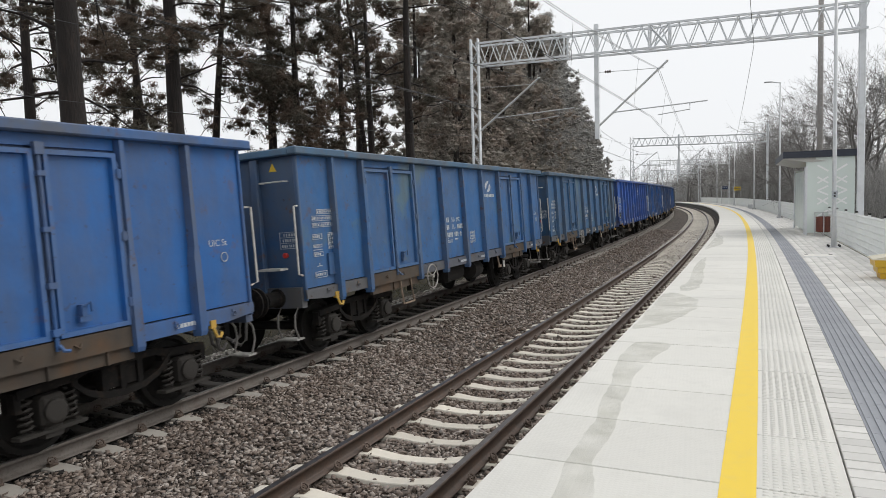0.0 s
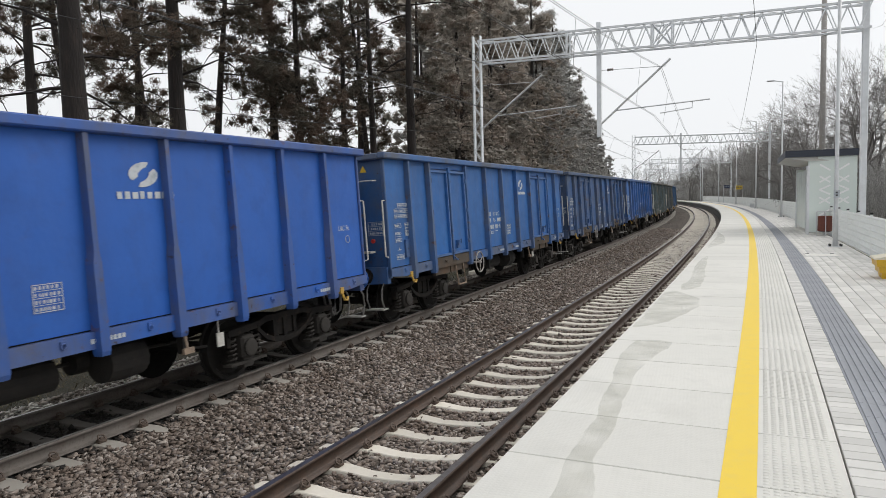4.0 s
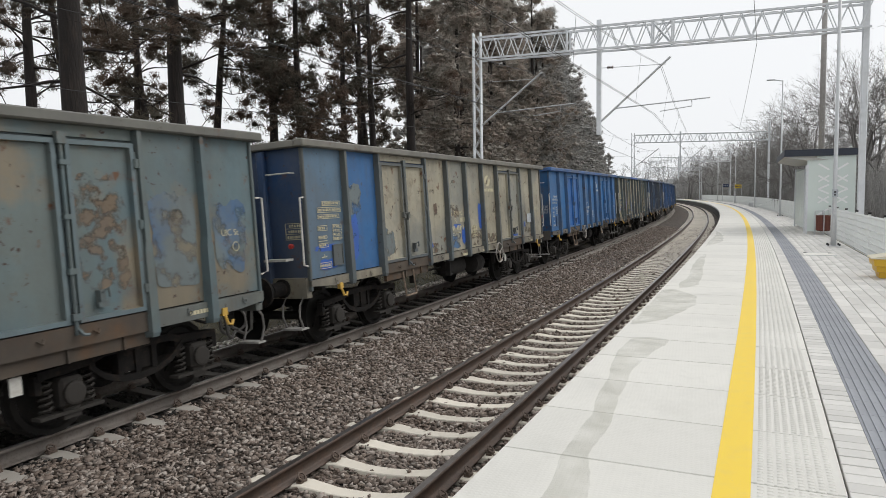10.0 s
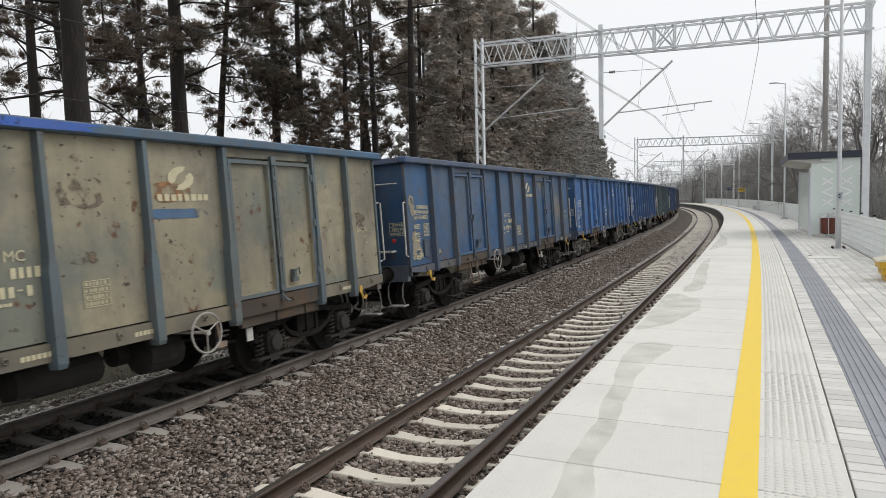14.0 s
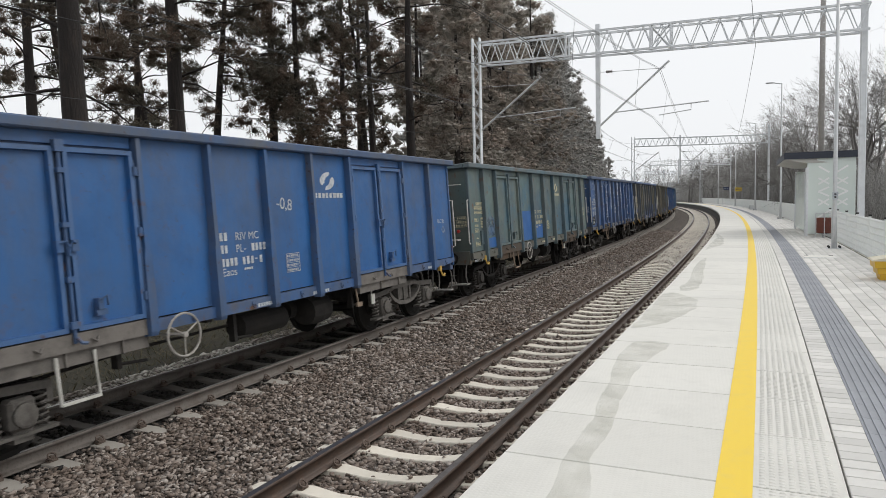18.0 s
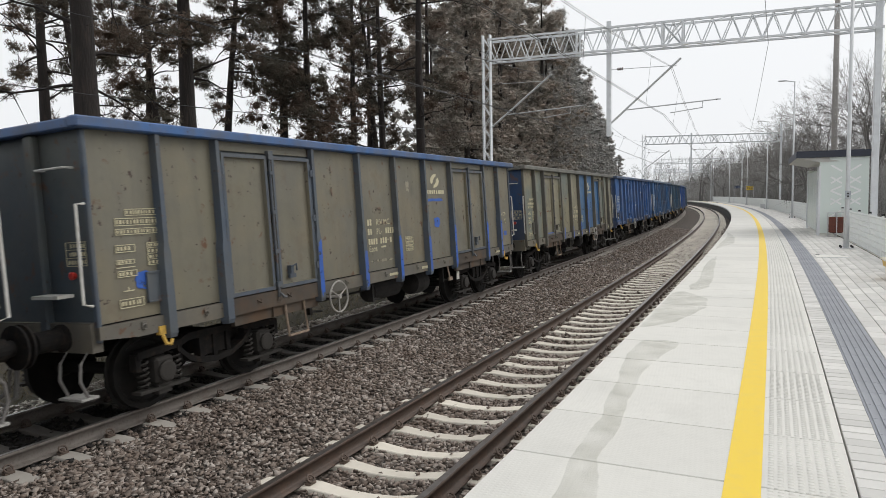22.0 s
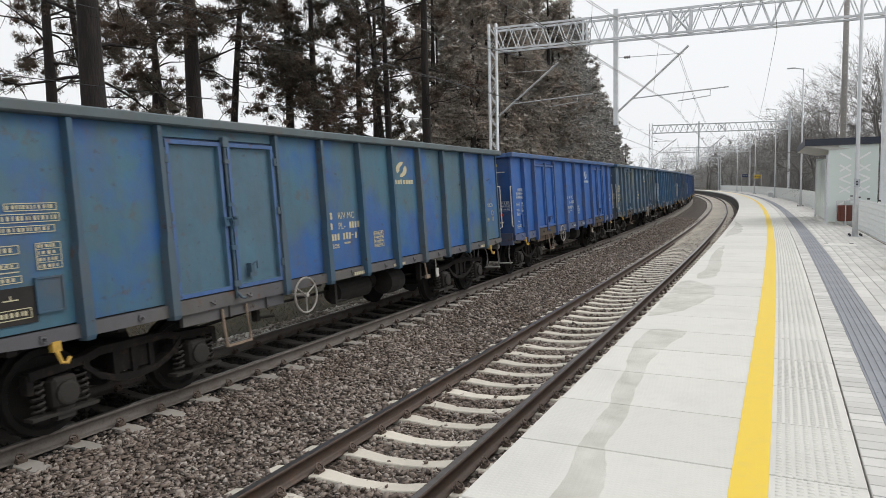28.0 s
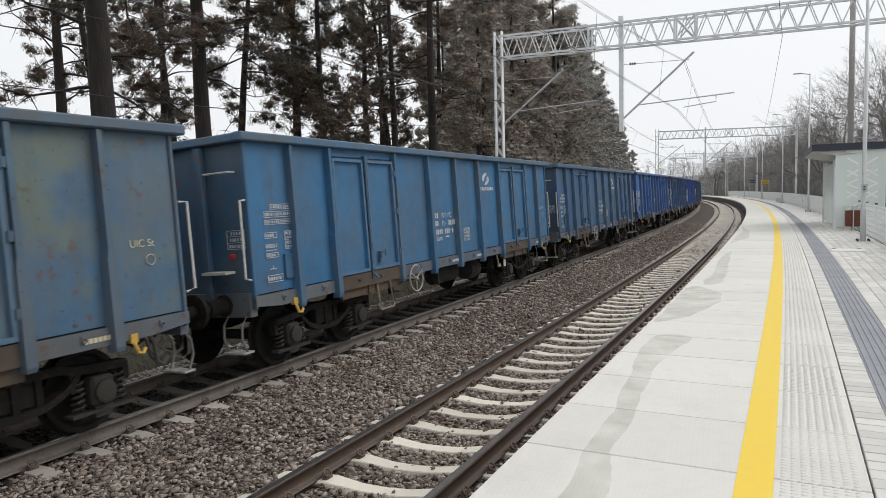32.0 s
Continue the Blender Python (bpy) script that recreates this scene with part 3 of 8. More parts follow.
M_step = simple("rusty_step_paint", (0.27, 0.20, 0.145), 0.7, 0, 0.5, 10)
k = Mat("rusty_door_sill", 0.9)
k.base((0.080, 0.064, 0.049)).over((0.10, 0.057, 0.03), k.mask(3, 0.45, 0.65), 0.8).over((0.05, 0.042, 0.035), k.mask(1.3, 0.42, 0.62, shift=4), 0.8)
k.bump(k.noise(35), 0.4, 0.004)
M_doorsill = k.done()
M_hook = simple("yellow_hook_paint", (0.55, 0.34, 0.06), 0.6, 0, 0.4, 12)
M_red = simple("red_reflector", (0.45, 0.03, 0.02), 0.3)
M_warn = simple("warning_yellow", (0.75, 0.50, 0.03), 0.5)
k = Mat("coal", 0.8)
k.base((0.014, 0.014, 0.015)).over((0.04, 0.04, 0.04), k.mask(25, 0.55, 0.75), 0.7)
k.bump(k.noise(22, detail=8), 1.0, 0.06)
M_coal = k.done()

HALF = 6.46
# where the posts stand, counted from one end: two makes with doors and one without
LAYOUT = {
    "wide": [0.03, 0.95, 1.90, 3.92, 5.24, 6.49, 7.73, 9.0, 10.93, 11.88, 12.88],
    "close": [0.03, 1.17, 2.30, 4.26, 5.37, 6.47, 7.57, 8.67, 10.60, 11.75, 12.88],
    "single": [0.03, 1.18, 2.30, 4.33, 5.41, 6.48, 7.56, 8.63, 9.70, 10.76, 11.82, 12.88],
    "plain": [12.92 * i / 12 for i in range(13)],
}
DOORS = {"wide": (2, 7), "close": (2, 7), "single": (2,), "plain": ()}          # bays that hold a pair of doors
Z_BOT, Z_SILL, Z_TOP = 0.985, 1.19, 3.245


def panel(x0, x1, y=-1.365, z0=Z_SILL, z1=Z_TOP + 0.03):
    """A side plate, bulged outwards a little by the load."""
    bm = bmesh.new()
    nx, nz = 6, 6
    grid = []
    for i in range(nx + 1):
        u = i / nx
        col_ = []
        for j in range(nz + 1):
            v = j / nz
            swell = 0.006 * math.sin(math.pi * u) * math.sin(math.pi * v) + 0.003 * noise.noise(Vector((x0 * 3 + u * 3, v * 4, 2.0)))
            col_.append(bm.verts.new((x0 + 0.01 + (x1 - x0 - 0.02) * u, y - (swell if 0 < i < nx and 0 < j < nz else 0), z0 + (z1 - z0) * v)))
        grid.append(col_)
    for i in range(nx):
        for j in range(nz):
            bm.faces.new((grid[i][j], grid[i + 1][j], grid[i + 1][j + 1], grid[i][j + 1]))
    back = [bm.verts.new((q.co.x, y + 0.03, q.co.z)) for q in (grid[0][0], grid[nx][0], grid[nx][nz], grid[0][nz])]
    bm.faces.new(back[::-1])
    return bm


def rib(x, low=0.90, wide=0.042):
    """A folded post: slim above, stepping out into a broad boot over the sill."""
    bm = bmesh.new()
    prof = [(Z_TOP, wide * 0.85, 0.080), (2.00, wide * 0.9, 0.085), (1.88, wide * 1.45, 0.088), (1.2, wide * 1.6, 0.095), (low + 0.05, wide * 1.6, 0.095), (low, wide * 1.35, 0.08)]
    rings = []
    for z, w, dep in prof:
        rings.append([bm.verts.new(q) for q in ((x - w * 1.15, -1.36, z), (x - w * 0.85, -1.385 - dep, z), (x + w * 0.85, -1.385 - dep, z), (x + w * 1.15, -1.36, z))])
    for a, b in zip(rings, rings[1:]):
        for j in range(4):
            bm.faces.new((a[j], a[(j + 1) % 4], b[(j + 1) % 4], b[j]))
    bm.faces.new(rings[0])
    bm.faces.new(rings[-1][::-1])
    return bm


def corner_post(x, sx):
    """The folded corner angle between side and end."""
    bm = bmesh.new()
    box(bm, min(x, x - sx * 0.05), max(x, x - sx * 0.05), -1.40, -1.33, 1.0, Z_TOP)
    bevel(bm, 0.012)
    return bm


def bars(items, y=-1.3775):
    """Small painted marks: (x, z, width, height)."""
    bm = bmesh.new()
    for x, z, w, h in items:
        box(bm, x, x + w, y, y + 0.004, z, z + h)
    return bm


def text_mesh(words, size, mat, m):
    cu = bpy.data.curves.new("letters", "FONT")
    cu.body = words
    cu.size = size
    ob = new("letters", cu)
    me = bpy.data.meshes.new_from_object(ob.evaluated_get(bpy.context.evaluated_depsgraph_get()))
    bpy.data.objects.remove(ob)
    bpy.data.curves.remove(cu)
    me.transform(m)
    me.materials.clear()
    me.materials.append(mat)
    return me


def outline(x, z, w, h, t=0.012):
    return [(x, z, w, t), (x, z + h - t, w, t), (x, z, t, h), (x + w - t, z, t, h)]


def number_marks():
    """The running number, as plain bars of its size, in the middle bay."""
    rng = random.Random(5)
    items = []
    for row, cells in enumerate(((0, 1), (0, 1), (0, 1, 2, 3, 5, 6, 7, 9.2))):
        for c in cells:
            items.append((-0.95 + c * 0.082, (2.0, 1.835, 1.66)[row], rng.uniform(0.045, 0.058), 0.11 * rng.uniform(0.92, 1)))
    for c in range(4):
        items.append((-0.34 + c * 0.08, 1.835, rng.uniform(0.045, 0.06), 0.105))
    items.append((-0.29, 1.715, 0.05, 0.016))
    for c in range(4):
        items.append((-0.52 + c * 0.045, 1.585, 0.034, 0.03))
    return bars(items)


def table_marks(x, z, w, h, rows=4):
    """A ruled table with short illegible bars in its cells."""
    items = outline(x, z, w, h, 0.008)
    rng = random.Random(int(x * 100) + rows)
    tall = min(0.045, h / rows * 0.5)
    for r in range(rows):
        q = z + h * (r + 0.5) / rows - tall / 2
        cx = x + 0.022
        while cx < x + w - 0.05:
            ww = rng.uniform(0.012, 0.03)
            items.append((cx, q, ww, tall))
            cx += ww + rng.uniform(0.012, 0.03)
        if r:
            items.append((x, z + h * r / rows, w, 0.006))
    return items


def crest(mat_parent, x, z, y=-1.3775):
    """The operator's sign as a plain pair of slanted blades with bars beneath."""
    bm = bmesh.new()
    ca, sa = math.cos(1.05), math.sin(1.05)
    for sgn in (1, -1):
        up, lo = [], []
        for i in range(11):
            ang = math.pi * (0.05 + 0.9 * i / 10)
            for lst, rx, rz, off in ((up, 0.20, 0.15, 0.03), (lo, 0.10, 0.035, 0.03)):
                p, q = sgn * (0.035 + rx * math.cos(ang)), sgn * (off + rz * math.sin(ang))
                lst.append((x + 1.2 * (p * ca - q * sa), z + 0.62 * (p * sa + q * ca)))
        a = [bm.verts.new((p, y, q)) for p, q in up]
        b = [bm.verts.new((p, y, q)) for p, q in lo]
        for i in range(10):
            bm.faces.new((a[i], a[i + 1], b[i + 1], b[i]))
    rg = random.Random(3)
    for j in range(8):
        x_ = x - 0.38 + j * 0.104
        box(bm, x_, x_ + rg.uniform(0.06, 0.085), y, y + 0.003, z - 0.275, z - 0.275 + rg.uniform(0.075, 0.085))
    return bm


def blot(items, y=-1.3755):
    """Brushed-on paint or rust stains with uneven outlines: (x, z, width, height)."""
    bm = bmesh.new()
    for x, z, w, h in items:
        ring_ = []
        for j in range(40):
            t_ = 6.283 * j / 40
            c_, s_ = math.cos(t_), math.sin(t_)
            f = (abs(c_) ** 5 + abs(s_) ** 5) ** (-0.2) * (1 + 0.22 * noise.noise(Vector((c_ * 1.6 + x * 3, s_ * 1.6 + z * 5, w * 7))) + 0.14 * noise.noise(Vector((c_ * 5 + x * 3, s_ * 5 + z * 5, w * 7))))
            ring_.append(bm.verts.new((x + w / 2 + c_ * f * w / 2, y, z + h / 2 + s_ * f * h / 2)))
        bm.faces.new(ring_)
    return bm


def flecks(rows, seed):
    """Dried splashes that ran down the plates: many short uneven flecks."""
    rg = random.Random(seed)
    bm = bmesh.new()
    for x0, x1, z0, z1, count, y in rows:
        mid, half = (x0 + x1) / 2, (x1 - x0) / 2
        for i in range(count):
            x = mid + half * max(-1, min(1, rg.gauss(0, 0.45)))
            z = z1 - (z1 - z0) * rg.random() ** 1.35
            w, h = rg.uniform(0.008, 0.028), rg.uniform(0.012, 0.035) if rg.random() < 0.6 else rg.uniform(0.05, 0.16)
            bm.faces.new([bm.verts.new((x + w * c * rg.uniform(0.6, 1.2), y - 0.0001 * (i % 9), z + h * s * rg.uniform(0.6, 1.2) / 2)) for c, s in ((0, -1), (0.8, -0.6), (1, 0.3), (0.2, 1), (-0.8, 0.6), (-0.9, -0.4))])
    return bm


def door_leaf(x0, x1):
    """A framed door leaf with its sunk field, in one plate."""
    bm = bmesh.new()
    z0, z1, y = 1.215, 3.095, -1.442
    box(bm, x0, x1, y, -1.35, z0, z1)
    bmesh.ops.recalc_face_normals(bm, faces=bm.faces)
    face = [f for f in bm.faces if all(abs(q.co.y - y) < 1e-5 for q in f.verts)]
    edge = bmesh.ops.inset_region(bm, faces=face, thickness=0.070, depth=0.0)["faces"]
    for f in edge:
        f.material_index = 1
    bmesh.ops.inset_region(bm, faces=face, thickness=0.010, depth=0.0)
    bmesh.ops.translate(bm, verts=list(face[0].verts), vec=(0, 0.057, 0))
    return bm


def lock_rod(x):
    """The upright locking bar between the leaves, in its keepers."""
    bm = bmesh.new()
    tube(bm, [(x, -1.445, 1.10), (x, -1.445, 3.16)], 0.021, 8)
    for z, h, w in ((3.04, 0.12, 0.05), (2.83, 0.05, 0.042), (2.28, 0.05, 0.042), (1.72, 0.06, 0.045), (1.25, 0.07, 0.05)):
        box(bm, x - w, x + w, -1.48, -1.42, z, z + h)
    tube(bm, [(x, -1.47, 1.16), (x + 0.03, -1.50, 1.10), (x + 0.09, -1.50, 1.09)], 0.02, 6)
    return bm


def latch(x, sgn):
    bm = bmesh.new()
    box(bm, x - 0.04, x + 0.04, -1.47, -1.42, 2.03, 2.15)
    tube(bm, [(x, -1.47, 2.12), (x + sgn * 0.05, -1.50, 2.14), (x + sgn * 0.085, -1.49, 2.08), (x + sgn * 0.08, -1.48, 1.99)], 0.013, 6)
    return bm


def low_handle(x):
    """The lifting handle near the foot of a leaf."""
    bm = bmesh.new()
    box(bm, x - 0.06, x + 0.07, -1.45, -1.41, 1.34, 1.40)
    box(bm, x - 0.04, x + 0.02, -1.46, -1.38, 1.40, 1.52)
    tube(bm, [(x - 0.02, -1.46, 1.50), (x + 0.04, -1.49, 1.54), (x + 0.06, -1.48, 1.44)], 0.014, 6)
    return bm


def build_bogie(parent, x):
    bm = bmesh.new()
    box(bm, -0.22, 0.22, -1.05, 1.05, 0.52, 0.80)
    bevel(bm, 0.03)
    b = part("bogie", bm, M_bogie, parent, "grimy cast-iron bogie with coil springs", pose(x, 0, 0))
    for sgn in (-1, 1):
        bm = bmesh.new()
        y0, y1 = sorted((sgn * 0.99, sgn * 1.10))

        def beam(pts, h, out=0.0):
            """A cast member of even height along a bent line."""
            for (xa, za), (xb, zb) in zip(pts, pts[1:]):
                q = [bm.verts.new((x_, y_, z_)) for y_ in (y0 - out, y1 + out) for x_, z_ in ((xa, za), (xb, zb), (xb, zb + h), (xa, za + h))]
                for f in ((0, 1, 2, 3), (7, 6, 5, 4), (0, 4, 5, 1), (1, 5, 6, 2), (2, 6, 7, 3), (3, 7, 4, 0)):
                    bm.faces.new([q[v] for v in f])

        beam([(-1.24, 0.66), (-0.62, 0.70), (-0.45, 0.75), (0.45, 0.75), (0.62, 0.70), (1.24, 0.66)], 0.09, 0.02)
        beam([(-0.66, 0.66), (-0.48, 0.50), (-0.26, 0.415), (0.0, 0.39), (0.26, 0.415), (0.48, 0.50), (0.66, 0.66)], 0.075, 0.03)
        for q in (-0.24, 0.0, 0.24):
            box(bm, q - 0.035, q + 0.035, y0, y1, 0.44, 0.76)
        for q in (-1.23, -0.60, 0.60, 1.23):
            box(bm, q - 0.035, q + 0.035, y0, y1, 0.52, 0.72)
        box(bm, -0.20, 0.20, y0 + 0.03, y1 - 0.03, 0.50, 0.76)
        part("side_frame", bm, M_bogie, b)
        for ax in (-0.9, 0.9):
            bm = bmesh.new()
            box(bm, ax - 0.14, ax + 0.14, min(sgn * 0.98, sgn * 1.17), max(sgn * 0.98, sgn * 1.17), 0.32, 0.64)
            bevel(bm, 0.035)
            lathe(bm, [(0.125, sgn * 1.165), (0.125, sgn * 1.205), (0.10, sgn * 1.215), (0.04, sgn * 1.22)], "y", 14, (ax, 0, 0.47))
            # the wings below, on which the springs stand
            box(bm, ax - 0.37, ax + 0.37, min(sgn * 1.0, sgn * 1.15), max(sgn * 1.0, sgn * 1.15), 0.255, 0.29)
            box(bm, ax - 0.10, ax + 0.10, min(sgn * 1.0, sgn * 1.13), max(sgn * 1.0, sgn * 1.13), 0.20, 0.33)
            part("axle_box", bm, M_axlebox, b, "grey-brown dusty axle box")
            for q in (-0.245, 0.245):
                bm = bmesh.new()
                tube(bm, [(ax + q + 0.062 * math.cos(c * 1.15), sgn * 1.06 + 0.062 * math.sin(c * 1.15), 0.30 + c * 0.0115) for c in range(30)], 0.017, 4)
                part("spring", bm, M_axlebox, b, "coil spring")
    for ax in (-0.9, 0.9):
        bm = bmesh.new()
        lathe(bm, [(0.08, -0.95), (0.08, 0.95)], "y", 10)
        for sgn in (-1, 1):
            lathe(bm, [(0.10, sgn * 0.62), (0.14, sgn * 0.68), (0.36, sgn * 0.70), (0.49, sgn * 0.69), (0.49, sgn * 0.715), (0.46, sgn * 0.722), (0.46, sgn * 0.82), (0.40, sgn * 0.825), (0.37, sgn * 0.78), (0.16, sgn * 0.79), (0.13, sgn * 0.86)], "y", 18)
            for h in range(3):
                a = h * 2.094
                box(bm, 0.25 * math.cos(a) - 0.03, 0.25 * math.cos(a) + 0.03, min(sgn * 0.78, sgn * 0.80), max(sgn * 0.78, sgn * 0.80), 0.25 * math.sin(a) - 0.03, 0.25 * math.sin(a) + 0.03)
        w = part("wheelset", bm, M_wheel, b)
        w.matrix_parent_inverse = pose(ax, 0, 0.46)
    return b


def build_wagon(kind="wide"):
    root = empty("coal_wagon")
    edges = LAYOUT[kind]
    last = len(edges) - 2
    low = 1.03 if kind in ("close", "single") else Z_BOT
    # near side
    for i in range(len(edges) - 1):
        x0, x1 = edges[i] - HALF, edges[i + 1] - HALF
        if i in DOORS[kind]:
            mid = (x0 + x1) / 2
            bm = bmesh.new()
            box(bm, x0 + 0.02, x1 - 0.02, -1.352, -1.335, Z_SILL, Z_TOP + 0.03)
            part("door_backing", bm, P_END, root)
            for a, b in ((x0 + 0.075, mid - 0.055), (mid + 0.055, x1 - 0.075)):
                d_ = part("door", door_leaf(a, b), [P_MAIN, P_RIM], root)
                d_.data.name = "bay_%d" % i
                left = a < mid - 0.1
                if kind in ("close", "single"):
                    part("door_latch", latch((b - 0.03) if left else (a + 0.03), 1 if left else -1), P_POST, d_)
                if not left:
                    part("door_handle", low_handle(a + 0.28), P_POST, d_)
            part("lock_rod", lock_rod(mid), P_POST, root)
            bm = bmesh.new()
            box(bm, x0 + 0.05, x1 - 0.05, -1.385, -1.335, 3.13, Z_TOP + 0.03)
            part("door_lintel", bm, P_MAIN, root)
            for xx in (x0 + 0.062, x1 - 0.062):
                bm = bmesh.new()
                tube(bm, [(xx, -1.435, 1.30), (xx, -1.435, 3.0)], 0.012, 6)
                for z in (1.42, 2.14, 2.82):
                    lathe(bm, [(0.034, z), (0.034, z + 0.10)], "z", 8, (xx, -1.44, 0))
                part("hinge_rod", bm, P_POST, root)
            bm = bmesh.new()
            box(bm, x0 + 0.04, x1 - 0.04, -1.425, -1.33, low - 0.01, Z_SILL + 0.008)
            for q in (0.3, 0.62):
                tube(bm, [(x0 + (x1 - x0) * q - 0.04, -1.425, 1.12), (x0 + (x1 - x0) * q, -1.46, 1.08), (x0 + (x1 - x0) * q + 0.04, -1.425, 1.12)], 0.014, 5)
            part("door_sill", bm, M_doorsill, root, "brown rusty sill beam")
            bm = bmesh.new()
            box(bm, x0 + 0.16, x1 - 0.02, -1.37, -1.31, low - 0.16, low - 0.014)
            for q in (0.45, 0.8):
                box(bm, x0 + (x1 - x0) * q, x0 + (x1 - x0) * q + 0.03, -1.40, -1.30, low - 0.16, low - 0.014)
            part("step_beam", bm, M_doorsill, root)
        else:
            p_ = part("side_panel", panel(x0, x1), P_MAIN, root)
            p_.data.name = "bay_%d" % i
            bm = bmesh.new()
            if i in (0, last):
                # the end bays of the sill are cut away towards the corner
                near, far = (x1 - 0.03, x0 + 0.0) if i == 0 else (x0 + 0.03, x1 - 0.0)
                knee = near + (far - near) * 0.45
                pts_ = [(near, low), (knee, low), (far, low + 0.05), (far, Z_SILL - 0.018), (near, Z_SILL - 0.018)]
                A_ = [bm.verts.new((q[0], -1.41, q[1])) for q in pts_]
                B_ = [bm.verts.new((q[0], -1.33, q[1])) for q in pts_]
                bm.faces.new(A_)
                bm.faces.new(B_[::-1])
                for q in range(5):
                    bm.faces.new((A_[q], B_[q], B_[(q + 1) % 5], A_[(q + 1) % 5]))
            else:
                box(bm, x0 + 0.03, x1 - 0.03, -1.41, -1.33, low, Z_SILL - 0.018)
            xr = (x0 + x1) / 2 + 0.1
            ring(bm, (xr, -1.425, 1.085), 0.028, 0.009, "y", 8, 4)
            box(bm, xr - 0.03, xr + 0.03, -1.425, -1.405, 1.10, 1.14)
            part("side_sill", bm, P_SOLE, root)
    for i, x in enumerate(edges):
        xx = x - HALF
        if i in (0, last + 1):
            part("corner_post", corner_post(xx, -1 if i == 0 else 1), P_POST, root)
        else:
            part("side_post", rib(xx, low - (0.035 if kind in ("close", "single") else 0.085)), P_POST, root)
    # far side, in one piece of plate and posts
    bm = bmesh.new()
    box(bm, -HALF, HALF, 1.35, 1.39, Z_BOT, Z_TOP + 0.03)
    for x in edges[::2]:
        box(bm, max(-HALF, x - HALF - 0.06), min(HALF, x - HALF + 0.06), 1.39, 1.47, Z_BOT - 0.04, Z_TOP)
    part("side_wall", bm, P_MAIN, root)
    # rim
    for y in (-1, 1):
        bm = bmesh.new()
        box(bm, -HALF - 0.09, HALF + 0.09, min(y * 1.34, y * 1.50), max(y * 1.34, y * 1.50), Z_TOP + 0.004, Z_TOP + 0.125)
        bevel(bm, 0.018)
        part("top_rim", bm, P_RIM, root)
    for x in (-1, 1):
        bm = bmesh.new()
        box(bm, min(x * 6.40, x * 6.54), max(x * 6.40, x * 6.54), -1.335, 1.335, Z_TOP + 0.004, Z_TOP + 0.115)
        bevel(bm, 0.015)
        part("end_rim", bm, P_RIM, root)
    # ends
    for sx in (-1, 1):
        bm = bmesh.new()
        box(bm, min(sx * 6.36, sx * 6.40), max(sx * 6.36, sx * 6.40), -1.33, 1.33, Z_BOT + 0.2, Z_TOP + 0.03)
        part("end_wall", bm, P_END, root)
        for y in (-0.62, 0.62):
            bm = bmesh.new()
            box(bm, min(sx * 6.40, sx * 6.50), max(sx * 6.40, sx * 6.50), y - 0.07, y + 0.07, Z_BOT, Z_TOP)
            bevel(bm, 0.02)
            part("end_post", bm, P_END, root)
        bm = bmesh.new()
        box(bm, min(sx * 6.34, sx * 6.47), max(sx * 6.34, sx * 6.47), -1.33, 1.33, 0.90, 1.22)
        part("headstock", bm, P_SOLE, root)
        for y in (-1, 1):
            bm = bmesh.new()
            lathe(bm, [(0.15, sx * 6.465), (0.15, sx * 6.50), (0.115, sx * 6.51), (0.115, sx * 6.80), (0.085, sx * 6.81), (0.085, sx * 6.97), (0.23, sx * 6.975), (0.23, sx * 7.0), (0.12, sx * 7.018)], "x", 18, (0, y * 0.875, 1.06))
            part("buffer", bm, M_bogie, root, "dark greasy round buffer")
        bm = bmesh.new()
        tube(bm, [(sx * 6.45, 0, 1.04), (sx * 6.7, 0, 1.02), (sx * 6.9, 0, 0.96), (sx * 7.0, 0, 1.04)], 0.045, 8)
        tube(bm, [(sx * 6.47, 0.25, 0.98), (sx * 6.68, 0.25, 0.72), (sx * 6.88, 0.18, 0.62), (sx * 7.0, 0.1, 0.72)], 0.028, 6)
        part("coupling", bm, M_under, root)
        # grab rails on the near corner
        bm = bmesh.new()
        xg = sx * 6.50
        tube(bm, [(xg - sx * 0.05, -1.37, 2.47), (xg + sx * 0.06, -1.39, 2.47), (xg + sx * 0.07, -1.39, 1.43), (xg - sx * 0.05, -1.37, 1.40)], 0.017, 6)
        part("grab_rail", bm, M_grab, root, "worn white grab rail")
        bm = bmesh.new()
        tube(bm, [(sx * 6.41, -1.2, 2.86), (sx * 6.52, -1.2, 2.86), (sx * 6.52, -0.75, 2.86), (sx * 6.41, -0.75, 2.86)], 0.013, 6)
        part("end_grab_bar", bm, M_grab, root)
        bm = bmesh.new()
        box(bm, min(sx * 6.47, sx * 6.66), max(sx * 6.47, sx * 6.66), -1.12, -0.70, 1.50, 1.535)
        part("end_step", bm, M_grab, root, "worn pale step on the end wall")
        bm = bmesh.new()
        for y in (-1.24, -0.92):
            tube(bm, [(sx * 6.44, y, 0.94), (sx * 6.56, y, 0.80), (sx * 6.58, y, 0.62), (sx * 6.50, y, 0.44)], 0.017, 6)
        old = len(bm.faces)
        box(bm, min(sx * 6.40, sx * 6.60), max(sx * 6.40, sx * 6.56), -1.27, -0.90, 0.415, 0.44)
        for f in list(bm.faces)[old:]:
            f.material_index = 1
        part("shunter_step", bm, [M_hose, M_tread], root, "curved shunter's step with pale worn tread")
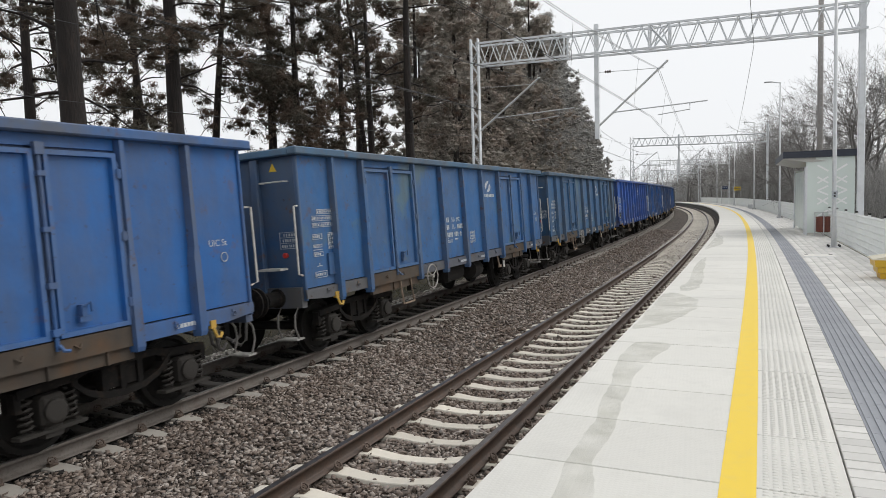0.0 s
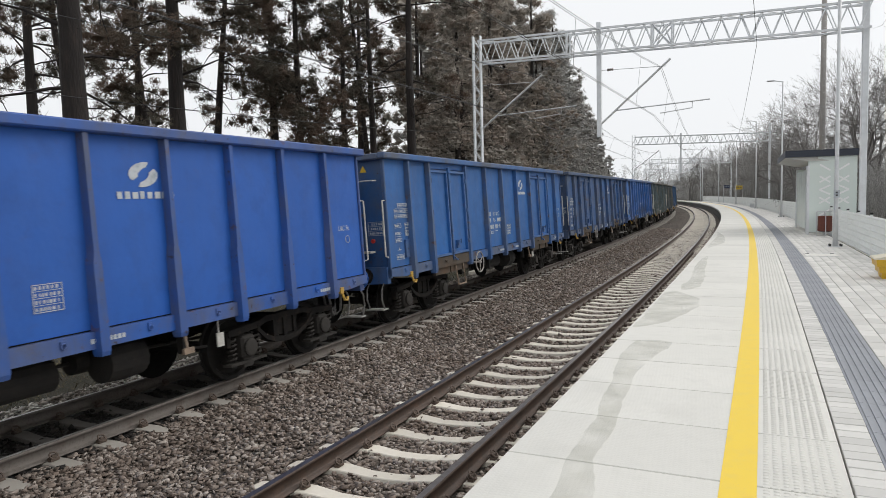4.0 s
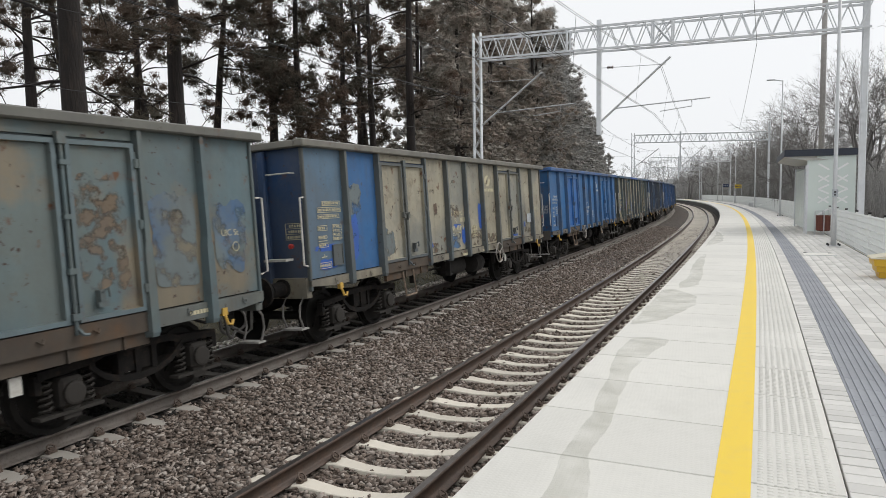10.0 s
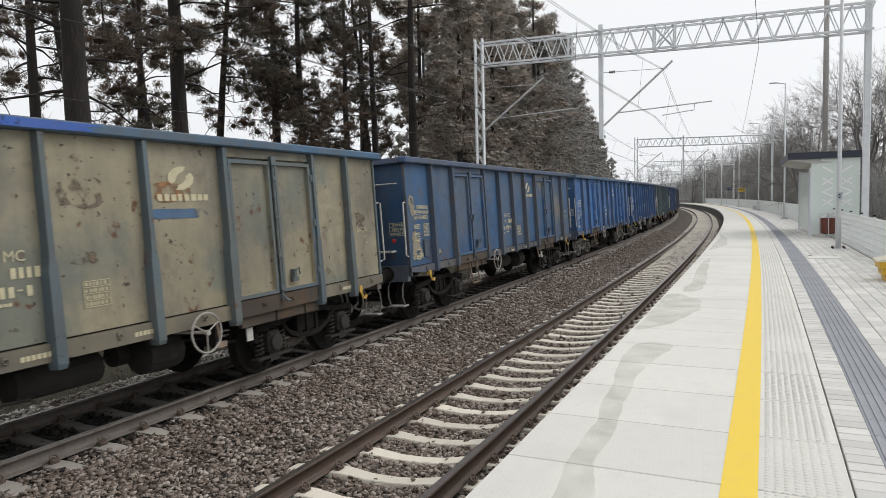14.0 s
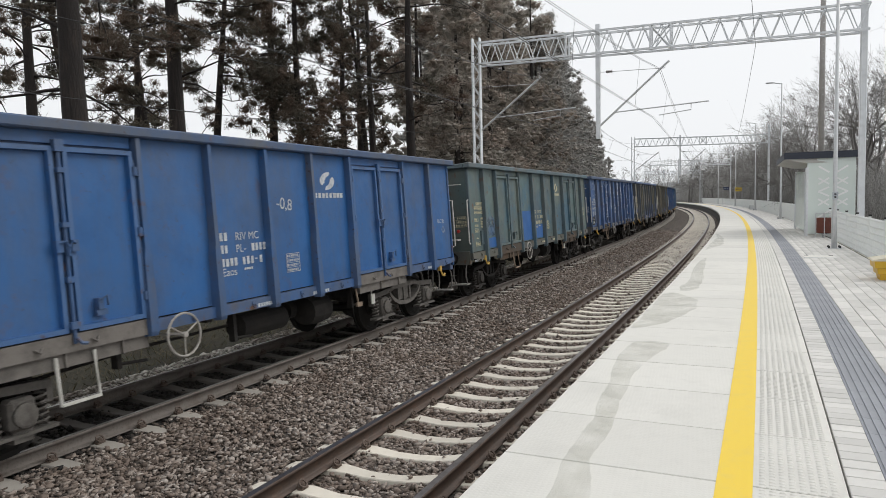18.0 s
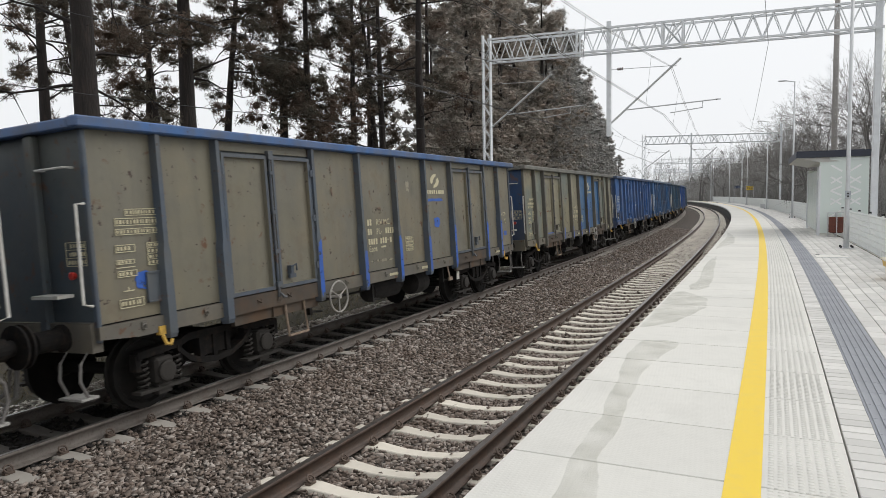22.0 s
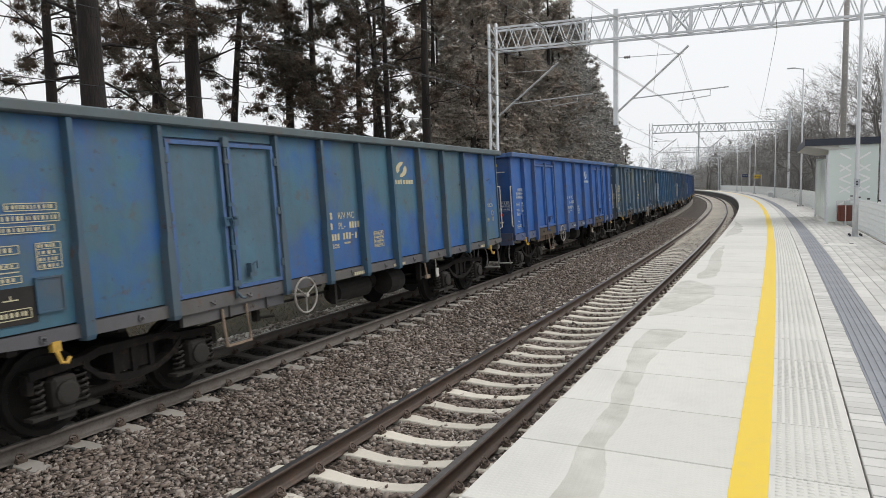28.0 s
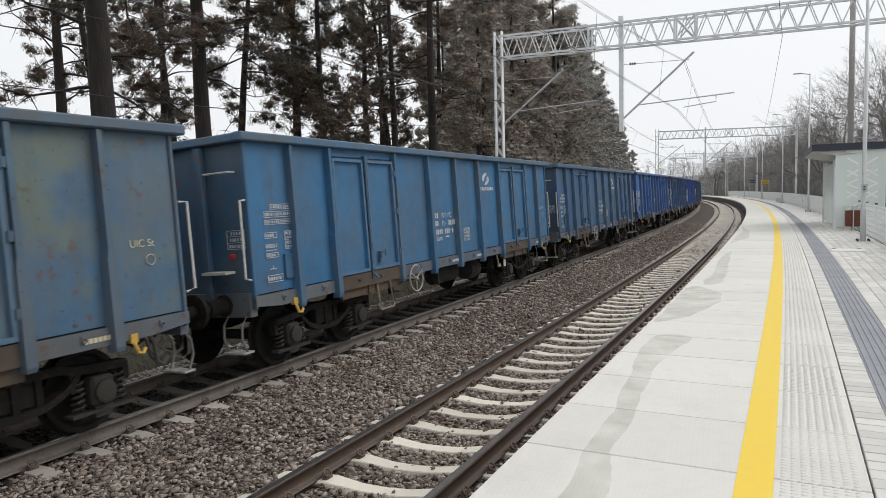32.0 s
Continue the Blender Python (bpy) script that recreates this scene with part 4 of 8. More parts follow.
        for y, drop in ((-0.36, 0.40), (-0.24, 0.46)):
            bm = bmesh.new()
            tube(bm, [(sx * 6.46, y, 0.98), (sx * 6.60, y - 0.02, 0.93), (sx * 6.70, y - 0.05, 0.74), (sx * 6.74, y - 0.05, drop + 0.06), (sx * 6.84, y - 0.02, drop), (sx * 6.97, y + 0.02, drop + 0.08)], 0.026, 6)
            part("brake_hose", bm, M_hose, root, "grey rubber brake hose")
        bm = bmesh.new()
        lathe(bm, [(0.04, -6.40), (0.045, -6.44), (0.03, -6.45)] if sx < 0 else [(0.04, 6.40), (0.045, 6.44), (0.03, 6.45)], "x", 10, (0, -1.06, 1.72))
        part("red_reflector", bm, M_red, root)
        bm = bmesh.new()
        for it in table_marks(0, 1.82, 0.32, 0.26, 3):
            box(bm, min(sx * 6.402, sx * 6.406), max(sx * 6.402, sx * 6.406), -1.28 + it[0], -1.28 + it[0] + it[2], it[1], it[1] + it[3])
        tagged(part("end_stencil", bm, M_white, root, "faded white stencilled table"), kind="stuff")
        # hook under the corner
        bm = bmesh.new()
        xh = sx * 5.63
        tube(bm, [(xh, -1.39, 1.0), (xh, -1.43, 0.93), (xh + 0.02, -1.45, 0.84), (xh + 0.06, -1.47, 0.83), (xh + 0.10, -1.46, 0.88)], 0.022, 6)
        box(bm, xh - 0.045, xh + 0.045, -1.43, -1.37, 0.95, 1.05)
        part("tow_hook", bm, M_hook, root, "yellow-painted tow hook")
    # near-side fittings
    bm = bmesh.new()
    box(bm, -5.76, -5.47, -1.392, -1.36, 1.34, 1.69)
    for it in outline(-5.76, 1.34, 0.29, 0.35, 0.018):
        box(bm, it[0], it[0] + it[2], -1.405, -1.39, it[1], it[1] + it[3])
    part("document_box", bm, P_POST, root)
    wx, wz, wr = (-1.83, 0.94, 0.255) if kind in ("close", "single") else (-2.2, 0.92, 0.245)
    bm = bmesh.new()
    ring(bm, (wx, -1.53, wz), wr, 0.015, "y", 22, 5)
    for a in range(3):
        tube(bm, [(wx, -1.53, wz), (wx + wr * math.cos(a * 2.094 + 0.5), -1.53, wz + wr * math.sin(a * 2.094 + 0.5))], 0.011, 5)
    lathe(bm, [(0.035, -1.56), (0.035, -1.51)], "y", 8, (wx, 0, wz))
    tube(bm, [(wx, -1.54, wz), (wx - 0.15, -1.10, wz + 0.03)], 0.022, 6)
    part("brake_wheel", bm, M_wheelgrey, root, "pale spoked handbrake wheel")
    bm = bmesh.new()
    tube(bm, [(-3.38, -1.39, 0.99), (-3.40, -1.45, 0.52), (-2.96, -1.45, 0.52), (-2.94, -1.39, 0.99)], 0.021, 6)
    box(bm, -3.40, -2.96, -1.475, -1.42, 0.505, 0.53)
    part("door_step", bm, M_step, root, "rusty tubular step below the doors")
    bm = bmesh.new()
    box(bm, 2.86, 2.98, -1.30, -1.28, 0.62, 0.80)
    tube(bm, [(2.92, -1.27, 0.98), (2.92, -1.27, 0.70)], 0.012, 5)
    part("brake_plate", bm, M_grab, root, "white brake setting plate")
    # underframe
    bm = bmesh.new()
    box(bm, -6.34, 6.34, -1.32, 1.32, 1.16, 1.20)
    box(bm, -6.3, 6.3, -0.35, -0.22, 0.86, 1.16)
    box(bm, -6.3, 6.3, 0.22, 0.35, 0.86, 1.16)
    for q in np.arange(-6.0, 6.1, 1.2):
        box(bm, q - 0.05, q + 0.05, -1.32, -0.36, 0.98, 1.16)
        box(bm, q - 0.05, q + 0.05, 0.36, 1.32, 0.98, 1.16)
    part("underframe", bm, M_under, root)
    bm = bmesh.new()
    lathe(bm, [(0.10, -0.55), (0.19, -0.5), (0.19, 0.5), (0.10, 0.55)], "x", 16, (0.4, -0.75, 0.72))
    part("air_tank", bm, M_under, root)
    bm = bmesh.new()
    lathe(bm, [(0.14, 0.0), (0.14, 0.42), (0.05, 0.44), (0.05, 0.7)], "x", 14, (1.3, -0.55, 0.74))
    tube(bm, [(-4.2, -0.6, 0.62), (-2.1, -0.9, 0.80), (1.3, -0.55, 0.74), (4.2, -0.5, 0.62)], 0.022, 5)
    part("brake_gear", bm, M_under, root)
    bm = bmesh.new()
    tube(bm, [(2.25, -1.36, 0.98), (2.25, -1.40, 0.72)], 0.02, 5)
    box(bm, 2.17, 2.33, -1.43, -1.39, 0.67, 0.74)
    part("load_changeover", bm, M_step, root, "rusty changeover plate")
    bm = bmesh.new()
    lathe(bm, [(0.08, -0.30), (0.23, -0.26), (0.25, 0.0), (0.23, 0.26), (0.08, 0.30)], "x", 16, (1.75, -0.80, 0.70))
    part("brake_cylinder", bm, M_under, root)
    for q, drop in ((-2.45, 0.66), (-0.55, 0.60), (2.45, 0.62)):
        bm = bmesh.new()
        box(bm, q - 0.03, q + 0.03, -1.15, -1.05, drop, 1.16)
        tube(bm, [(q, -1.12, drop + 0.05), (q + 0.55, -0.95, drop - 0.02)], 0.02, 5)
        part("hanger", bm, M_under, root)
    for x in (-4.5, 4.5):
        build_bogie(root, x)
    # marks
    tagged(part("running_number", number_marks(), M_white, root, "white stencilled running marks"), kind="stuff")
    part("code_letters", text_mesh("RIV MC", 0.15, M_white, pose(-0.66, -1.3785, 2.0, 90)), None, root)
    part("country_letters", text_mesh("PL-", 0.15, M_white, pose(-0.66, -1.3785, 1.835, 90)), None, root)
    part("type_letters", text_mesh("Eaos", 0.15, M_white, pose(-0.95, -1.3785, 1.535, 90)), None, root)
    tagged(part("inspection_table", bars(table_marks(0.40, 1.45, 0.32, 0.28)), M_white, root), kind="stuff")
    tagged(part("corner_letters", text_mesh("UIC St", 0.12, M_white, pose(5.72, -1.3795, 1.98, 90)), None, root), kind="stuff")
    bm = bmesh.new()
    ring(bm, (5.98, -1.381, 1.83), 0.06, 0.006, "y", 14, 4)
    part("corner_mark", bm, M_white, root)
    items = []
    for x_ in (-4.9 if kind == "plain" else -0.35, 0.95, 5.05):
        items += [(x_ + 0.055 * q, 1.045, 0.042, 0.05) for q in range(8)]
    tagged(part("sill_stencil", bars(items, -1.414), M_white, root, "white stencilled row along the sill"), kind="stuff")
    x0 = -6.17
    if kind == "plain":
        bm = bmesh.new()
        box(bm, -5.27, -4.43, -1.425, -1.35, 1.21, 2.20)
        bmesh.ops.recalc_face_normals(bm, faces=bm.faces)
        face = [f for f in bm.faces if all(abs(q.co.y + 1.425) < 1e-5 for q in f.verts)]
        bmesh.ops.inset_region(bm, faces=face, thickness=0.06, depth=0.0)
        bmesh.ops.translate(bm, verts=list(face[0].verts), vec=(0, 0.035, 0))
        part("small_door", bm, P_MAIN, root)
        bm = bmesh.new()
        box(bm, -5.32, -4.38, -1.45, -1.35, 2.235, 2.26)
        part("door_ledge", bm, P_POST, root)
    bm = bmesh.new()
    box(bm, x0, x0 + 0.42, -1.3805, -1.37, 1.27, 1.62)
    part("stencil_ground", bm, M_under, root, "black painted ground of a stencil")
    items = table_marks(x0 + 0.20, 2.33, 0.52, 0.075, 1) + table_marks(x0 + 0.06, 2.22, 0.68, 0.085, 1) + table_marks(x0 + 0.06, 2.12, 0.62, 0.07, 1)
    items += table_marks(x0 + 0.46, 1.76, 0.26, 0.26, 4)
    for z, w_, h_ in ((1.93, 0.26, 0.085), (1.80, 0.24, 0.05), (1.66, 0.26, 0.07), (1.32, 0.32, 0.10)):
        items += table_marks(x0 + 0.04, z, w_, h_, 1)
    items += [(x0 + 0.10, 1.50, 0.14, 0.012), (x0 + 0.165, 1.50, 0.012, 0.05), (x0 + 0.04, 1.76, 0.24, 0.01)]
    tagged(part("side_table", bars(items, -1.3845), M_white, root, "white stencilled load tables"), kind="stuff")
    return root


def coal_mesh(name, top, seed):
    """A lumpy load between the walls."""
    nx, ny = 64, 14
    rng = np.random.default_rng(seed)
    xs, ys = np.linspace(-6.33, 6.33, nx), np.linspace(-1.33, 1.33, ny)
    X, Y = np.meshgrid(xs, ys, indexing="ij")
    Z = 3.09 + top * (1 - (Y / 1.33) ** 2) * (0.72 + 0.28 * np.cos(X * 1.9 + seed) ** 2) * np.clip((6.4 - abs(X)) / 0.7, 0, 1) + rng.normal(0, 0.025, X.shape)
    i = np.arange(nx * ny).reshape(nx, ny)
    F = np.stack([i[:-1, :-1], i[1:, :-1], i[1:, 1:], i[:-1, 1:]], -1).reshape(-1, 4)
    return raw_mesh(name, np.stack([X, Y, Z], -1).reshape(-1, 3), F, M_coal)


COAL = [coal_mesh("coal_low", 0.1, 1), coal_mesh("coal_heap", 0.38, 2), coal_mesh("coal_ridge", 0.5, 3)]

# ---------------------------------------------------------------- the train
BLUE, ROYAL, NAVY, TEAL = (0.012, 0.108, 0.345), (0.009, 0.088, 0.40), (0.016, 0.068, 0.19), (0.026, 0.117, 0.235)
GREEN, BEIGE = (0.100, 0.160, 0.150), (0.265, 0.255, 0.185)
# paint, rim, options of paint(), repainted bays, mark colour, coal, label
FLEET = [
    (BLUE, BLUE, dict(rust=0.2), {}, "w", 1, "blue open coal wagon with dented side doors"),
    (tone(BLUE, TEAL, 0.4), TEAL, dict(patch=(0.10, 0.16, 0.15), patch_amount=0.15), {}, "w", 1, "faded blue open coal wagon with white grab rails"),
    ((0.024, 0.108, 0.245), TEAL, dict(patch=(0.08, 0.14, 0.16), patch_amount=0.2, rust=0.3), {}, "w", 1, "dull teal open coal wagon with scraped paint"),
    ((0.010, 0.093, 0.40), ROYAL, dict(rust=0.04, streak=0.06, grime=0.03), {}, "w", 1, "freshly painted royal blue open coal wagon without large doors"),
    (BLUE, BLUE, dict(rust=0.1, grime=0.1), {}, "w", 0, "bright blue open coal wagon with white sign"),
    (tone(NAVY, BLUE, 0.35), NAVY, dict(grime=0.45, rust=0.3), {}, "w", 1, "sooty dark blue open coal wagon"),
    ((0.014, 0.118, 0.385), BLUE, dict(rust=0.1, grime=0.1, streak=0.15), {}, "w", 1, "clean bright blue open coal wagon with rust-stained sign"),
    ((0.095, 0.145, 0.160), (0.14, 0.135, 0.11), dict(patch=(0.20, 0.165, 0.11), patch_amount=0.42, rust=0.8), {}, "c", 0, "grey-green open coal wagon with rust-tinted panels"),
    ((0.36, 0.33, 0.25), (0.20, 0.185, 0.15), dict(patch=(0.23, 0.235, 0.205), patch_amount=0.4, rust=1.0, grime=0.3), {0: tone(TEAL, BEIGE, 0.25), 1: tone(BLUE, TEAL, 0.5), "e": NAVY}, "c", 1, "patchy beige and blue open coal wagon"),
    ((0.020, 0.132, 0.335), BLUE, dict(rust=0.15, streak=0.15), {2: (0.016, 0.130, 0.40)}, "w", 1, "blue open coal wagon with brighter door panels"),
    ((0.315, 0.28, 0.19), TEAL, dict(patch=(0.17, 0.185, 0.15), patch_amount=0.38, rust=0.9, grime=0.4), {"e": (0.13, 0.14, 0.10)}, "c", 0, "weathered beige open coal wagon"),
    (tone(NAVY, TEAL, 0.4), NAVY, dict(patch=(0.25, 0.22, 0.16), patch_amount=0.15, rust=0.8), {}, "c", 1, "dark blue open coal wagon with peeling panels"),
    ((0.030, 0.128, 0.33), TEAL, dict(patch=(0.02, 0.10, 0.35), patch_amount=0.3, rust=0.3), {}, "w", 1, "mid blue open coal wagon with muddy sill"),
    ((0.014, 0.098, 0.285), NAVY, dict(rust=0.15), {}, "w", 0, "deep blue open coal wagon"),
    ((0.092, 0.148, 0.150), tone(GREEN, TEAL, 0.4), dict(patch=(0.045, 0.122, 0.180), patch_amount=0.45, rust=0.5, grime=0.35), {}, "c", 1, "grey-green open coal wagon with blue repainted patches"),
    (tone(NAVY, BLUE, 0.3), NAVY, dict(chips=0.15, rust=0.3, grime=0.3), {}, "w", 0, "navy open coal wagon with white splashes on its side"),
    ((0.150, 0.140, 0.105), BLUE, dict(patch=(0.185, 0.160, 0.105), patch_amount=0.42, rust=0.7), {"e": (0.075, 0.095, 0.105)}, "c", 0, "olive-brown open coal wagon with blue rim"),
    ((0.225, 0.205, 0.135), (0.15, 0.145, 0.12), dict(patch=(0.15, 0.175, 0.15), patch_amount=0.42, rust=0.8), {5: (0.034, 0.116, 0.245), 6: (0.030, 0.114, 0.26), "7a": (0.032, 0.116, 0.25), "e": NAVY}, "c", 0, "brownish beige open coal wagon with two blue panels"),
    (tone(BLUE, NAVY, 0.35), NAVY, dict(rust=0.2), {}, "w", 1, "blue open coal wagon with white paint runs"),
    (tone(TEAL, BLUE, 0.4), TEAL, dict(rust=0.2), {}, "w", 0, "teal-blue open coal wagon"),
    ((0.016, 0.104, 0.325), (0.07, 0.115, 0.135), dict(patch=(0.050, 0.140, 0.20), patch_amount=0.6, rust=0.25), {2: (0.060, 0.140, 0.20)}, "c", 2, "mottled blue and teal open coal wagon heaped with coal"),
    (tone(ROYAL, BLUE, 0.6), BLUE, dict(rust=0.1, grime=0.1), {}, "w", 1, "bright royal blue open coal wagon with warning sign"),
    ((0.042, 0.115, 0.205), TEAL, dict(patch=(0.115, 0.15, 0.125), patch_amount=0.4, rust=0.4), {}, "c", 1, "dull teal-blue open coal wagon with greenish patches"),
    ((0.021, 0.124, 0.262), TEAL, dict(rust=0.2, streak=0.4), {}, "w", 0, "teal-blue open coal wagon with streaked sides"),
    (tone(TEAL, NAVY, 0.4), TEAL, dict(rust=0.3), {}, "w", 1, "dull teal open coal wagon"),
    (BLUE, BLUE, dict(rust=0.2), {}, "w", 1, "blue open coal wagon"),
    (tone(BLUE, NAVY, 0.6), NAVY, dict(rust=0.2), {}, "w", 0, "dark blue open coal wagon"),
    (ROYAL, ROYAL, dict(rust=0.1), {}, "w", 0, "royal blue open coal wagon"),
]
POST = -1.4815           # the front of a post's foot
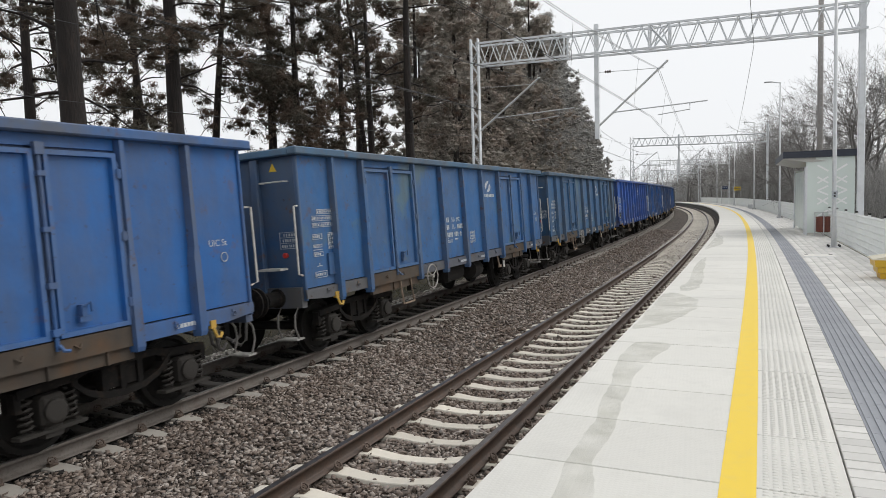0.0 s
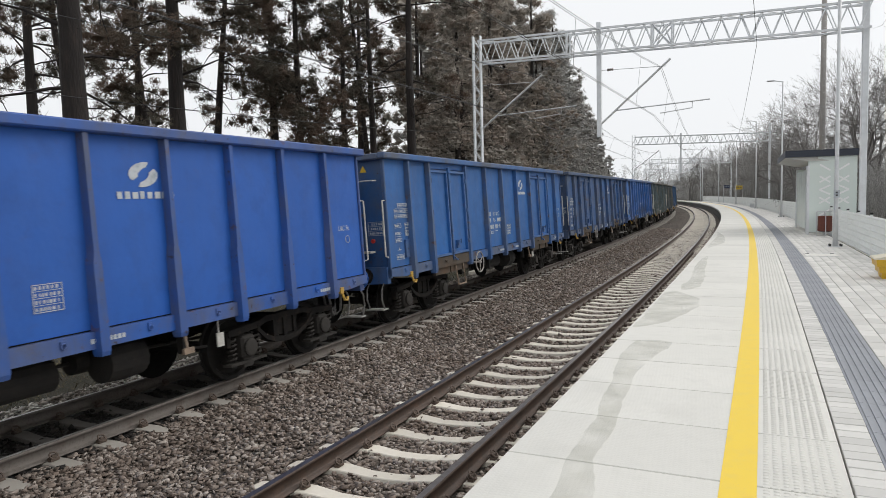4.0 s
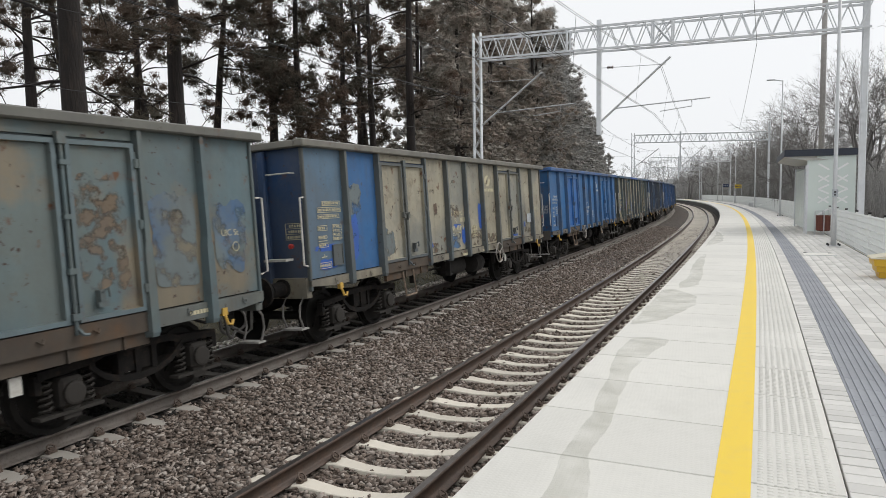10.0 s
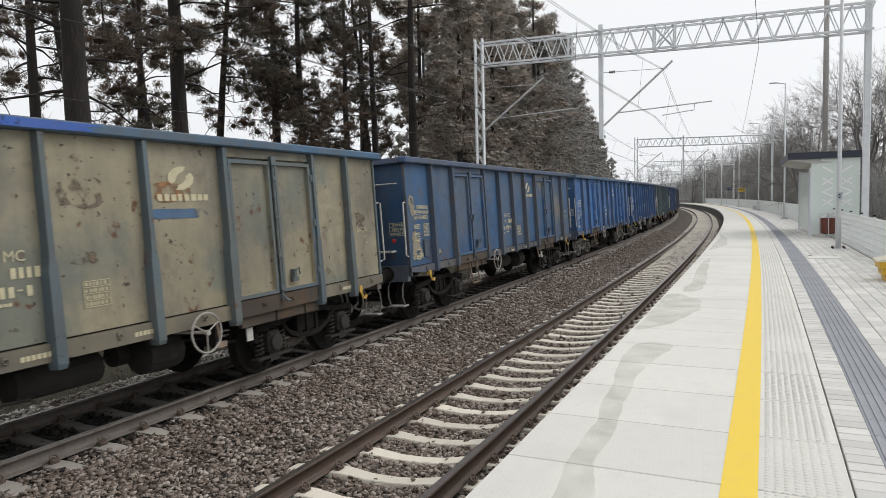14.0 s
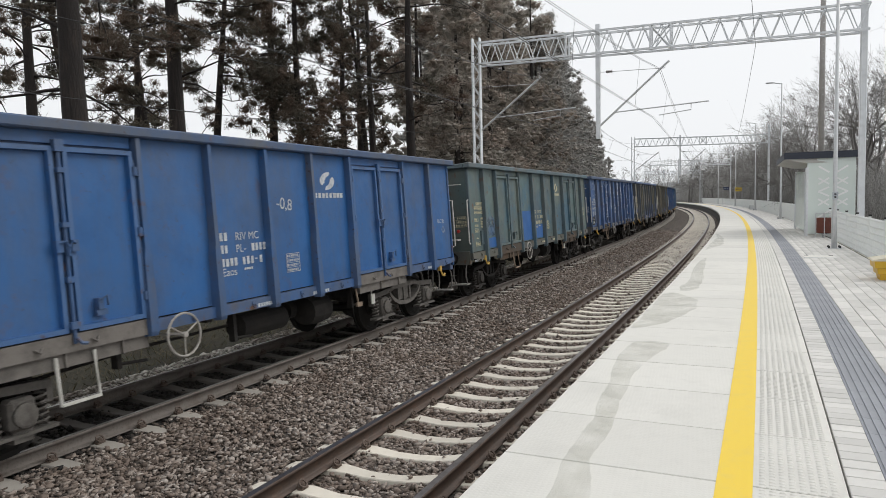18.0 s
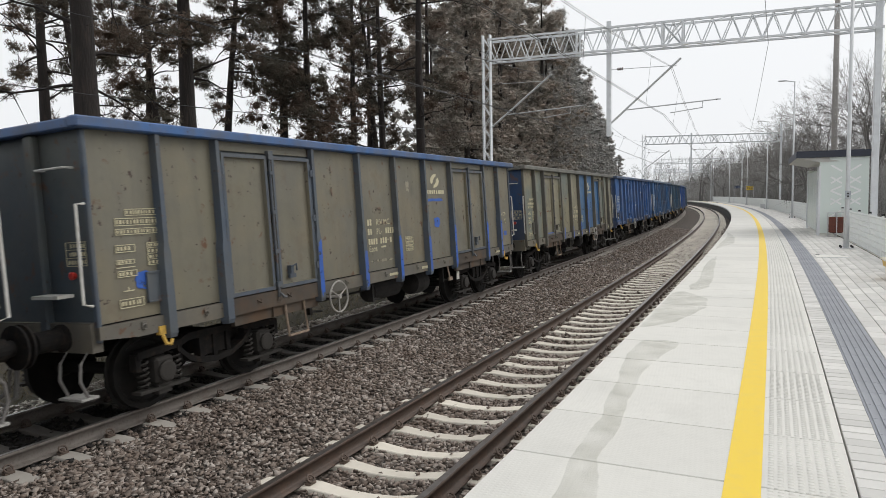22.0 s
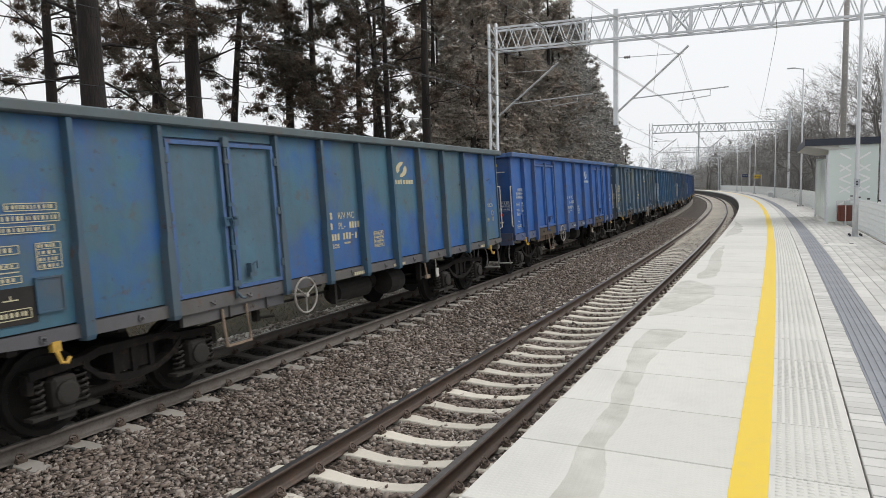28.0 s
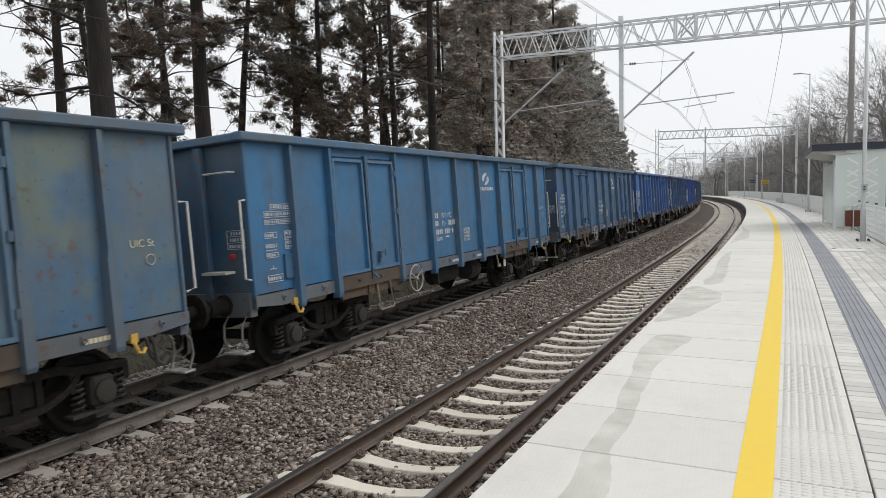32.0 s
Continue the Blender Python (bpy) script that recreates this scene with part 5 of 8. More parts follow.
# what sets single wagons apart: post colour, brushed patches and stains
EXTRA = {
    2: dict(blots=[("paint_patch", "rust", [(-2.3, 1.35, 0.18, 0.5), (-0.3, 1.5, 0.12, 0.7), (5.6, 1.6, 0.3, 0.25)])]),
    5: dict(blots=[("rust_stain", "orange", [(2.92, 2.72, 0.26, 0.18, -1.386), (2.48, 1.72, 0.08, 0.45, POST), (2.68, 1.225, 0.8, 0.05, -1.4435), (0.4, 2.2, 0.35, 0.2), (-0.9, 2.75, 0.4, 0.2)])]),
    6: dict(blots=[("rust_stain", "orange", [(1.05, 2.42, 0.32, 0.24), (1.5, 2.36, 0.85, 0.17), (1.22, 1.7, 0.08, 0.75)])]),
    7: dict(blots=[("rust_stain", "rust", [(-1.0, 2.2, 0.5, 0.3), (-0.9, 1.5, 0.2, 0.5), (0.3, 2.6, 0.5, 0.15), (3.62, 1.5, 0.62, 1.25, -1.3875), (3.7, 1.7, 0.5, 0.9, -1.386), (-5.2, 1.5, 0.25, 0.2), (4.9, 2.2, 0.2, 0.15)]), ("paint_patch", "faded", [(4.6, 1.4, 0.7, 1.2), (5.6, 1.5, 0.6, 0.9)])]),
    8: dict(posts=(0.075, 0.095, 0.105), blots=[
        ("paint_patch", "blue", [(-2.25, 1.34, 0.36, 0.2), (-0.72, 1.72, 0.42, 0.08), (-0.26, 1.30, 0.22, 0.42), (0.86, 1.62, 0.22, 0.62), (2.16, 1.26, 0.26, 0.5), (4.55, 1.5, 0.14, 0.16), (3.3, 1.25, 0.55, 0.1, -1.386), (4.12, 1.3, 0.12, 0.55, -1.386), (-6.2, 1.6, 0.62, 0.1), (-6.1, 1.30, 0.5, 0.16), (-5.2, 1.4, 0.3, 0.7)]),
        ("paint_patch", "faded", [(-1.02, 1.25, 0.66, 0.36), (-2.44, 1.9, 0.16, 0.9), (-5.35, 2.2, 0.6, 0.5), (-4.15, 1.35, 0.55, 0.5, -1.386)]),
        ("rust_stain", "rust", [(-1.9, 2.5, 0.22, 0.1), (-1.75, 2.0, 0.18, 0.3), (-0.7, 2.75, 0.2, 0.07), (-0.55, 1.95, 0.16, 0.08), (0.4, 1.6, 0.25, 0.12), (1.5, 2.75, 0.1, 0.12), (3.9, 2.2, 0.2, 0.3, -1.386), (-2.4, 1.24, 1.0, 0.2), (0.1, 1.24, 0.9, 0.35), (1.3, 1.24, 0.9, 0.22), (-2.1, 1.5, 0.12, 0.8), (-0.9, 2.0, 0.5, 0.25), (1.9, 2.0, 0.5, 0.3), (4.6, 1.3, 0.7, 0.4)])]),
    10: dict(posts=(0.085, 0.125, 0.150), blots=[
        ("paint_patch", "faded", [(-6.02, 1.72, 0.52, 0.75), (1.3, 2.34, 0.9, 0.12), (-0.8, 1.45, 0.3, 0.2)]),
        ("paint_patch", "blue", [(-4.92, 1.85, 0.10, 0.42), (-4.48, 1.5, 0.10, 0.9, POST), (-2.46, 1.4, 0.10, 0.5, POST), (-6.0, 1.55, 0.2, 0.25), (-3.3, 1.27, 0.35, 0.07, -1.386), (-2.4, 3.262, 3.0, 0.095, -1.5025)]),
        ("rust_stain", "rust", [(-5.25, 2.2, 0.06, 0.55), (-5.3, 2.85, 0.4, 0.1), (0.2, 2.5, 0.5, 0.3), (0.3, 1.9, 0.3, 0.14), (-2.1, 2.3, 0.12, 0.1), (-5.9, 2.7, 0.18, 0.12), (-4.0, 1.35, 0.2, 0.12, -1.386), (5.7, 2.0, 0.3, 0.3)]),
        ("rust_stain", "orange", [(1.45, 2.55, 0.5, 0.25)])]),
    11: dict(posts=(0.05, 0.075, 0.12), blots=[("paint_patch", "beige", [(-6.25, 1.3, 0.4, 0.6), (-6.3, 2.2, 0.25, 0.4), (-5.2, 1.25, 0.3, 0.2)])]),
    12: dict(blots=[("paint_patch", "blue", [(5.55, 1.3, 0.75, 0.75), (0.3, 1.3, 0.6, 0.4)])]),
    14: dict(posts=(0.055, 0.105, 0.135), blots=[("rust_stain", "rust", [(1.35, 2.74, 0.12, 0.2), (0.55, 2.65, 0.3, 0.12), (0.7, 1.95, 0.15, 0.12), (5.0, 2.72, 0.4, 0.05)]), ("paint_patch", "faded", [(-5.2, 1.5, 0.5, 0.5)]), ("paint_patch", "beige", [(4.56, 2.3, 0.12, 0.45)])]),
    15: dict(flecks=[(-5.9, -5.2, 1.4, 3.1, 60, -1.3765), (-3.95, -3.35, 1.5, 3.0, 90, -1.387), (-3.0, -2.35, 1.4, 3.02, 190, -1.387), (-1.55, -1.1, 1.9, 3.15, 130, -1.3765), (-0.7, -0.2, 2.3, 3.0, 20, -1.3765), (0.15, 0.60, 1.2, 3.15, 300, -1.3765), (0.55, 1.0, 2.0, 3.15, 120, -1.3765), (1.45, 2.0, 1.9, 2.95, 130, -1.3765), (2.45, 2.9, 1.5, 3.0, 120, -1.387), (3.55, 3.95, 1.5, 2.9, 110, -1.387), (4.5, 4.9, 2.0, 3.1, 70, -1.3765)]),
    16: dict(posts=(0.055, 0.075, 0.105), blots=[
        ("paint_patch", "blue", [(1.72, 1.85, 0.26, 0.2), (5.85, 1.45, 0.2, 0.12), (1.35, 2.40, 0.8, 0.06), (-5.9, 1.5, 0.36, 0.2), (-2.59, 0.98, 0.10, 0.85, POST), (-1.27, 0.98, 0.10, 0.6, POST), (-0.02, 0.98, 0.10, 0.75, POST), (1.22, 0.98, 0.10, 0.7, POST), (2.49, 0.98, 0.10, 0.88, POST), (4.42, 0.98, 0.10, 0.88, POST), (5.37, 0.98, 0.10, 0.88, POST)]),
        ("rust_stain", "rust", [(-0.75, 2.2, 0.3, 0.12), (-0.6, 2.0, 0.35, 0.06), (-2.0, 2.5, 0.05, 0.5), (3.2, 1.9, 0.08, 0.3, -1.386), (-3.6, 1.6, 0.3, 0.3, -1.386)]),
        ("paint_patch", "beige", [(0.55, 2.6, 0.14, 0.2), (-0.9, 1.33, 0.8, 0.05)])]),
    17: dict(posts=(0.085, 0.080, 0.068), blots=[
        ("paint_patch", "blue", [(-2.46, 0.98, 0.10, 0.4, POST), (-1.25, 0.98, 0.10, 0.4, POST), (-0.05, 0.98, 0.10, 0.5, POST), (1.15, 1.0, 0.10, 1.4, POST), (-4.35, 1.22, 0.9, 0.08, -1.4255), (-1.0, 1.5, 0.2, 0.18)]),
        ("paint_patch", "faded", [(-2.44, 1.5, 0.12, 1.2), (-1.05, 1.7, 0.1, 0.9)]),
        ("rust_stain", "rust", [(-1.95, 2.35, 0.4, 0.05), (0.3, 1.5, 0.2, 0.15), (0.55, 1.9, 0.35, 0.08), (1.5, 1.8, 0.1, 0.5), (2.1, 1.9, 0.12, 0.3), (0.25, 2.4, 0.1, 0.2)]),
        ("rust_stain", "orange", [(-4.2, 1.95, 0.7, 0.06, -1.386), (3.2, 1.5, 0.05, 0.6, -1.386)])]),
    18: dict(blots=[("paint_splash", "white", [(-3.15, 2.25, 0.05, 0.12, -1.386), (-3.0, 2.4, 0.04, 0.1, -1.386), (-2.9, 2.15, 0.05, 0.16, -1.386), (-3.05, 2.0, 0.03, 0.1, -1.386), (-2.98, 2.65, 0.04, 0.12, -1.386), (-1.9, 2.05, 0.05, 0.05), (1.5, 2.1, 0.04, 0.14), (1.8, 2.05, 0.05, 0.12)])]),
    20: dict(posts=(0.030, 0.088, 0.150), blots=[("paint_patch", "beige", [(5.62, 1.62, 0.16, 0.09), (5.98, 1.62, 0.10, 0.12), (5.72, 1.95, 0.06, 0.1)]), ("rust_stain", "rust", [(4.1, 2.5, 0.12, 0.25), (5.75, 2.55, 0.25, 0.12), (2.9, 2.2, 0.12, 0.1)])]),
}


def ragged(mat, scale, lo, hi):
    """Wear a brushed patch or stain through at its weak spots."""
    t = mat.node_tree
    tc, nz, rp = t.nodes.new("ShaderNodeTexCoord"), t.nodes.new("ShaderNodeTexNoise"), t.nodes.new("ShaderNodeMapRange")
    clear, both = t.nodes.new("ShaderNodeBsdfTransparent"), t.nodes.new("ShaderNodeMixShader")
    nz.inputs["Scale"].default_value = scale
    nz.inputs["Detail"].default_value = 6
    rp.inputs["From Min"].default_value, rp.inputs["From Max"].default_value = lo, hi
    t.links.new(tc.outputs["Object"], nz.inputs["Vector"])
    t.links.new(nz.outputs["Fac"], rp.inputs["Value"])
    t.links.new(rp.outputs[0], both.inputs[0])
    t.links.new(clear.outputs[0], both.inputs[1])
    t.links.new(t.nodes["Principled BSDF"].outputs[0], both.inputs[2])
    t.links.new(both.outputs[0], t.nodes["Material Output"].inputs[0])
    return mat


BLOT = {"blue": paint("brushed_blue_paint", (0.020, 0.098, 0.42), rust=0.05, grime=0.15), "faded": paint("faded_blue_paint", (0.055, 0.125, 0.235), patch=(0.14, 0.17, 0.17), patch_amount=0.45),
        "rust": paint("rust_stain", (0.115, 0.072, 0.045), patch=(0.16, 0.12, 0.08), patch_amount=0.5, rust=0.6), "orange": paint("orange_rust_stain", (0.34, 0.14, 0.045), patch=(0.16, 0.12, 0.10), patch_amount=0.4, rust=0.4),
        "beige": paint("old_beige_paint", (0.33, 0.30, 0.22), rust=0.5), "white": M_white}
for q_, scale_, lo_, hi_ in (("rust", 7.0, 0.44, 0.60), ("orange", 6.0, 0.40, 0.60), ("faded", 3.5, 0.36, 0.52), ("beige", 6.0, 0.40, 0.50), ("blue", 9.0, 0.30, 0.40)):
    ragged(BLOT[q_], scale_, lo_, hi_)
BLOT_LABEL = {"blue": "bright blue brushed-on paint", "faded": "faded blue paint", "rust": "brown rust stain", "orange": "orange rust stain", "beige": "old beige paint", "white": "white paint splash"}
MARK = {"w": M_white, "c": M_cream, "o": simple("orange_stencil_paint", (0.62, 0.22, 0.03), 0.7, 0, 0.2)}
CAKED = {0: 0.15, 1: 0.75, 2: 0.75, 3: 0.0, 4: 0.2, 5: 0.25, 6: 0.05, 7: 0.45, 8: 0.4, 9: 0.95, 12: 0.6, 13: 0.2, 14: 0.7, 15: 0.8, 18: 0.45, 20: 0.85, 21: 0.5, 22: 0.6}      # how far the sills are caked with brown dust
WAGONS = []
PITCH = 14.04
CLOSE = (6, 8, 9, 11, 12, 13, 15, 18, 19, 25, 28, 31)      # wagons of the second make
DRAWN = {1: 0.08, 2: 0.10, 3: 0.22, 5: -0.12, 16: -0.10, 20: 0.10}      # slack in the couplings
FIRST = 9.54
WHEEL_AT = {6: 1.55, 8: 1.84, 10: 1.9, 17: 2.1, 22: 1.95}      # handbrake wheels that sit at the other end
CHALK = {13: ("-0,8", 0.26, 2.42, 0.24), 12: ("-63", 0.30, 2.45, 0.24)}


def own(ob, mat):
    ob.material_slots[0].link = "OBJECT"
    ob.material_slots[0].material = mat


def own_border(ob, mat):
    ob.material_slots[1].link = "OBJECT"
    ob.material_slots[1].material = mat


def make_train():
    model = {q: build_wagon(q) for q in LAYOUT}
    bank = {}
    for k_ in range(36):
        spec = FLEET[k_] if k_ < len(FLEET) else FLEET[24 + k_ % 4]
        c, rim, opt, bays, mark, coal, label = spec
        key = k_ if k_ < len(FLEET) else 24 + k_ % 4
        if key not in bank:
            bank[key] = (paint("wagon_side_paint", c, shift=key * 2.3, **opt), paint("wagon_rim_paint", tone(rim, (0.10, 0.11, 0.11), 0.25), shift=key * 1.7, rust=0.3, grime=0.5),
                         {b: paint("wagon_panel_paint", q, shift=key * 3.1, rust=0.3) for b, q in bays.items()},
                         paint("wagon_sill_paint", tone(c, (0.105, 0.088, 0.070), CAKED.get(key, 0.6)), shift=key * 1.3, rust=0.6, streak=0.5, grime=0.5),
                         paint("wagon_post_paint", EXTRA.get(key, {}).get("posts", tone(c, (0.05, 0.05, 0.045), 0.15)), shift=key * 2.9, rust=0.4, streak=0.4, grime=0.35),
                         # ends: body colour toned down for the shade between wagons, plus rust and grime
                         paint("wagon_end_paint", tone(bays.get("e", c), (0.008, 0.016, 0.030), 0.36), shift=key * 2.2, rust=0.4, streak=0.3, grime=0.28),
                         paint("wagon_frame_paint", tone(c, (0.16, 0.18, 0.19), 0.22), shift=key * 1.9, rust=0.35, streak=0.2, grime=0.2))
        main, rimm, bay_m, sole, post, end, worn = bank[key]
        w = copy_thing(model["plain" if k_ == 3 else "single" if k_ == 20 else "close" if k_ in CLOSE else "wide"], pose(0, 0, 0))
        tagged(w, label, "freight wagon", "wagons of the coal train")
        for ob in w.children_recursive:
            if ob.type != "MESH" or not ob.material_slots:
                continue
            m = ob.material_slots[0].material
            if m is P_MAIN:
                tag_ = ob.data.name.split(".")[0].replace("bay_", "")
                if tag_ == "7" and min(v.co.x for v in ob.data.vertices) < 3.2:
                    tag_ = "7a"
                hit_ = [q for b, q in bay_m.items() if str(b) == tag_]
                own(ob, hit_[0] if hit_ else main)
                if len(ob.material_slots) > 1:
                    own_border(ob, post if k_ in (8, 10, 16, 17) else worn)
            elif m is P_RIM:
                own(ob, rimm)
            elif m is P_POST:
                own(ob, post)
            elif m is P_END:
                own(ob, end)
            elif m is P_SOLE:
                own(ob, sole)
            elif m is M_white and mark != "w":
                own(ob, MARK[mark if mark == "c" else "w"])
            elif m in (M_bogie, M_axlebox) and k_ in (12, 13):
                own(ob, M_muddy)
            elif k_ == 20 and ob.name.startswith(("door_sill", "step_beam")):
                own(ob, sole)
            elif k_ == 13 and ob.name.startswith(("door_sill", "step_beam", "door_step")):
                own(ob, M_grab if ob.name.startswith("door_step") else M_greydust)
            elif k_ == 3 and ob.name.startswith(("buffer", "headstock")):
                own(ob, main)
        if k_ not in (0, 3, 15, 18, 20):
            for ob in list(w.children):
                if ob.name.startswith("stencil_ground"):
                    bpy.data.objects.remove(ob)
        if k_ in WHEEL_AT:
            for ob in w.children:
                if ob.name.startswith("brake_wheel"):
                    ob.location.x += WHEEL_AT[k_] - (-1.83 if k_ in CLOSE else -2.2)
        if k_ >= 26:
            # too far off, all the while, for their small and hidden parts to show
            for ob in list(w.children_recursive):
                hidden = ob.name.startswith(("spring", "axle_box", "side_frame")) and max(q[1] for q in ob.bound_box) > 0.5
                if hidden or ob.name.startswith(("hinge_rod", "door_latch", "door_handle", "hanger", "brake_plate", "corner_letters", "corner_mark", "end_stencil", "sill_stencil", "stencil_ground", "code_letters", "country_letters", "type_letters", "red_reflector", "step_beam", "door_backing")):
                    bpy.data.objects.remove(ob)
        part("coal_load", COAL[coal], None, w, "heap of black coal")
        tagged(part("side_sign", crest(w, 1.55 if k_ == 20 else 1.62 if k_ in CLOSE else 1.85, 2.83), MARK[mark], w, "faded curved sign"), kind="stuff")
        for name_, kind_, items in EXTRA.get(k_, {}).get("blots", ()):
            for it in items:
                part(name_, blot([it[:4]], it[4] if len(it) > 4 else -1.3755), BLOT[kind_], w, BLOT_LABEL[kind_])
        if "flecks" in EXTRA.get(k_, {}):
            tagged(part("paint_splash", flecks(EXTRA[k_]["flecks"], k_), M_lime, w, "white dried splashes"), kind="stuff")
        if k_ in CHALK:
            part("chalk_mark", text_mesh(CHALK[k_][0], CHALK[k_][3], M_white, pose(CHALK[k_][1], -1.3785, CHALK[k_][2], 90, 8)), None, w, "white chalked figure")
        if k_ == 8:
            part("paper_label", bars([(4.85, 1.62, 0.38, 0.26)], -1.39), M_white, w, "white paper label")
        if k_ in (1, 4, 5, 13, 15, 21, 18, 9):
            bm = bmesh.new()
            v = [bm.verts.new((-6.412, y, z)) for y, z in ((-1.02, 3.03), (-0.87, 3.03), (-0.945, 3.16))]
            bm.faces.new(v)
            part("warning_triangle", bm, M_warn, w, "yellow warning triangle")
        if k_ == 14:
            part("repainted_patch", bars([(-2.45, 1.22, 1.15, 0.88), (-1.10, 1.22, 1.0, 0.42), (-5.35, 1.22, 0.8, 0.25)], -1.3760), bank[4][0], w, "bright blue repainted patch")
        WAGONS.append(w)
    for m in model.values():
        for ob in (*m.children_recursive, m):
            bpy.data.objects.remove(ob)


make_train()


# ---------------------------------------------------------------- catenary gantries
def lattice(name, p0, p1, width, parent, mat, step=0.45):
    """A mast of two channels with lacing between."""
    root = part(name, (lambda b: (box(b, p0[0] - 0.10, p0[0] + 0.10, p0[1] - width / 2, p0[1] - width / 2 + 0.05, p0[2], p1[2]), b)[1])(bmesh.new()), mat, parent)
    bm = bmesh.new()
    box(bm, p0[0] - 0.10, p0[0] + 0.10, p0[1] + width / 2 - 0.05, p0[1] + width / 2, p0[2], p1[2])
    part("channel", bm, mat, root)
    z, sgn = p0[2] + 0.3, 1
    bm = bmesh.new()
    while z < p1[2] - step:
        for x in (-0.09, 0.09):
            tube(bm, [(p0[0] + x, p0[1] - sgn * width * 0.42, z), (p0[0] + x, p0[1] + sgn * width * 0.42, z + step)], 0.016, 4)
        z += step
        sgn = -sgn
    part("lacing", bm, mat, root)
    return root


def gantry(s):
    root = empty("catenary_gantry", at(s, 0, 0))
    tagged(root, "light grey lattice gantry carrying the overhead line", "gantry", "catenary gantries")
    yl, yr = 7.0, -6.53       # away from the platform, and behind the fence
    zb, zt = 7.86, 8.69
    lattice("mast_lattice", (0, yl, -0.8), (0, yl, 9.05), 0.36, root, M_galv_light)
    bm = bmesh.new()
    box(bm, -0.10, 0.10, yr - 0.10, yr + 0.10, -0.6, 9.6)
    bevel(bm, 0.02)
    part("mast", bm, M_galv_light, root)
    bm = bmesh.new()
    box(bm, -0.4, 0.4, yl - 0.4, yl + 0.4, -1.0, -0.45)
    part("footing", bm, M_sleeper, root, "concrete footing")
    truss = pose(0, 0, 0, 0.93)      # the beam falls a little towards the platform
    for x in (-0.28, 0.28):
        for z in (zb, zt):
            bm = bmesh.new()
            box(bm, x - 0.035, x + 0.035, yr, yl, z - 0.035, z + 0.035)
            part("chord", bm, M_galv_light, root, m=truss)
    count = 42
    stepy = (yl - yr) / count
    for x in (-0.28, 0.28):
        for i in range(count):
            bm = bmesh.new()
            a, b = yr + i * stepy, yr + (i + 1) * stepy
            tube(bm, [(x, a, zb if i % 2 else zt), (x, b, zt if i % 2 else zb)], 0.02, 4)
            part("brace", bm, M_galv_light, root, m=truss)
    bm = bmesh.new()
    for z in (zb, zt):
        for i in range(count // 2):
            a, b = yr + 2 * i * stepy, yr + 2 * (i + 1) * stepy
            tube(bm, [(-0.28, a, z), (0.28, b, z)] if i % 2 else [(0.28, a, z), (-0.28, b, z)], 0.015, 4)
    tagged(part("cross_bracing", bm, M_galv_light, root, m=truss), kind="stuff")
    for x in (-0.28, 0.28):
        for a, b in ((0.3, -0.4), (-0.4, 0.3)):
            bm = bmesh.new()
            tube(bm, [(x, a, zb), (x, b, zt)], 0.03, 4)
            part("panel_brace", bm, M_galv_light, root, m=truss)
    for q in (0.3, -0.4, 3.4):
        for x in (-0.28, 0.28):
            bm = bmesh.new()
            box(bm, x - 0.04, x + 0.04, q - 0.03, q + 0.03, zb, zt)
            part("truss_post", bm, M_galv_light, root, m=truss)
    # hanging post and the two cantilevers
    bm = bmesh.new()
    box(bm, -0.09, 0.09, 2.02, 2.18, 4.75, 9.0)
    part("hanging_post", bm, M_galv_light, root)
    for base_y, z0, tip in ((2.02, 5.25, (-0.46, 7.42)), (yl - 0.2, 5.37, (4.32, 7.27))):
        bm = bmesh.new()
        tube(bm, [(0, base_y, z0), (0, tip[0], tip[1])], 0.04, 8)
        part("cantilever", bm, M_galv, root, "tubular steel cantilever arm")
        bm = bmesh.new()
        tube(bm, [(0, base_y, tip[1] - 0.19), (0, tip[0] + 0.15, tip[1] - 0.25)], 0.012, 6)
        part("stay_rod", bm, M_galv, root)
        bm = bmesh.new()
        for q in (0.25, 0.33, 0.41):
            lathe(bm, [(0.03, -0.035), (0.065, -0.01), (0.03, 0.03)], "y", 10, (0, base_y - q, tip[1] - 0.195))
        part("insulator", bm, M_insul, root)
        bm = bmesh.new()
        tube(bm, [(0, base_y - 0.55, z0 + 0.45), (0, tip[0] - 1.35, z0 + 0.62)], 0.024, 6)
        tube(bm, [(0, tip[0] - 0.75, z0 + 0.58), (0, tip[0] - 0.75, z0 + 0.36), (0, tip[0] + 0.35, z0 + 0.24)], 0.018, 6)
        part("steady_arm", bm, M_galv, root)
    return root


for s_ in (28.0, 80.0, 132.0, 184.0):
    gantry(s_)


def wire(name, pts, r, label):
    bm = bmesh.new()
    tube(bm, pts, r, 4)
    return tagged(part(name, bm, M_wire), label, "wire", "overhead wires")


def chord(a, n_a, b, n_b, u):
    """A straight span between two supports on the bend."""
    p, q = on_line(a, n_a), on_line(b, n_b)
    return float(p[0] + (q[0] - p[0]) * u), float(p[1] + (q[1] - p[1]) * u)


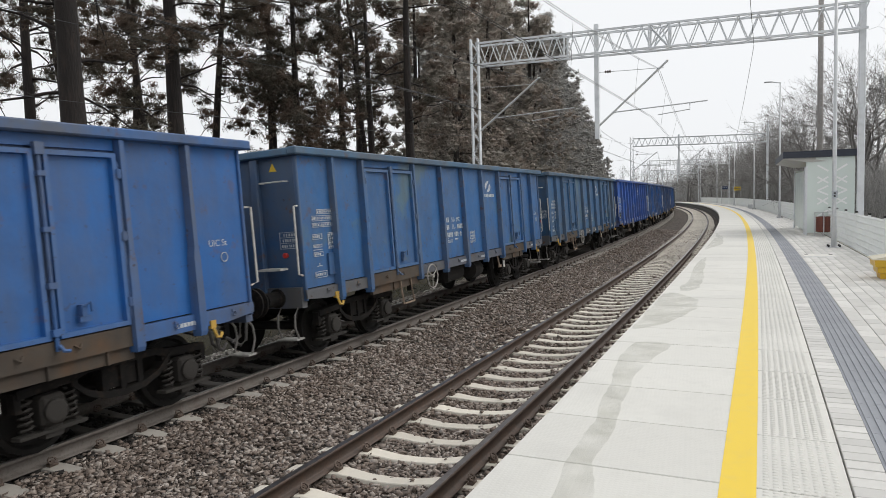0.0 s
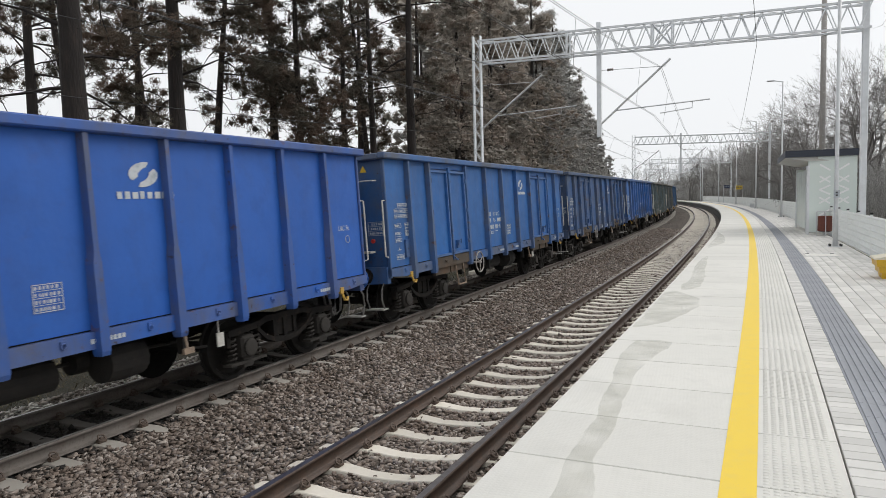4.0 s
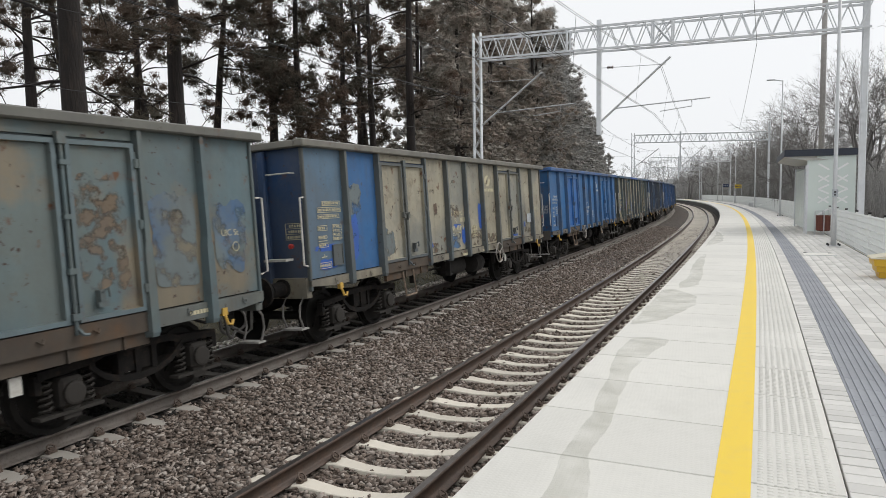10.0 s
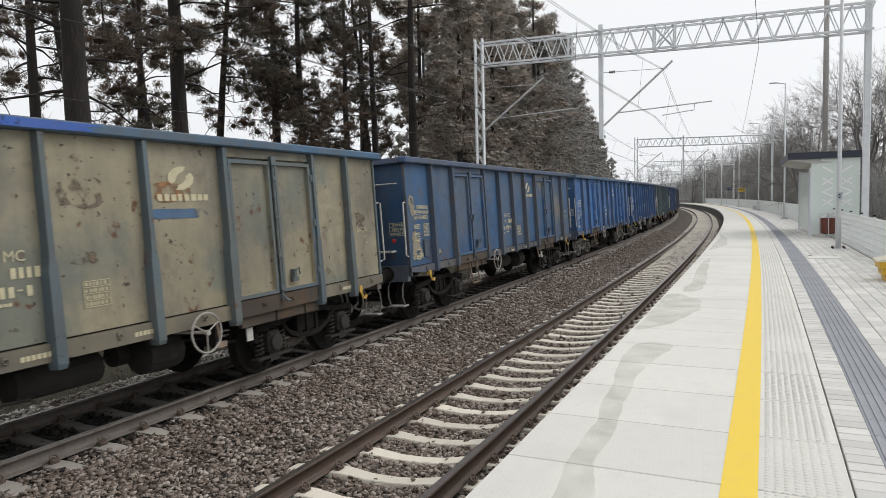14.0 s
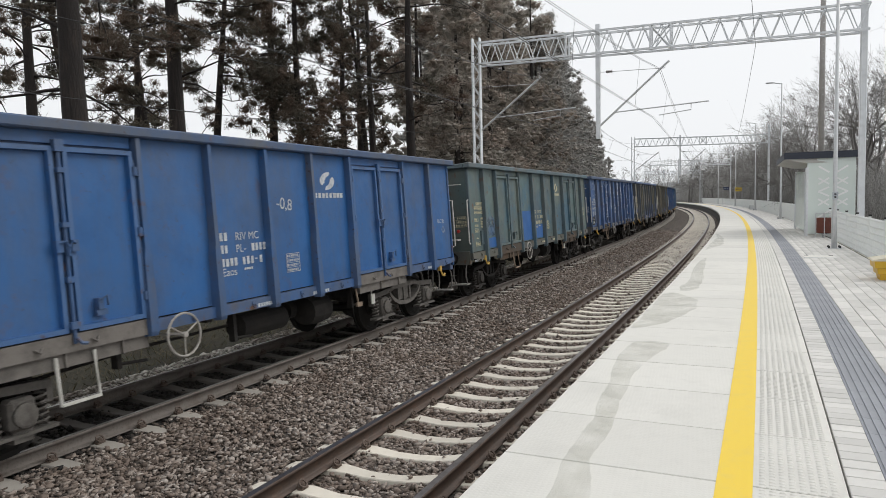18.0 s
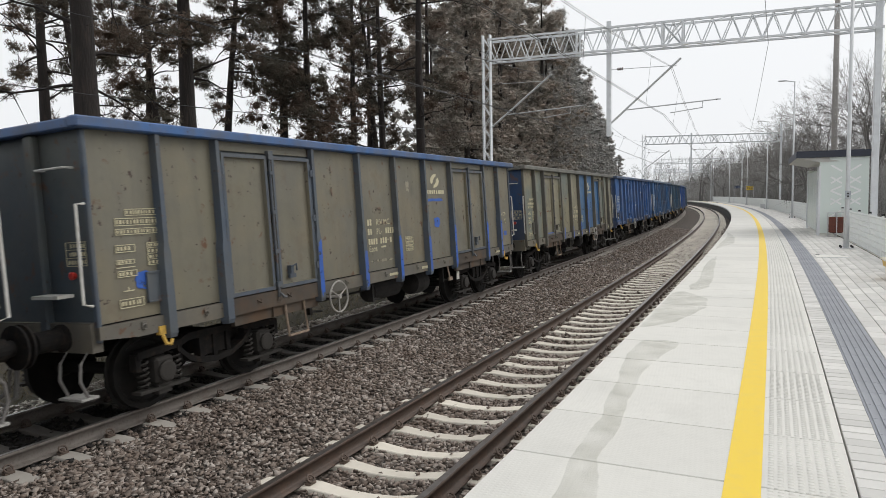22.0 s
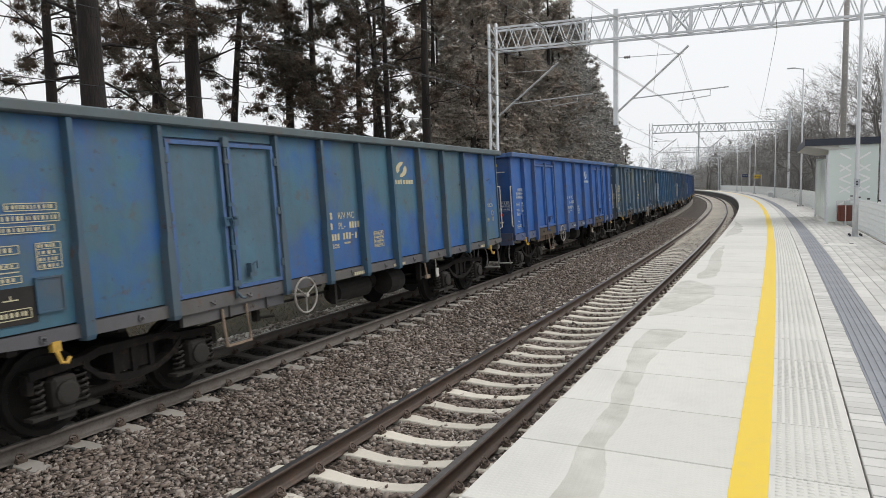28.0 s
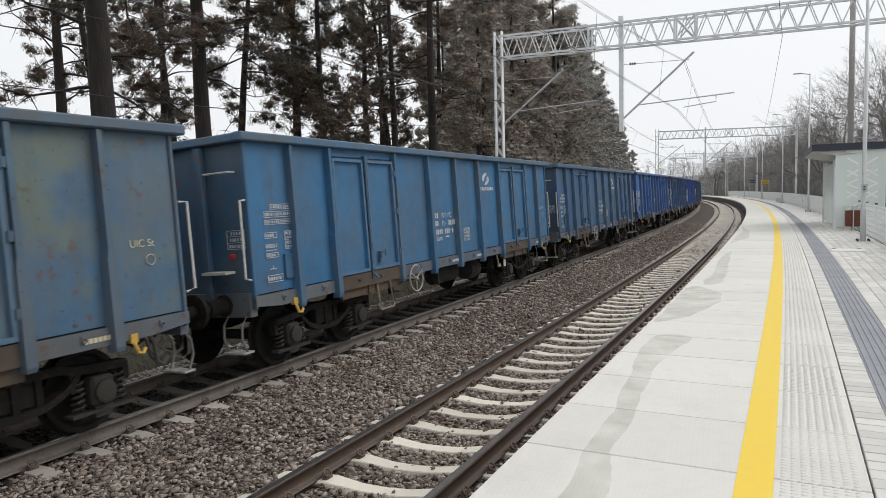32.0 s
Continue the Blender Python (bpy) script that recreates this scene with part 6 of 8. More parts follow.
def overhead():
    sup = [-24.0, 28.0, 80.0, 132.0, 184.0, 236.0]
    held = {-24.0: (-1.4, -1.0), 28.0: (0.13, -0.1), 80.0: (0.1, -0.5)}      # where messenger and contact wires are held
    for n0, label in ((0.0, "near track"), (-TRACK_GAP - 0.05, "far track")):
        for a, b in zip(sup, sup[1:]):
            (m_a, c_a), (m_b, c_b) = held.get(a, (0.1, 0.0)), held.get(b, (0.1, 0.0))
            for twin in (-0.03, 0.03):
                pts = []
                for i in range(15):
                    u = i / 14
                    pts.append((*chord(a, n0 + m_a + twin, b, n0 + m_b + twin, u), 7.15 - 1.0 * 4 * u * (1 - u)))
                wire("messenger_wire", pts, 0.006, "dark messenger wire above the %s" % label)
            for twin in (-0.03, 0.03):
                bm = bmesh.new()
                pts = []
                for i in range(15):
                    u = i / 14
                    pts.append((*chord(a, n0 + c_a + twin, b, n0 + c_b + twin, u), 5.42))
                    if 0 < i < 14 and i % 2 and twin > 0:
                        tube(bm, [pts[-1], (*chord(a, n0 + m_a, b, n0 + m_b, u), 7.15 - 1.0 * 4 * u * (1 - u))], 0.004, 3)
                w = wire("contact_wire", pts, 0.007, "contact wire above the %s" % label)
                if twin > 0:
                    tagged(part("droppers", bm, M_wire, w), kind="stuff")
    for n0, z0, sag in ((-6.9, 8.3, 0.9), (-7.2, 6.6, 0.9), (-7.4, 5.2, 0.8), (3.3, 7.62, 0.5)):
        pts = []
        for a, b in zip(sup, sup[1:]):
            for i in range(12):
                u = i / 12
                x, y = chord(a, n0, b, n0, u)
                pts.append((float(x), float(y), z0 - sag * 4 * u * (1 - u)))
        wire("feeder_wire", pts, 0.007, "dark feeder wire along the lineside masts")


overhead()


# ---------------------------------------------------------------- platform furniture
def lamp_post(s, n=5.70):
    root = empty("platform_lamp", at(s, n, PLAT_Z))
    tagged(root, "tall galvanised platform lamp post with flat head", "lamp post", "platform lamps")
    bm = bmesh.new()
    tube(bm, [(0, 0, 0), (0, 0, 1.2), (0, 0, 9.65)], 0.088, 12, 0.045)
    part("pole", bm, M_galv, root, smooth=True)
    bm = bmesh.new()
    box(bm, -0.2, 0.2, -0.2, 0.2, 0.0, 0.02)
    part("base_plate", bm, M_galv, root)
    for x in (-0.16, 0.16):
        for y in (-0.16, 0.16):
            bm = bmesh.new()
            lathe(bm, [(0.03, 0.02), (0.03, 0.08), (0.012, 0.09)], "z", 8, (x, y, 0))
            part("bolt", bm, M_black, root)
    bm = bmesh.new()
    tube(bm, [(0, 0, 9.6), (0, 0.55, 9.72)], 0.035, 8)
    part("arm", bm, M_galv, root)
    bm = bmesh.new()
    box(bm, -0.13, 0.13, 0.5, 1.05, 9.69, 9.76)
    bevel(bm, 0.02)
    part("lamp_head", bm, M_galv, root)
    return root


for i in range(6):
    lp = lamp_post(27.27 + 29.3 * i)
    if i == 0:
        bm = bmesh.new()
        box(bm, -0.105, -0.085, -0.085, 0.085, 1.60, 1.85)
        sg = part("number_plate", bm, M_white, lp, "small white sign plate")
        bm = bmesh.new()
        for z in (1.65, 1.74):
            box(bm, -0.109, -0.106, -0.03, 0.03, z, z + 0.055)
        tagged(part("sign_lettering", bm, M_black, sg), kind="stuff")
        bm = bmesh.new()
        box(bm, -0.11, -0.08, -0.05, 0.05, 1.03, 1.15)
        part("inspection_cover", bm, M_galv, lp)

M_fence = simple("galvanised_wire", (0.84, 0.86, 0.84), 0.6, 0.0, 0.1, 4, dark=(0.3, 0.3, 0.3))


def fence_unit():
    root = empty("platform_fence")
    L = 2.5
    bm = bmesh.new()
    box(bm, -0.03, 0.03, -0.03, 0.03, -0.3, 1.24)
    part("post", bm, M_fence, root)
    bm = bmesh.new()
    box(bm, -0.04, 0.04, -0.04, 0.04, 1.24, 1.29)
    part("post_cap", bm, M_black, root, "black plastic cap")
    bm = bmesh.new()
    for i in range(50):
        x = 0.05 + i * (L - 0.1) / 49
        box(bm, x - 0.006, x + 0.006, -0.006, 0.006, 0.06, 1.2)
    for i in range(7):
        z = 0.1 + i * 0.175
        box(bm, 0.03, L - 0.03, -0.016, -0.007, z - 0.012, z + 0.012)
        box(bm, 0.03, L - 0.03, 0.007, 0.016, z - 0.012, z + 0.012)
    part("wire_panel", bm, M_fence, root, "pale welded wire panel")
    bm = bmesh.new()
    box(bm, 0.04, L - 0.04, -0.03, 0.03, -0.3, 0.05)
    part("base_board", bm, M_sleeper, root, "concrete base board")
    return root


fu = fence_unit()
tagged(fu, "pale galvanised wire mesh fence behind the platform", "fence", "fence sections")
for i in range(70):
    m_ = at(4.0 + 2.5 * i, 6.24, PLAT_Z - 0.1)
    if i:
        copy_thing(fu, m_)
    else:
        fu.matrix_basis = m_


# ---------------------------------------------------------------- waiting shelter, bin, grit box, signs
M_panel = simple("pale_green_panel", (0.70, 0.77, 0.73), 0.35, 0, 0.15, 2, dark=(0.62, 0.68, 0.64))
M_fascia = simple("dark_blue_fascia", (0.030, 0.036, 0.055), 0.45, 0, 0.2, 3)
M_soffit = simple("grey_soffit", (0.50, 0.49, 0.46), 0.7, 0, 0.3, 2, dark=(0.3, 0.28, 0.25))
k = Mat("frosted_glass", 0.25, 0.0)
k.base((0.90, 0.93, 0.91)).over((0.80, 0.84, 0.81), k.mask(2.5, 0.4, 0.7), 0.6)
glow_ = k.n("BsdfTranslucent")
k.link(k.last, glow_.inputs[0])
both = k.n("MixShader")
both.inputs[0].default_value = 0.55
k.link(k.b.outputs[0], both.inputs[1])
k.link(glow_.outputs[0], both.inputs[2])
k.link(both.outputs[0], k.t.nodes["Material Output"].inputs[0])
M_frost = k.done()
k = Mat("clear_glass", 0.05)
k.base((0.85, 0.9, 0.87))
thin = k.n("BsdfTransparent")
both = k.n("MixShader")
both.inputs[0].default_value = 0.12
k.link(thin.outputs[0], both.inputs[1])
k.link(k.b.outputs[0], both.inputs[2])
k.link(both.outputs[0], k.t.nodes["Material Output"].inputs[0])
M_clear = k.done()
M_chevron = simple("white_film", (0.92, 0.93, 0.92), 0.5, 0, 0.05)
M_binwood = simple("red_brown_wood_slat", (0.155, 0.045, 0.028), 0.6, 0, 0.4, 8)
M_grit = simple("yellow_grit_box_plastic", (0.72, 0.44, 0.03), 0.45, 0, 0.25, 4, dark=(0.3, 0.2, 0.05))
M_gritlid = simple("cream_grit_lid_plastic", (0.62, 0.57, 0.44), 0.5, 0, 0.2, 4, dark=(0.3, 0.28, 0.2))


def shelter():
    """x ahead along the platform, y away from the fence side."""
    root = empty("waiting_shelter", at(34.3, 5.4, PLAT_Z))
    tagged(root, "pale green waiting shelter with dark blue roof edge", "shelter")
    D_, L_ = 1.78, 6.9
    bm = bmesh.new()
    box(bm, 0, 0.06, -D_, 0, 0.10, 3.26)
    wall = part("side_wall", bm, M_panel, root)
    mid = -0.96
    for z, d_ in ((2.67, -1), (2.31, 0), (1.87, 2), (1.43, 0), (1.05, 1)):
        for sgn in (-1, 1):
            x0, x1 = mid + sgn * 0.14, mid + sgn * 0.54
            segs = {-1: [(x1, z + 0.26, x0, z)], 1: [(x0, z, x1, z - 0.26)], 0: [(x0, z - 0.13, x1, z + 0.13), (x0, z + 0.13, x1, z - 0.13)], 2: [(x0, z + 0.12, x1, z), (x1, z, x0, z - 0.12)]}[d_]
            if d_ == 2:
                segs = [(x0, z + 0.19, x1, z), (x1, z, x0, z - 0.19)]
            for a in segs:
                q = Vector((0, a[0], a[1]))
                r = Vector((0, a[2], a[3]))
                u = (r - q).normalized()
                w = Vector((0, -u.z, u.y)) * 0.034
                bm = bmesh.new()
                bm.faces.new([bm.verts.new(Vector((-0.004, 0, 0)) + p_) for p_ in (q + w, r + w, r - w, q - w)])
                part("glass_marking", bm, M_chevron, wall, "white chevron marking")
    bm = bmesh.new()
    box(bm, L_ - 0.06, L_, -D_, 0, 0.10, 2.90)
    part("side_wall", bm, M_panel, root)
    bm = bmesh.new()
    box(bm, 0, L_, -D_ - 0.02, -D_, 0.10, 2.90)
    part("back_wall", bm, M_clear, root, "clear glass back pane").visible_shadow = False
    for i in range(5):
        bm = bmesh.new()
        box(bm, 0.85 + i * 1.19, 0.85 + i * 1.19 + 1.13, -0.03, -0.01, 0.15, 2.75)
        part("front_pane", bm, M_frost, root, "frosted front pane")
    for x in (0.03, 0.80, L_ - 0.03):
        bm = bmesh.new()
        box(bm, x - 0.035, x + 0.035, -0.05, 0.03, 0.0, 2.90)
        part("post", bm, M_galv_light, root)
    bm = bmesh.new()
    v0 = box(bm, -0.10, L_ + 0.3, -D_ - 0.1, 0.88, 3.265, 3.54)
    part("roof", bm, M_fascia, root, "dark blue roof edge")
    bm = bmesh.new()
    v = [bm.verts.new(q) for q in ((-0.06, 0.86, 3.26), (L_ + 0.26, 0.86, 3.26), (L_ + 0.26, 0.03, 3.08), (-0.06, 0.03, 3.08), (0.07, -D_, 3.08), (L_ - 0.07, -D_, 3.08), (0.07, -D_, 3.26), (L_ - 0.07, -D_, 3.26))]
    for f in ((0, 1, 2, 3), (3, 2, 5, 4), (4, 5, 7, 6), (0, 3, 4, 6), (1, 7, 5, 2), (0, 6, 7, 1)):
        bm.faces.new([v[i] for i in f])
    part("soffit", bm, M_soffit, root, "pale sloping roof underside")
    bm = bmesh.new()
    box(bm, 0.8, 6.2, -1.65, -1.25, 0.42, 0.46)
    for x in (1.2, 3.5, 5.8):
        box(bm, x - 0.03, x + 0.03, -1.5, -1.4, 0.0, 0.42)
    part("bench", bm, M_binwood, root)


shelter()


def waste_bin():
    root = empty("waste_bin", at(33.6, 5.98, PLAT_Z))
    tagged(root, "red-brown slatted waste bin with grey frame", "bin")
    bm = bmesh.new()
    for x in (-0.26, 0.26):
        tube(bm, [(x, 0.0, 0.0), (x, 0.0, 0.98)], 0.02, 6)
    tube(bm, [(-0.26, 0, 0.98), (0.26, 0, 0.98)], 0.015, 6)
    tube(bm, [(0, -0.3, 0.98), (0, 0.3, 0.98)], 0.015, 6)
    for y in (-0.3, 0.3):
        tube(bm, [(0, y, 0), (0, y, 0.98)], 0.02, 6)
    part("frame", bm, M_galv, root)
    for i in range(14):
        a = i * 2 * math.pi / 14
        bm = bmesh.new()
        box(bm, -0.012, 0.012, -0.055, 0.055, 0.18, 0.80)
        part("slat", bm, M_binwood, root, m=pose(0.25 * math.cos(a), 0.25 * math.sin(a), 0, 0, 0, math.degrees(a)))
    bm = bmesh.new()
    lathe(bm, [(0.22, 0.16), (0.225, 0.78), (0.2, 0.78), (0.2, 0.2)], "z", 14)
    part("liner", bm, M_black, root)


waste_bin()


def grit_box():
    root = empty("grit_box", at(18.35, 5.94, PLAT_Z))
    tagged(root, "yellow plastic grit box with cream lid", "grit box")
    bm = bmesh.new()
    prof = [(0.28, 0.0), (0.30, 0.12), (0.34, 0.13), (0.35, 0.25), (0.39, 0.26), (0.41, 0.40)]
    rings = []
    for w, z in prof:
        rings.append([bm.verts.new(q) for q in ((-w * 0.85, -w * 1.5, z), (w * 0.85, -w * 1.5, z), (w * 0.85, w, z), (-w * 0.85, w, z))])
    for a, b in zip(rings, rings[1:]):
        for j in range(4):
            bm.faces.new((a[j], a[(j + 1) % 4], b[(j + 1) % 4], b[j]))
    bm.faces.new(rings[0][::-1])
    bm.faces.new(rings[-1])
    part("body", bm, M_grit, root)
    bm = bmesh.new()
    v = [bm.verts.new(q) for q in ((-0.38, 0.45, 0.405), (0.38, 0.45, 0.405), (0.38, -0.66, 0.405), (-0.38, -0.66, 0.405), (-0.36, 0.43, 0.43), (0.36, 0.43, 0.43), (0.36, -0.64, 0.62), (-0.36, -0.64, 0.62))]
    for f in ((0, 1, 2, 3), (4, 7, 6, 5), (0, 4, 5, 1), (1, 5, 6, 2), (2, 6, 7, 3), (3, 7, 4, 0)):
        bm.faces.new([v[i] for i in f])
    part("lid", bm, M_gritlid, root)


grit_box()


def access_cover():
    root = empty("access_cover", at(23.9, 5.0, PLAT_Z + 0.001))
    tagged(root, "square steel access cover set in the paving", "cover")
    bm = bmesh.new()
    box(bm, -0.45, 0.45, -0.40, 0.40, 0.0, 0.006)
    part("plate", bm, M_slab, root)
    for x in (-0.45, 0.45):
        bm = bmesh.new()
        box(bm, x - 0.02, x + 0.02, -0.42, 0.42, 0.0, 0.009)
        part("frame_bar", bm, M_galv, root)
    for y in (-0.32, 0.32):
        bm = bmesh.new()
        box(bm, 0.30, 0.44, y - 0.05, y + 0.05, 0.0, 0.012)
        part("lifting_slot", bm, M_black, root)


access_cover()


def far_sign(s, n, z0, w, h, mat, label, double=False):
    root = empty("platform_sign", at(s, n, PLAT_Z))
    tagged(root, label, "sign")
    for y in (-w / 2, w / 2):
        bm = bmesh.new()
        tube(bm, [(0, y, 0), (0, y, z0 + h)], 0.04, 8)
        part("post", bm, M_galv, root)
    bm = bmesh.new()
    box(bm, -0.03, 0.03, -w / 2, w / 2, z0, z0 + h)
    b = part("board", bm, mat, root)
    bm = bmesh.new()
    for q in (-0.25, 0.05, 0.3):
        box(bm, -0.036, -0.031, q * w - 0.08 * w, q * w + 0.08 * w, z0 + h * 0.35, z0 + h * 0.6)
    tagged(part("sign_lettering", bm, M_black if mat is M_warn else M_white, b), kind="stuff")


far_sign(114.0, 6.0, 2.27, 1.0, 0.58, M_warn, "yellow platform sign on two posts")
far_sign(134.0, 6.0, 2.65, 1.05, 0.5, simple("navy_sign", (0.03, 0.05, 0.12), 0.5), "dark blue station sign on two posts")


def bench(s):
    root = empty("platform_bench", at(s, 5.7, PLAT_Z))
    tagged(root, "small grey platform bench", "bench")
    for z, y0, y1 in ((0.43, -0.2, 0.2), (0.7, -0.24, -0.2), (0.85, -0.26, -0.22)):
        bm = bmesh.new()
        box(bm, -0.8, 0.8, y0, y1, z, z + 0.05)
        part("slat", bm, M_galv, root)
    for x in (-0.7, 0.7):
        bm = bmesh.new()
        box(bm, x - 0.03, x + 0.03, -0.22, 0.2, 0.0, 0.43)
        part("leg", bm, M_galv, root)


bench(91.0)


# ---------------------------------------------------------------- trees
def segments_mesh(name, groups, mat):
    """Tapered round pieces: groups of (rows of x0 y0 z0 x1 y1 z1 r0 r1, sides)."""
    VV, FF, base = [], [], 0
    for segs, sides in groups:
        A = np.array(segs, float)
        p0, p1, r0, r1 = A[:, 0:3], A[:, 3:6], A[:, 6], A[:, 7]
        d_ = p1 - p0
        d_ /= np.maximum(np.linalg.norm(d_, axis=1), 1e-6)[:, None]
        ref = np.where(abs(d_[:, 2:3]) < 0.9, [[0, 0, 1.0]], [[1.0, 0, 0]])
        u = np.cross(d_, ref)
        u /= np.linalg.norm(u, axis=1)[:, None]
        w = np.cross(d_, u)
        a = np.arange(sides) * 2 * np.pi / sides
        off = u[:, None] * np.cos(a)[None, :, None] + w[:, None] * np.sin(a)[None, :, None]
        V = np.concatenate([p0[:, None] + off * r0[:, None, None], p1[:, None] + off * r1[:, None, None]], 1)
        i = np.arange(sides)
        F = np.stack([i, i + sides, (i + 1) % sides + sides, (i + 1) % sides], 1)
        FF.append((F[None] + (np.arange(len(A)) * 2 * sides)[:, None, None]).reshape(-1, 4) + base)
        VV.append(V.reshape(-1, 3))
        base += len(A) * 2 * sides
    return raw_mesh(name, np.concatenate(VV), np.concatenate(FF), mat, True)


k = Mat("pine_bark", 0.95)
k.base((0.022, 0.0175, 0.0155)).over((0.042, 0.031, 0.025), k.mask(5, 0.45, 0.65, stretch=(1, 1, 0.25)), 0.7).over((0.02, 0.016, 0.015), k.mask(14, 0.45, 0.6, stretch=(1, 1, 0.2)), 0.8)
k.bump(k.noise(16, stretch=(1, 1, 0.22)), 1.0, 0.04)
M_bark = k.done()
NEEDLES = {}
# needles of the wood's edge have haze put into their colour, the grey most
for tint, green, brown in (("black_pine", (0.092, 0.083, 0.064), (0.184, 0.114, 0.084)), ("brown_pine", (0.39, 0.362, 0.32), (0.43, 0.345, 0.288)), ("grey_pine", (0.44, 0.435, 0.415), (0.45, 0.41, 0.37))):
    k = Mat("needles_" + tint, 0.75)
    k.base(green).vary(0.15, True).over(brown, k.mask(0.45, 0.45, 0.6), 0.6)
    thru = k.n("BsdfTranslucent")
    k.link(k.last, thru.inputs[0])
    both = k.n("MixShader")
    both.inputs[0].default_value = 0.5
    k.link(k.b.outputs[0], both.inputs[1])
    k.link(thru.outputs[0], both.inputs[2])
    k.link(both.outputs[0], k.t.nodes["Material Output"].inputs[0])
    NEEDLES[tint] = k.done()
k = Mat("bare_bark", 0.95)
k.base((0.20, 0.19, 0.18)).over((0.28, 0.265, 0.25), k.mask(5, 0.45, 0.65), 0.5)
M_bare = k.done()
# thicket twigs, their base colour paled to stand in for mist
k = Mat("undergrowth_twigs", 0.95)
k.base((0.36, 0.35, 0.335)).vary(0.35, True)
M_scrub = k.done()


def unit(v):
    return v / np.maximum(np.linalg.norm(v, axis=-1, keepdims=True), 1e-6)


def sprays(rng, clumps, per, blades, size, wide, flat):
    """Needle sprays: clumps of short brushes, each a fan of thin blades."""
    C = np.array([c for c, r in clumps])
    R = np.array([r for c, r in clumps])
    count = np.maximum(2, (per * (R / 0.45) ** 2).astype(int))
    C, R = np.repeat(C, count, 0), np.repeat(R, count)
    off = unit(rng.normal(0, 1, C.shape)) * (rng.random((len(C), 1)) ** 0.45) * R[:, None] * [1, 1, flat]
    heart = C + off
    aim = unit(off + rng.normal(0, 0.12, off.shape) + [0, 0, 0.10])
    d_ = unit(aim[:, None] * 0.55 + rng.normal(0, 0.62, (len(heart), blades, 3)))
    side = unit(np.cross(d_, rng.normal(0, 1, d_.shape)))
    L = size * rng.uniform(0.6, 1.2, (len(heart), blades, 1))
    W = wide * rng.uniform(0.7, 1.3, (len(heart), blades, 1))
    root_ = heart[:, None] + d_ * L * 0.08
    return np.stack([root_ - side * W, root_ + side * W, root_ + d_ * L], 2).reshape(-1, 3)


def hearts(rng, clumps, fine, share, flat):
    """The packed inner twigs and needles of each clump: small ragged lumps."""
    tri = [[(1, 0, 0), (0, 1, 0), (0, 0, 1)]]
    tri = [[(a * i, b * j, c * l) for a, b, c in f] for f in tri for i in (1, -1) for j in (1, -1) for l in (1, -1)]
    T = np.array(tri, float)
    for q in range(fine):
        a, b, c = T[:, 0], T[:, 1], T[:, 2]
        ab, bc, ca = (a + b) / 2, (b + c) / 2, (c + a) / 2
        T = np.concatenate([np.stack(f, 1) for f in ((a, ab, ca), (ab, b, bc), (ca, bc, c), (ab, bc, ca))])
    V = unit(T).reshape(-1, 3)
    C = np.array([c for c, r in clumps])[:, None]
    R = np.array([r for c, r in clumps])[:, None, None] * share
    wave = rng.normal(0, 4.0, (len(C), 3, 3))
    W = 1 + 0.22 * np.sin(np.einsum("vi,cij->cvj", V, wave)).sum(2, keepdims=True)
    return (C + V[None] * W * R * [1, 1, flat]).reshape(-1, 3)


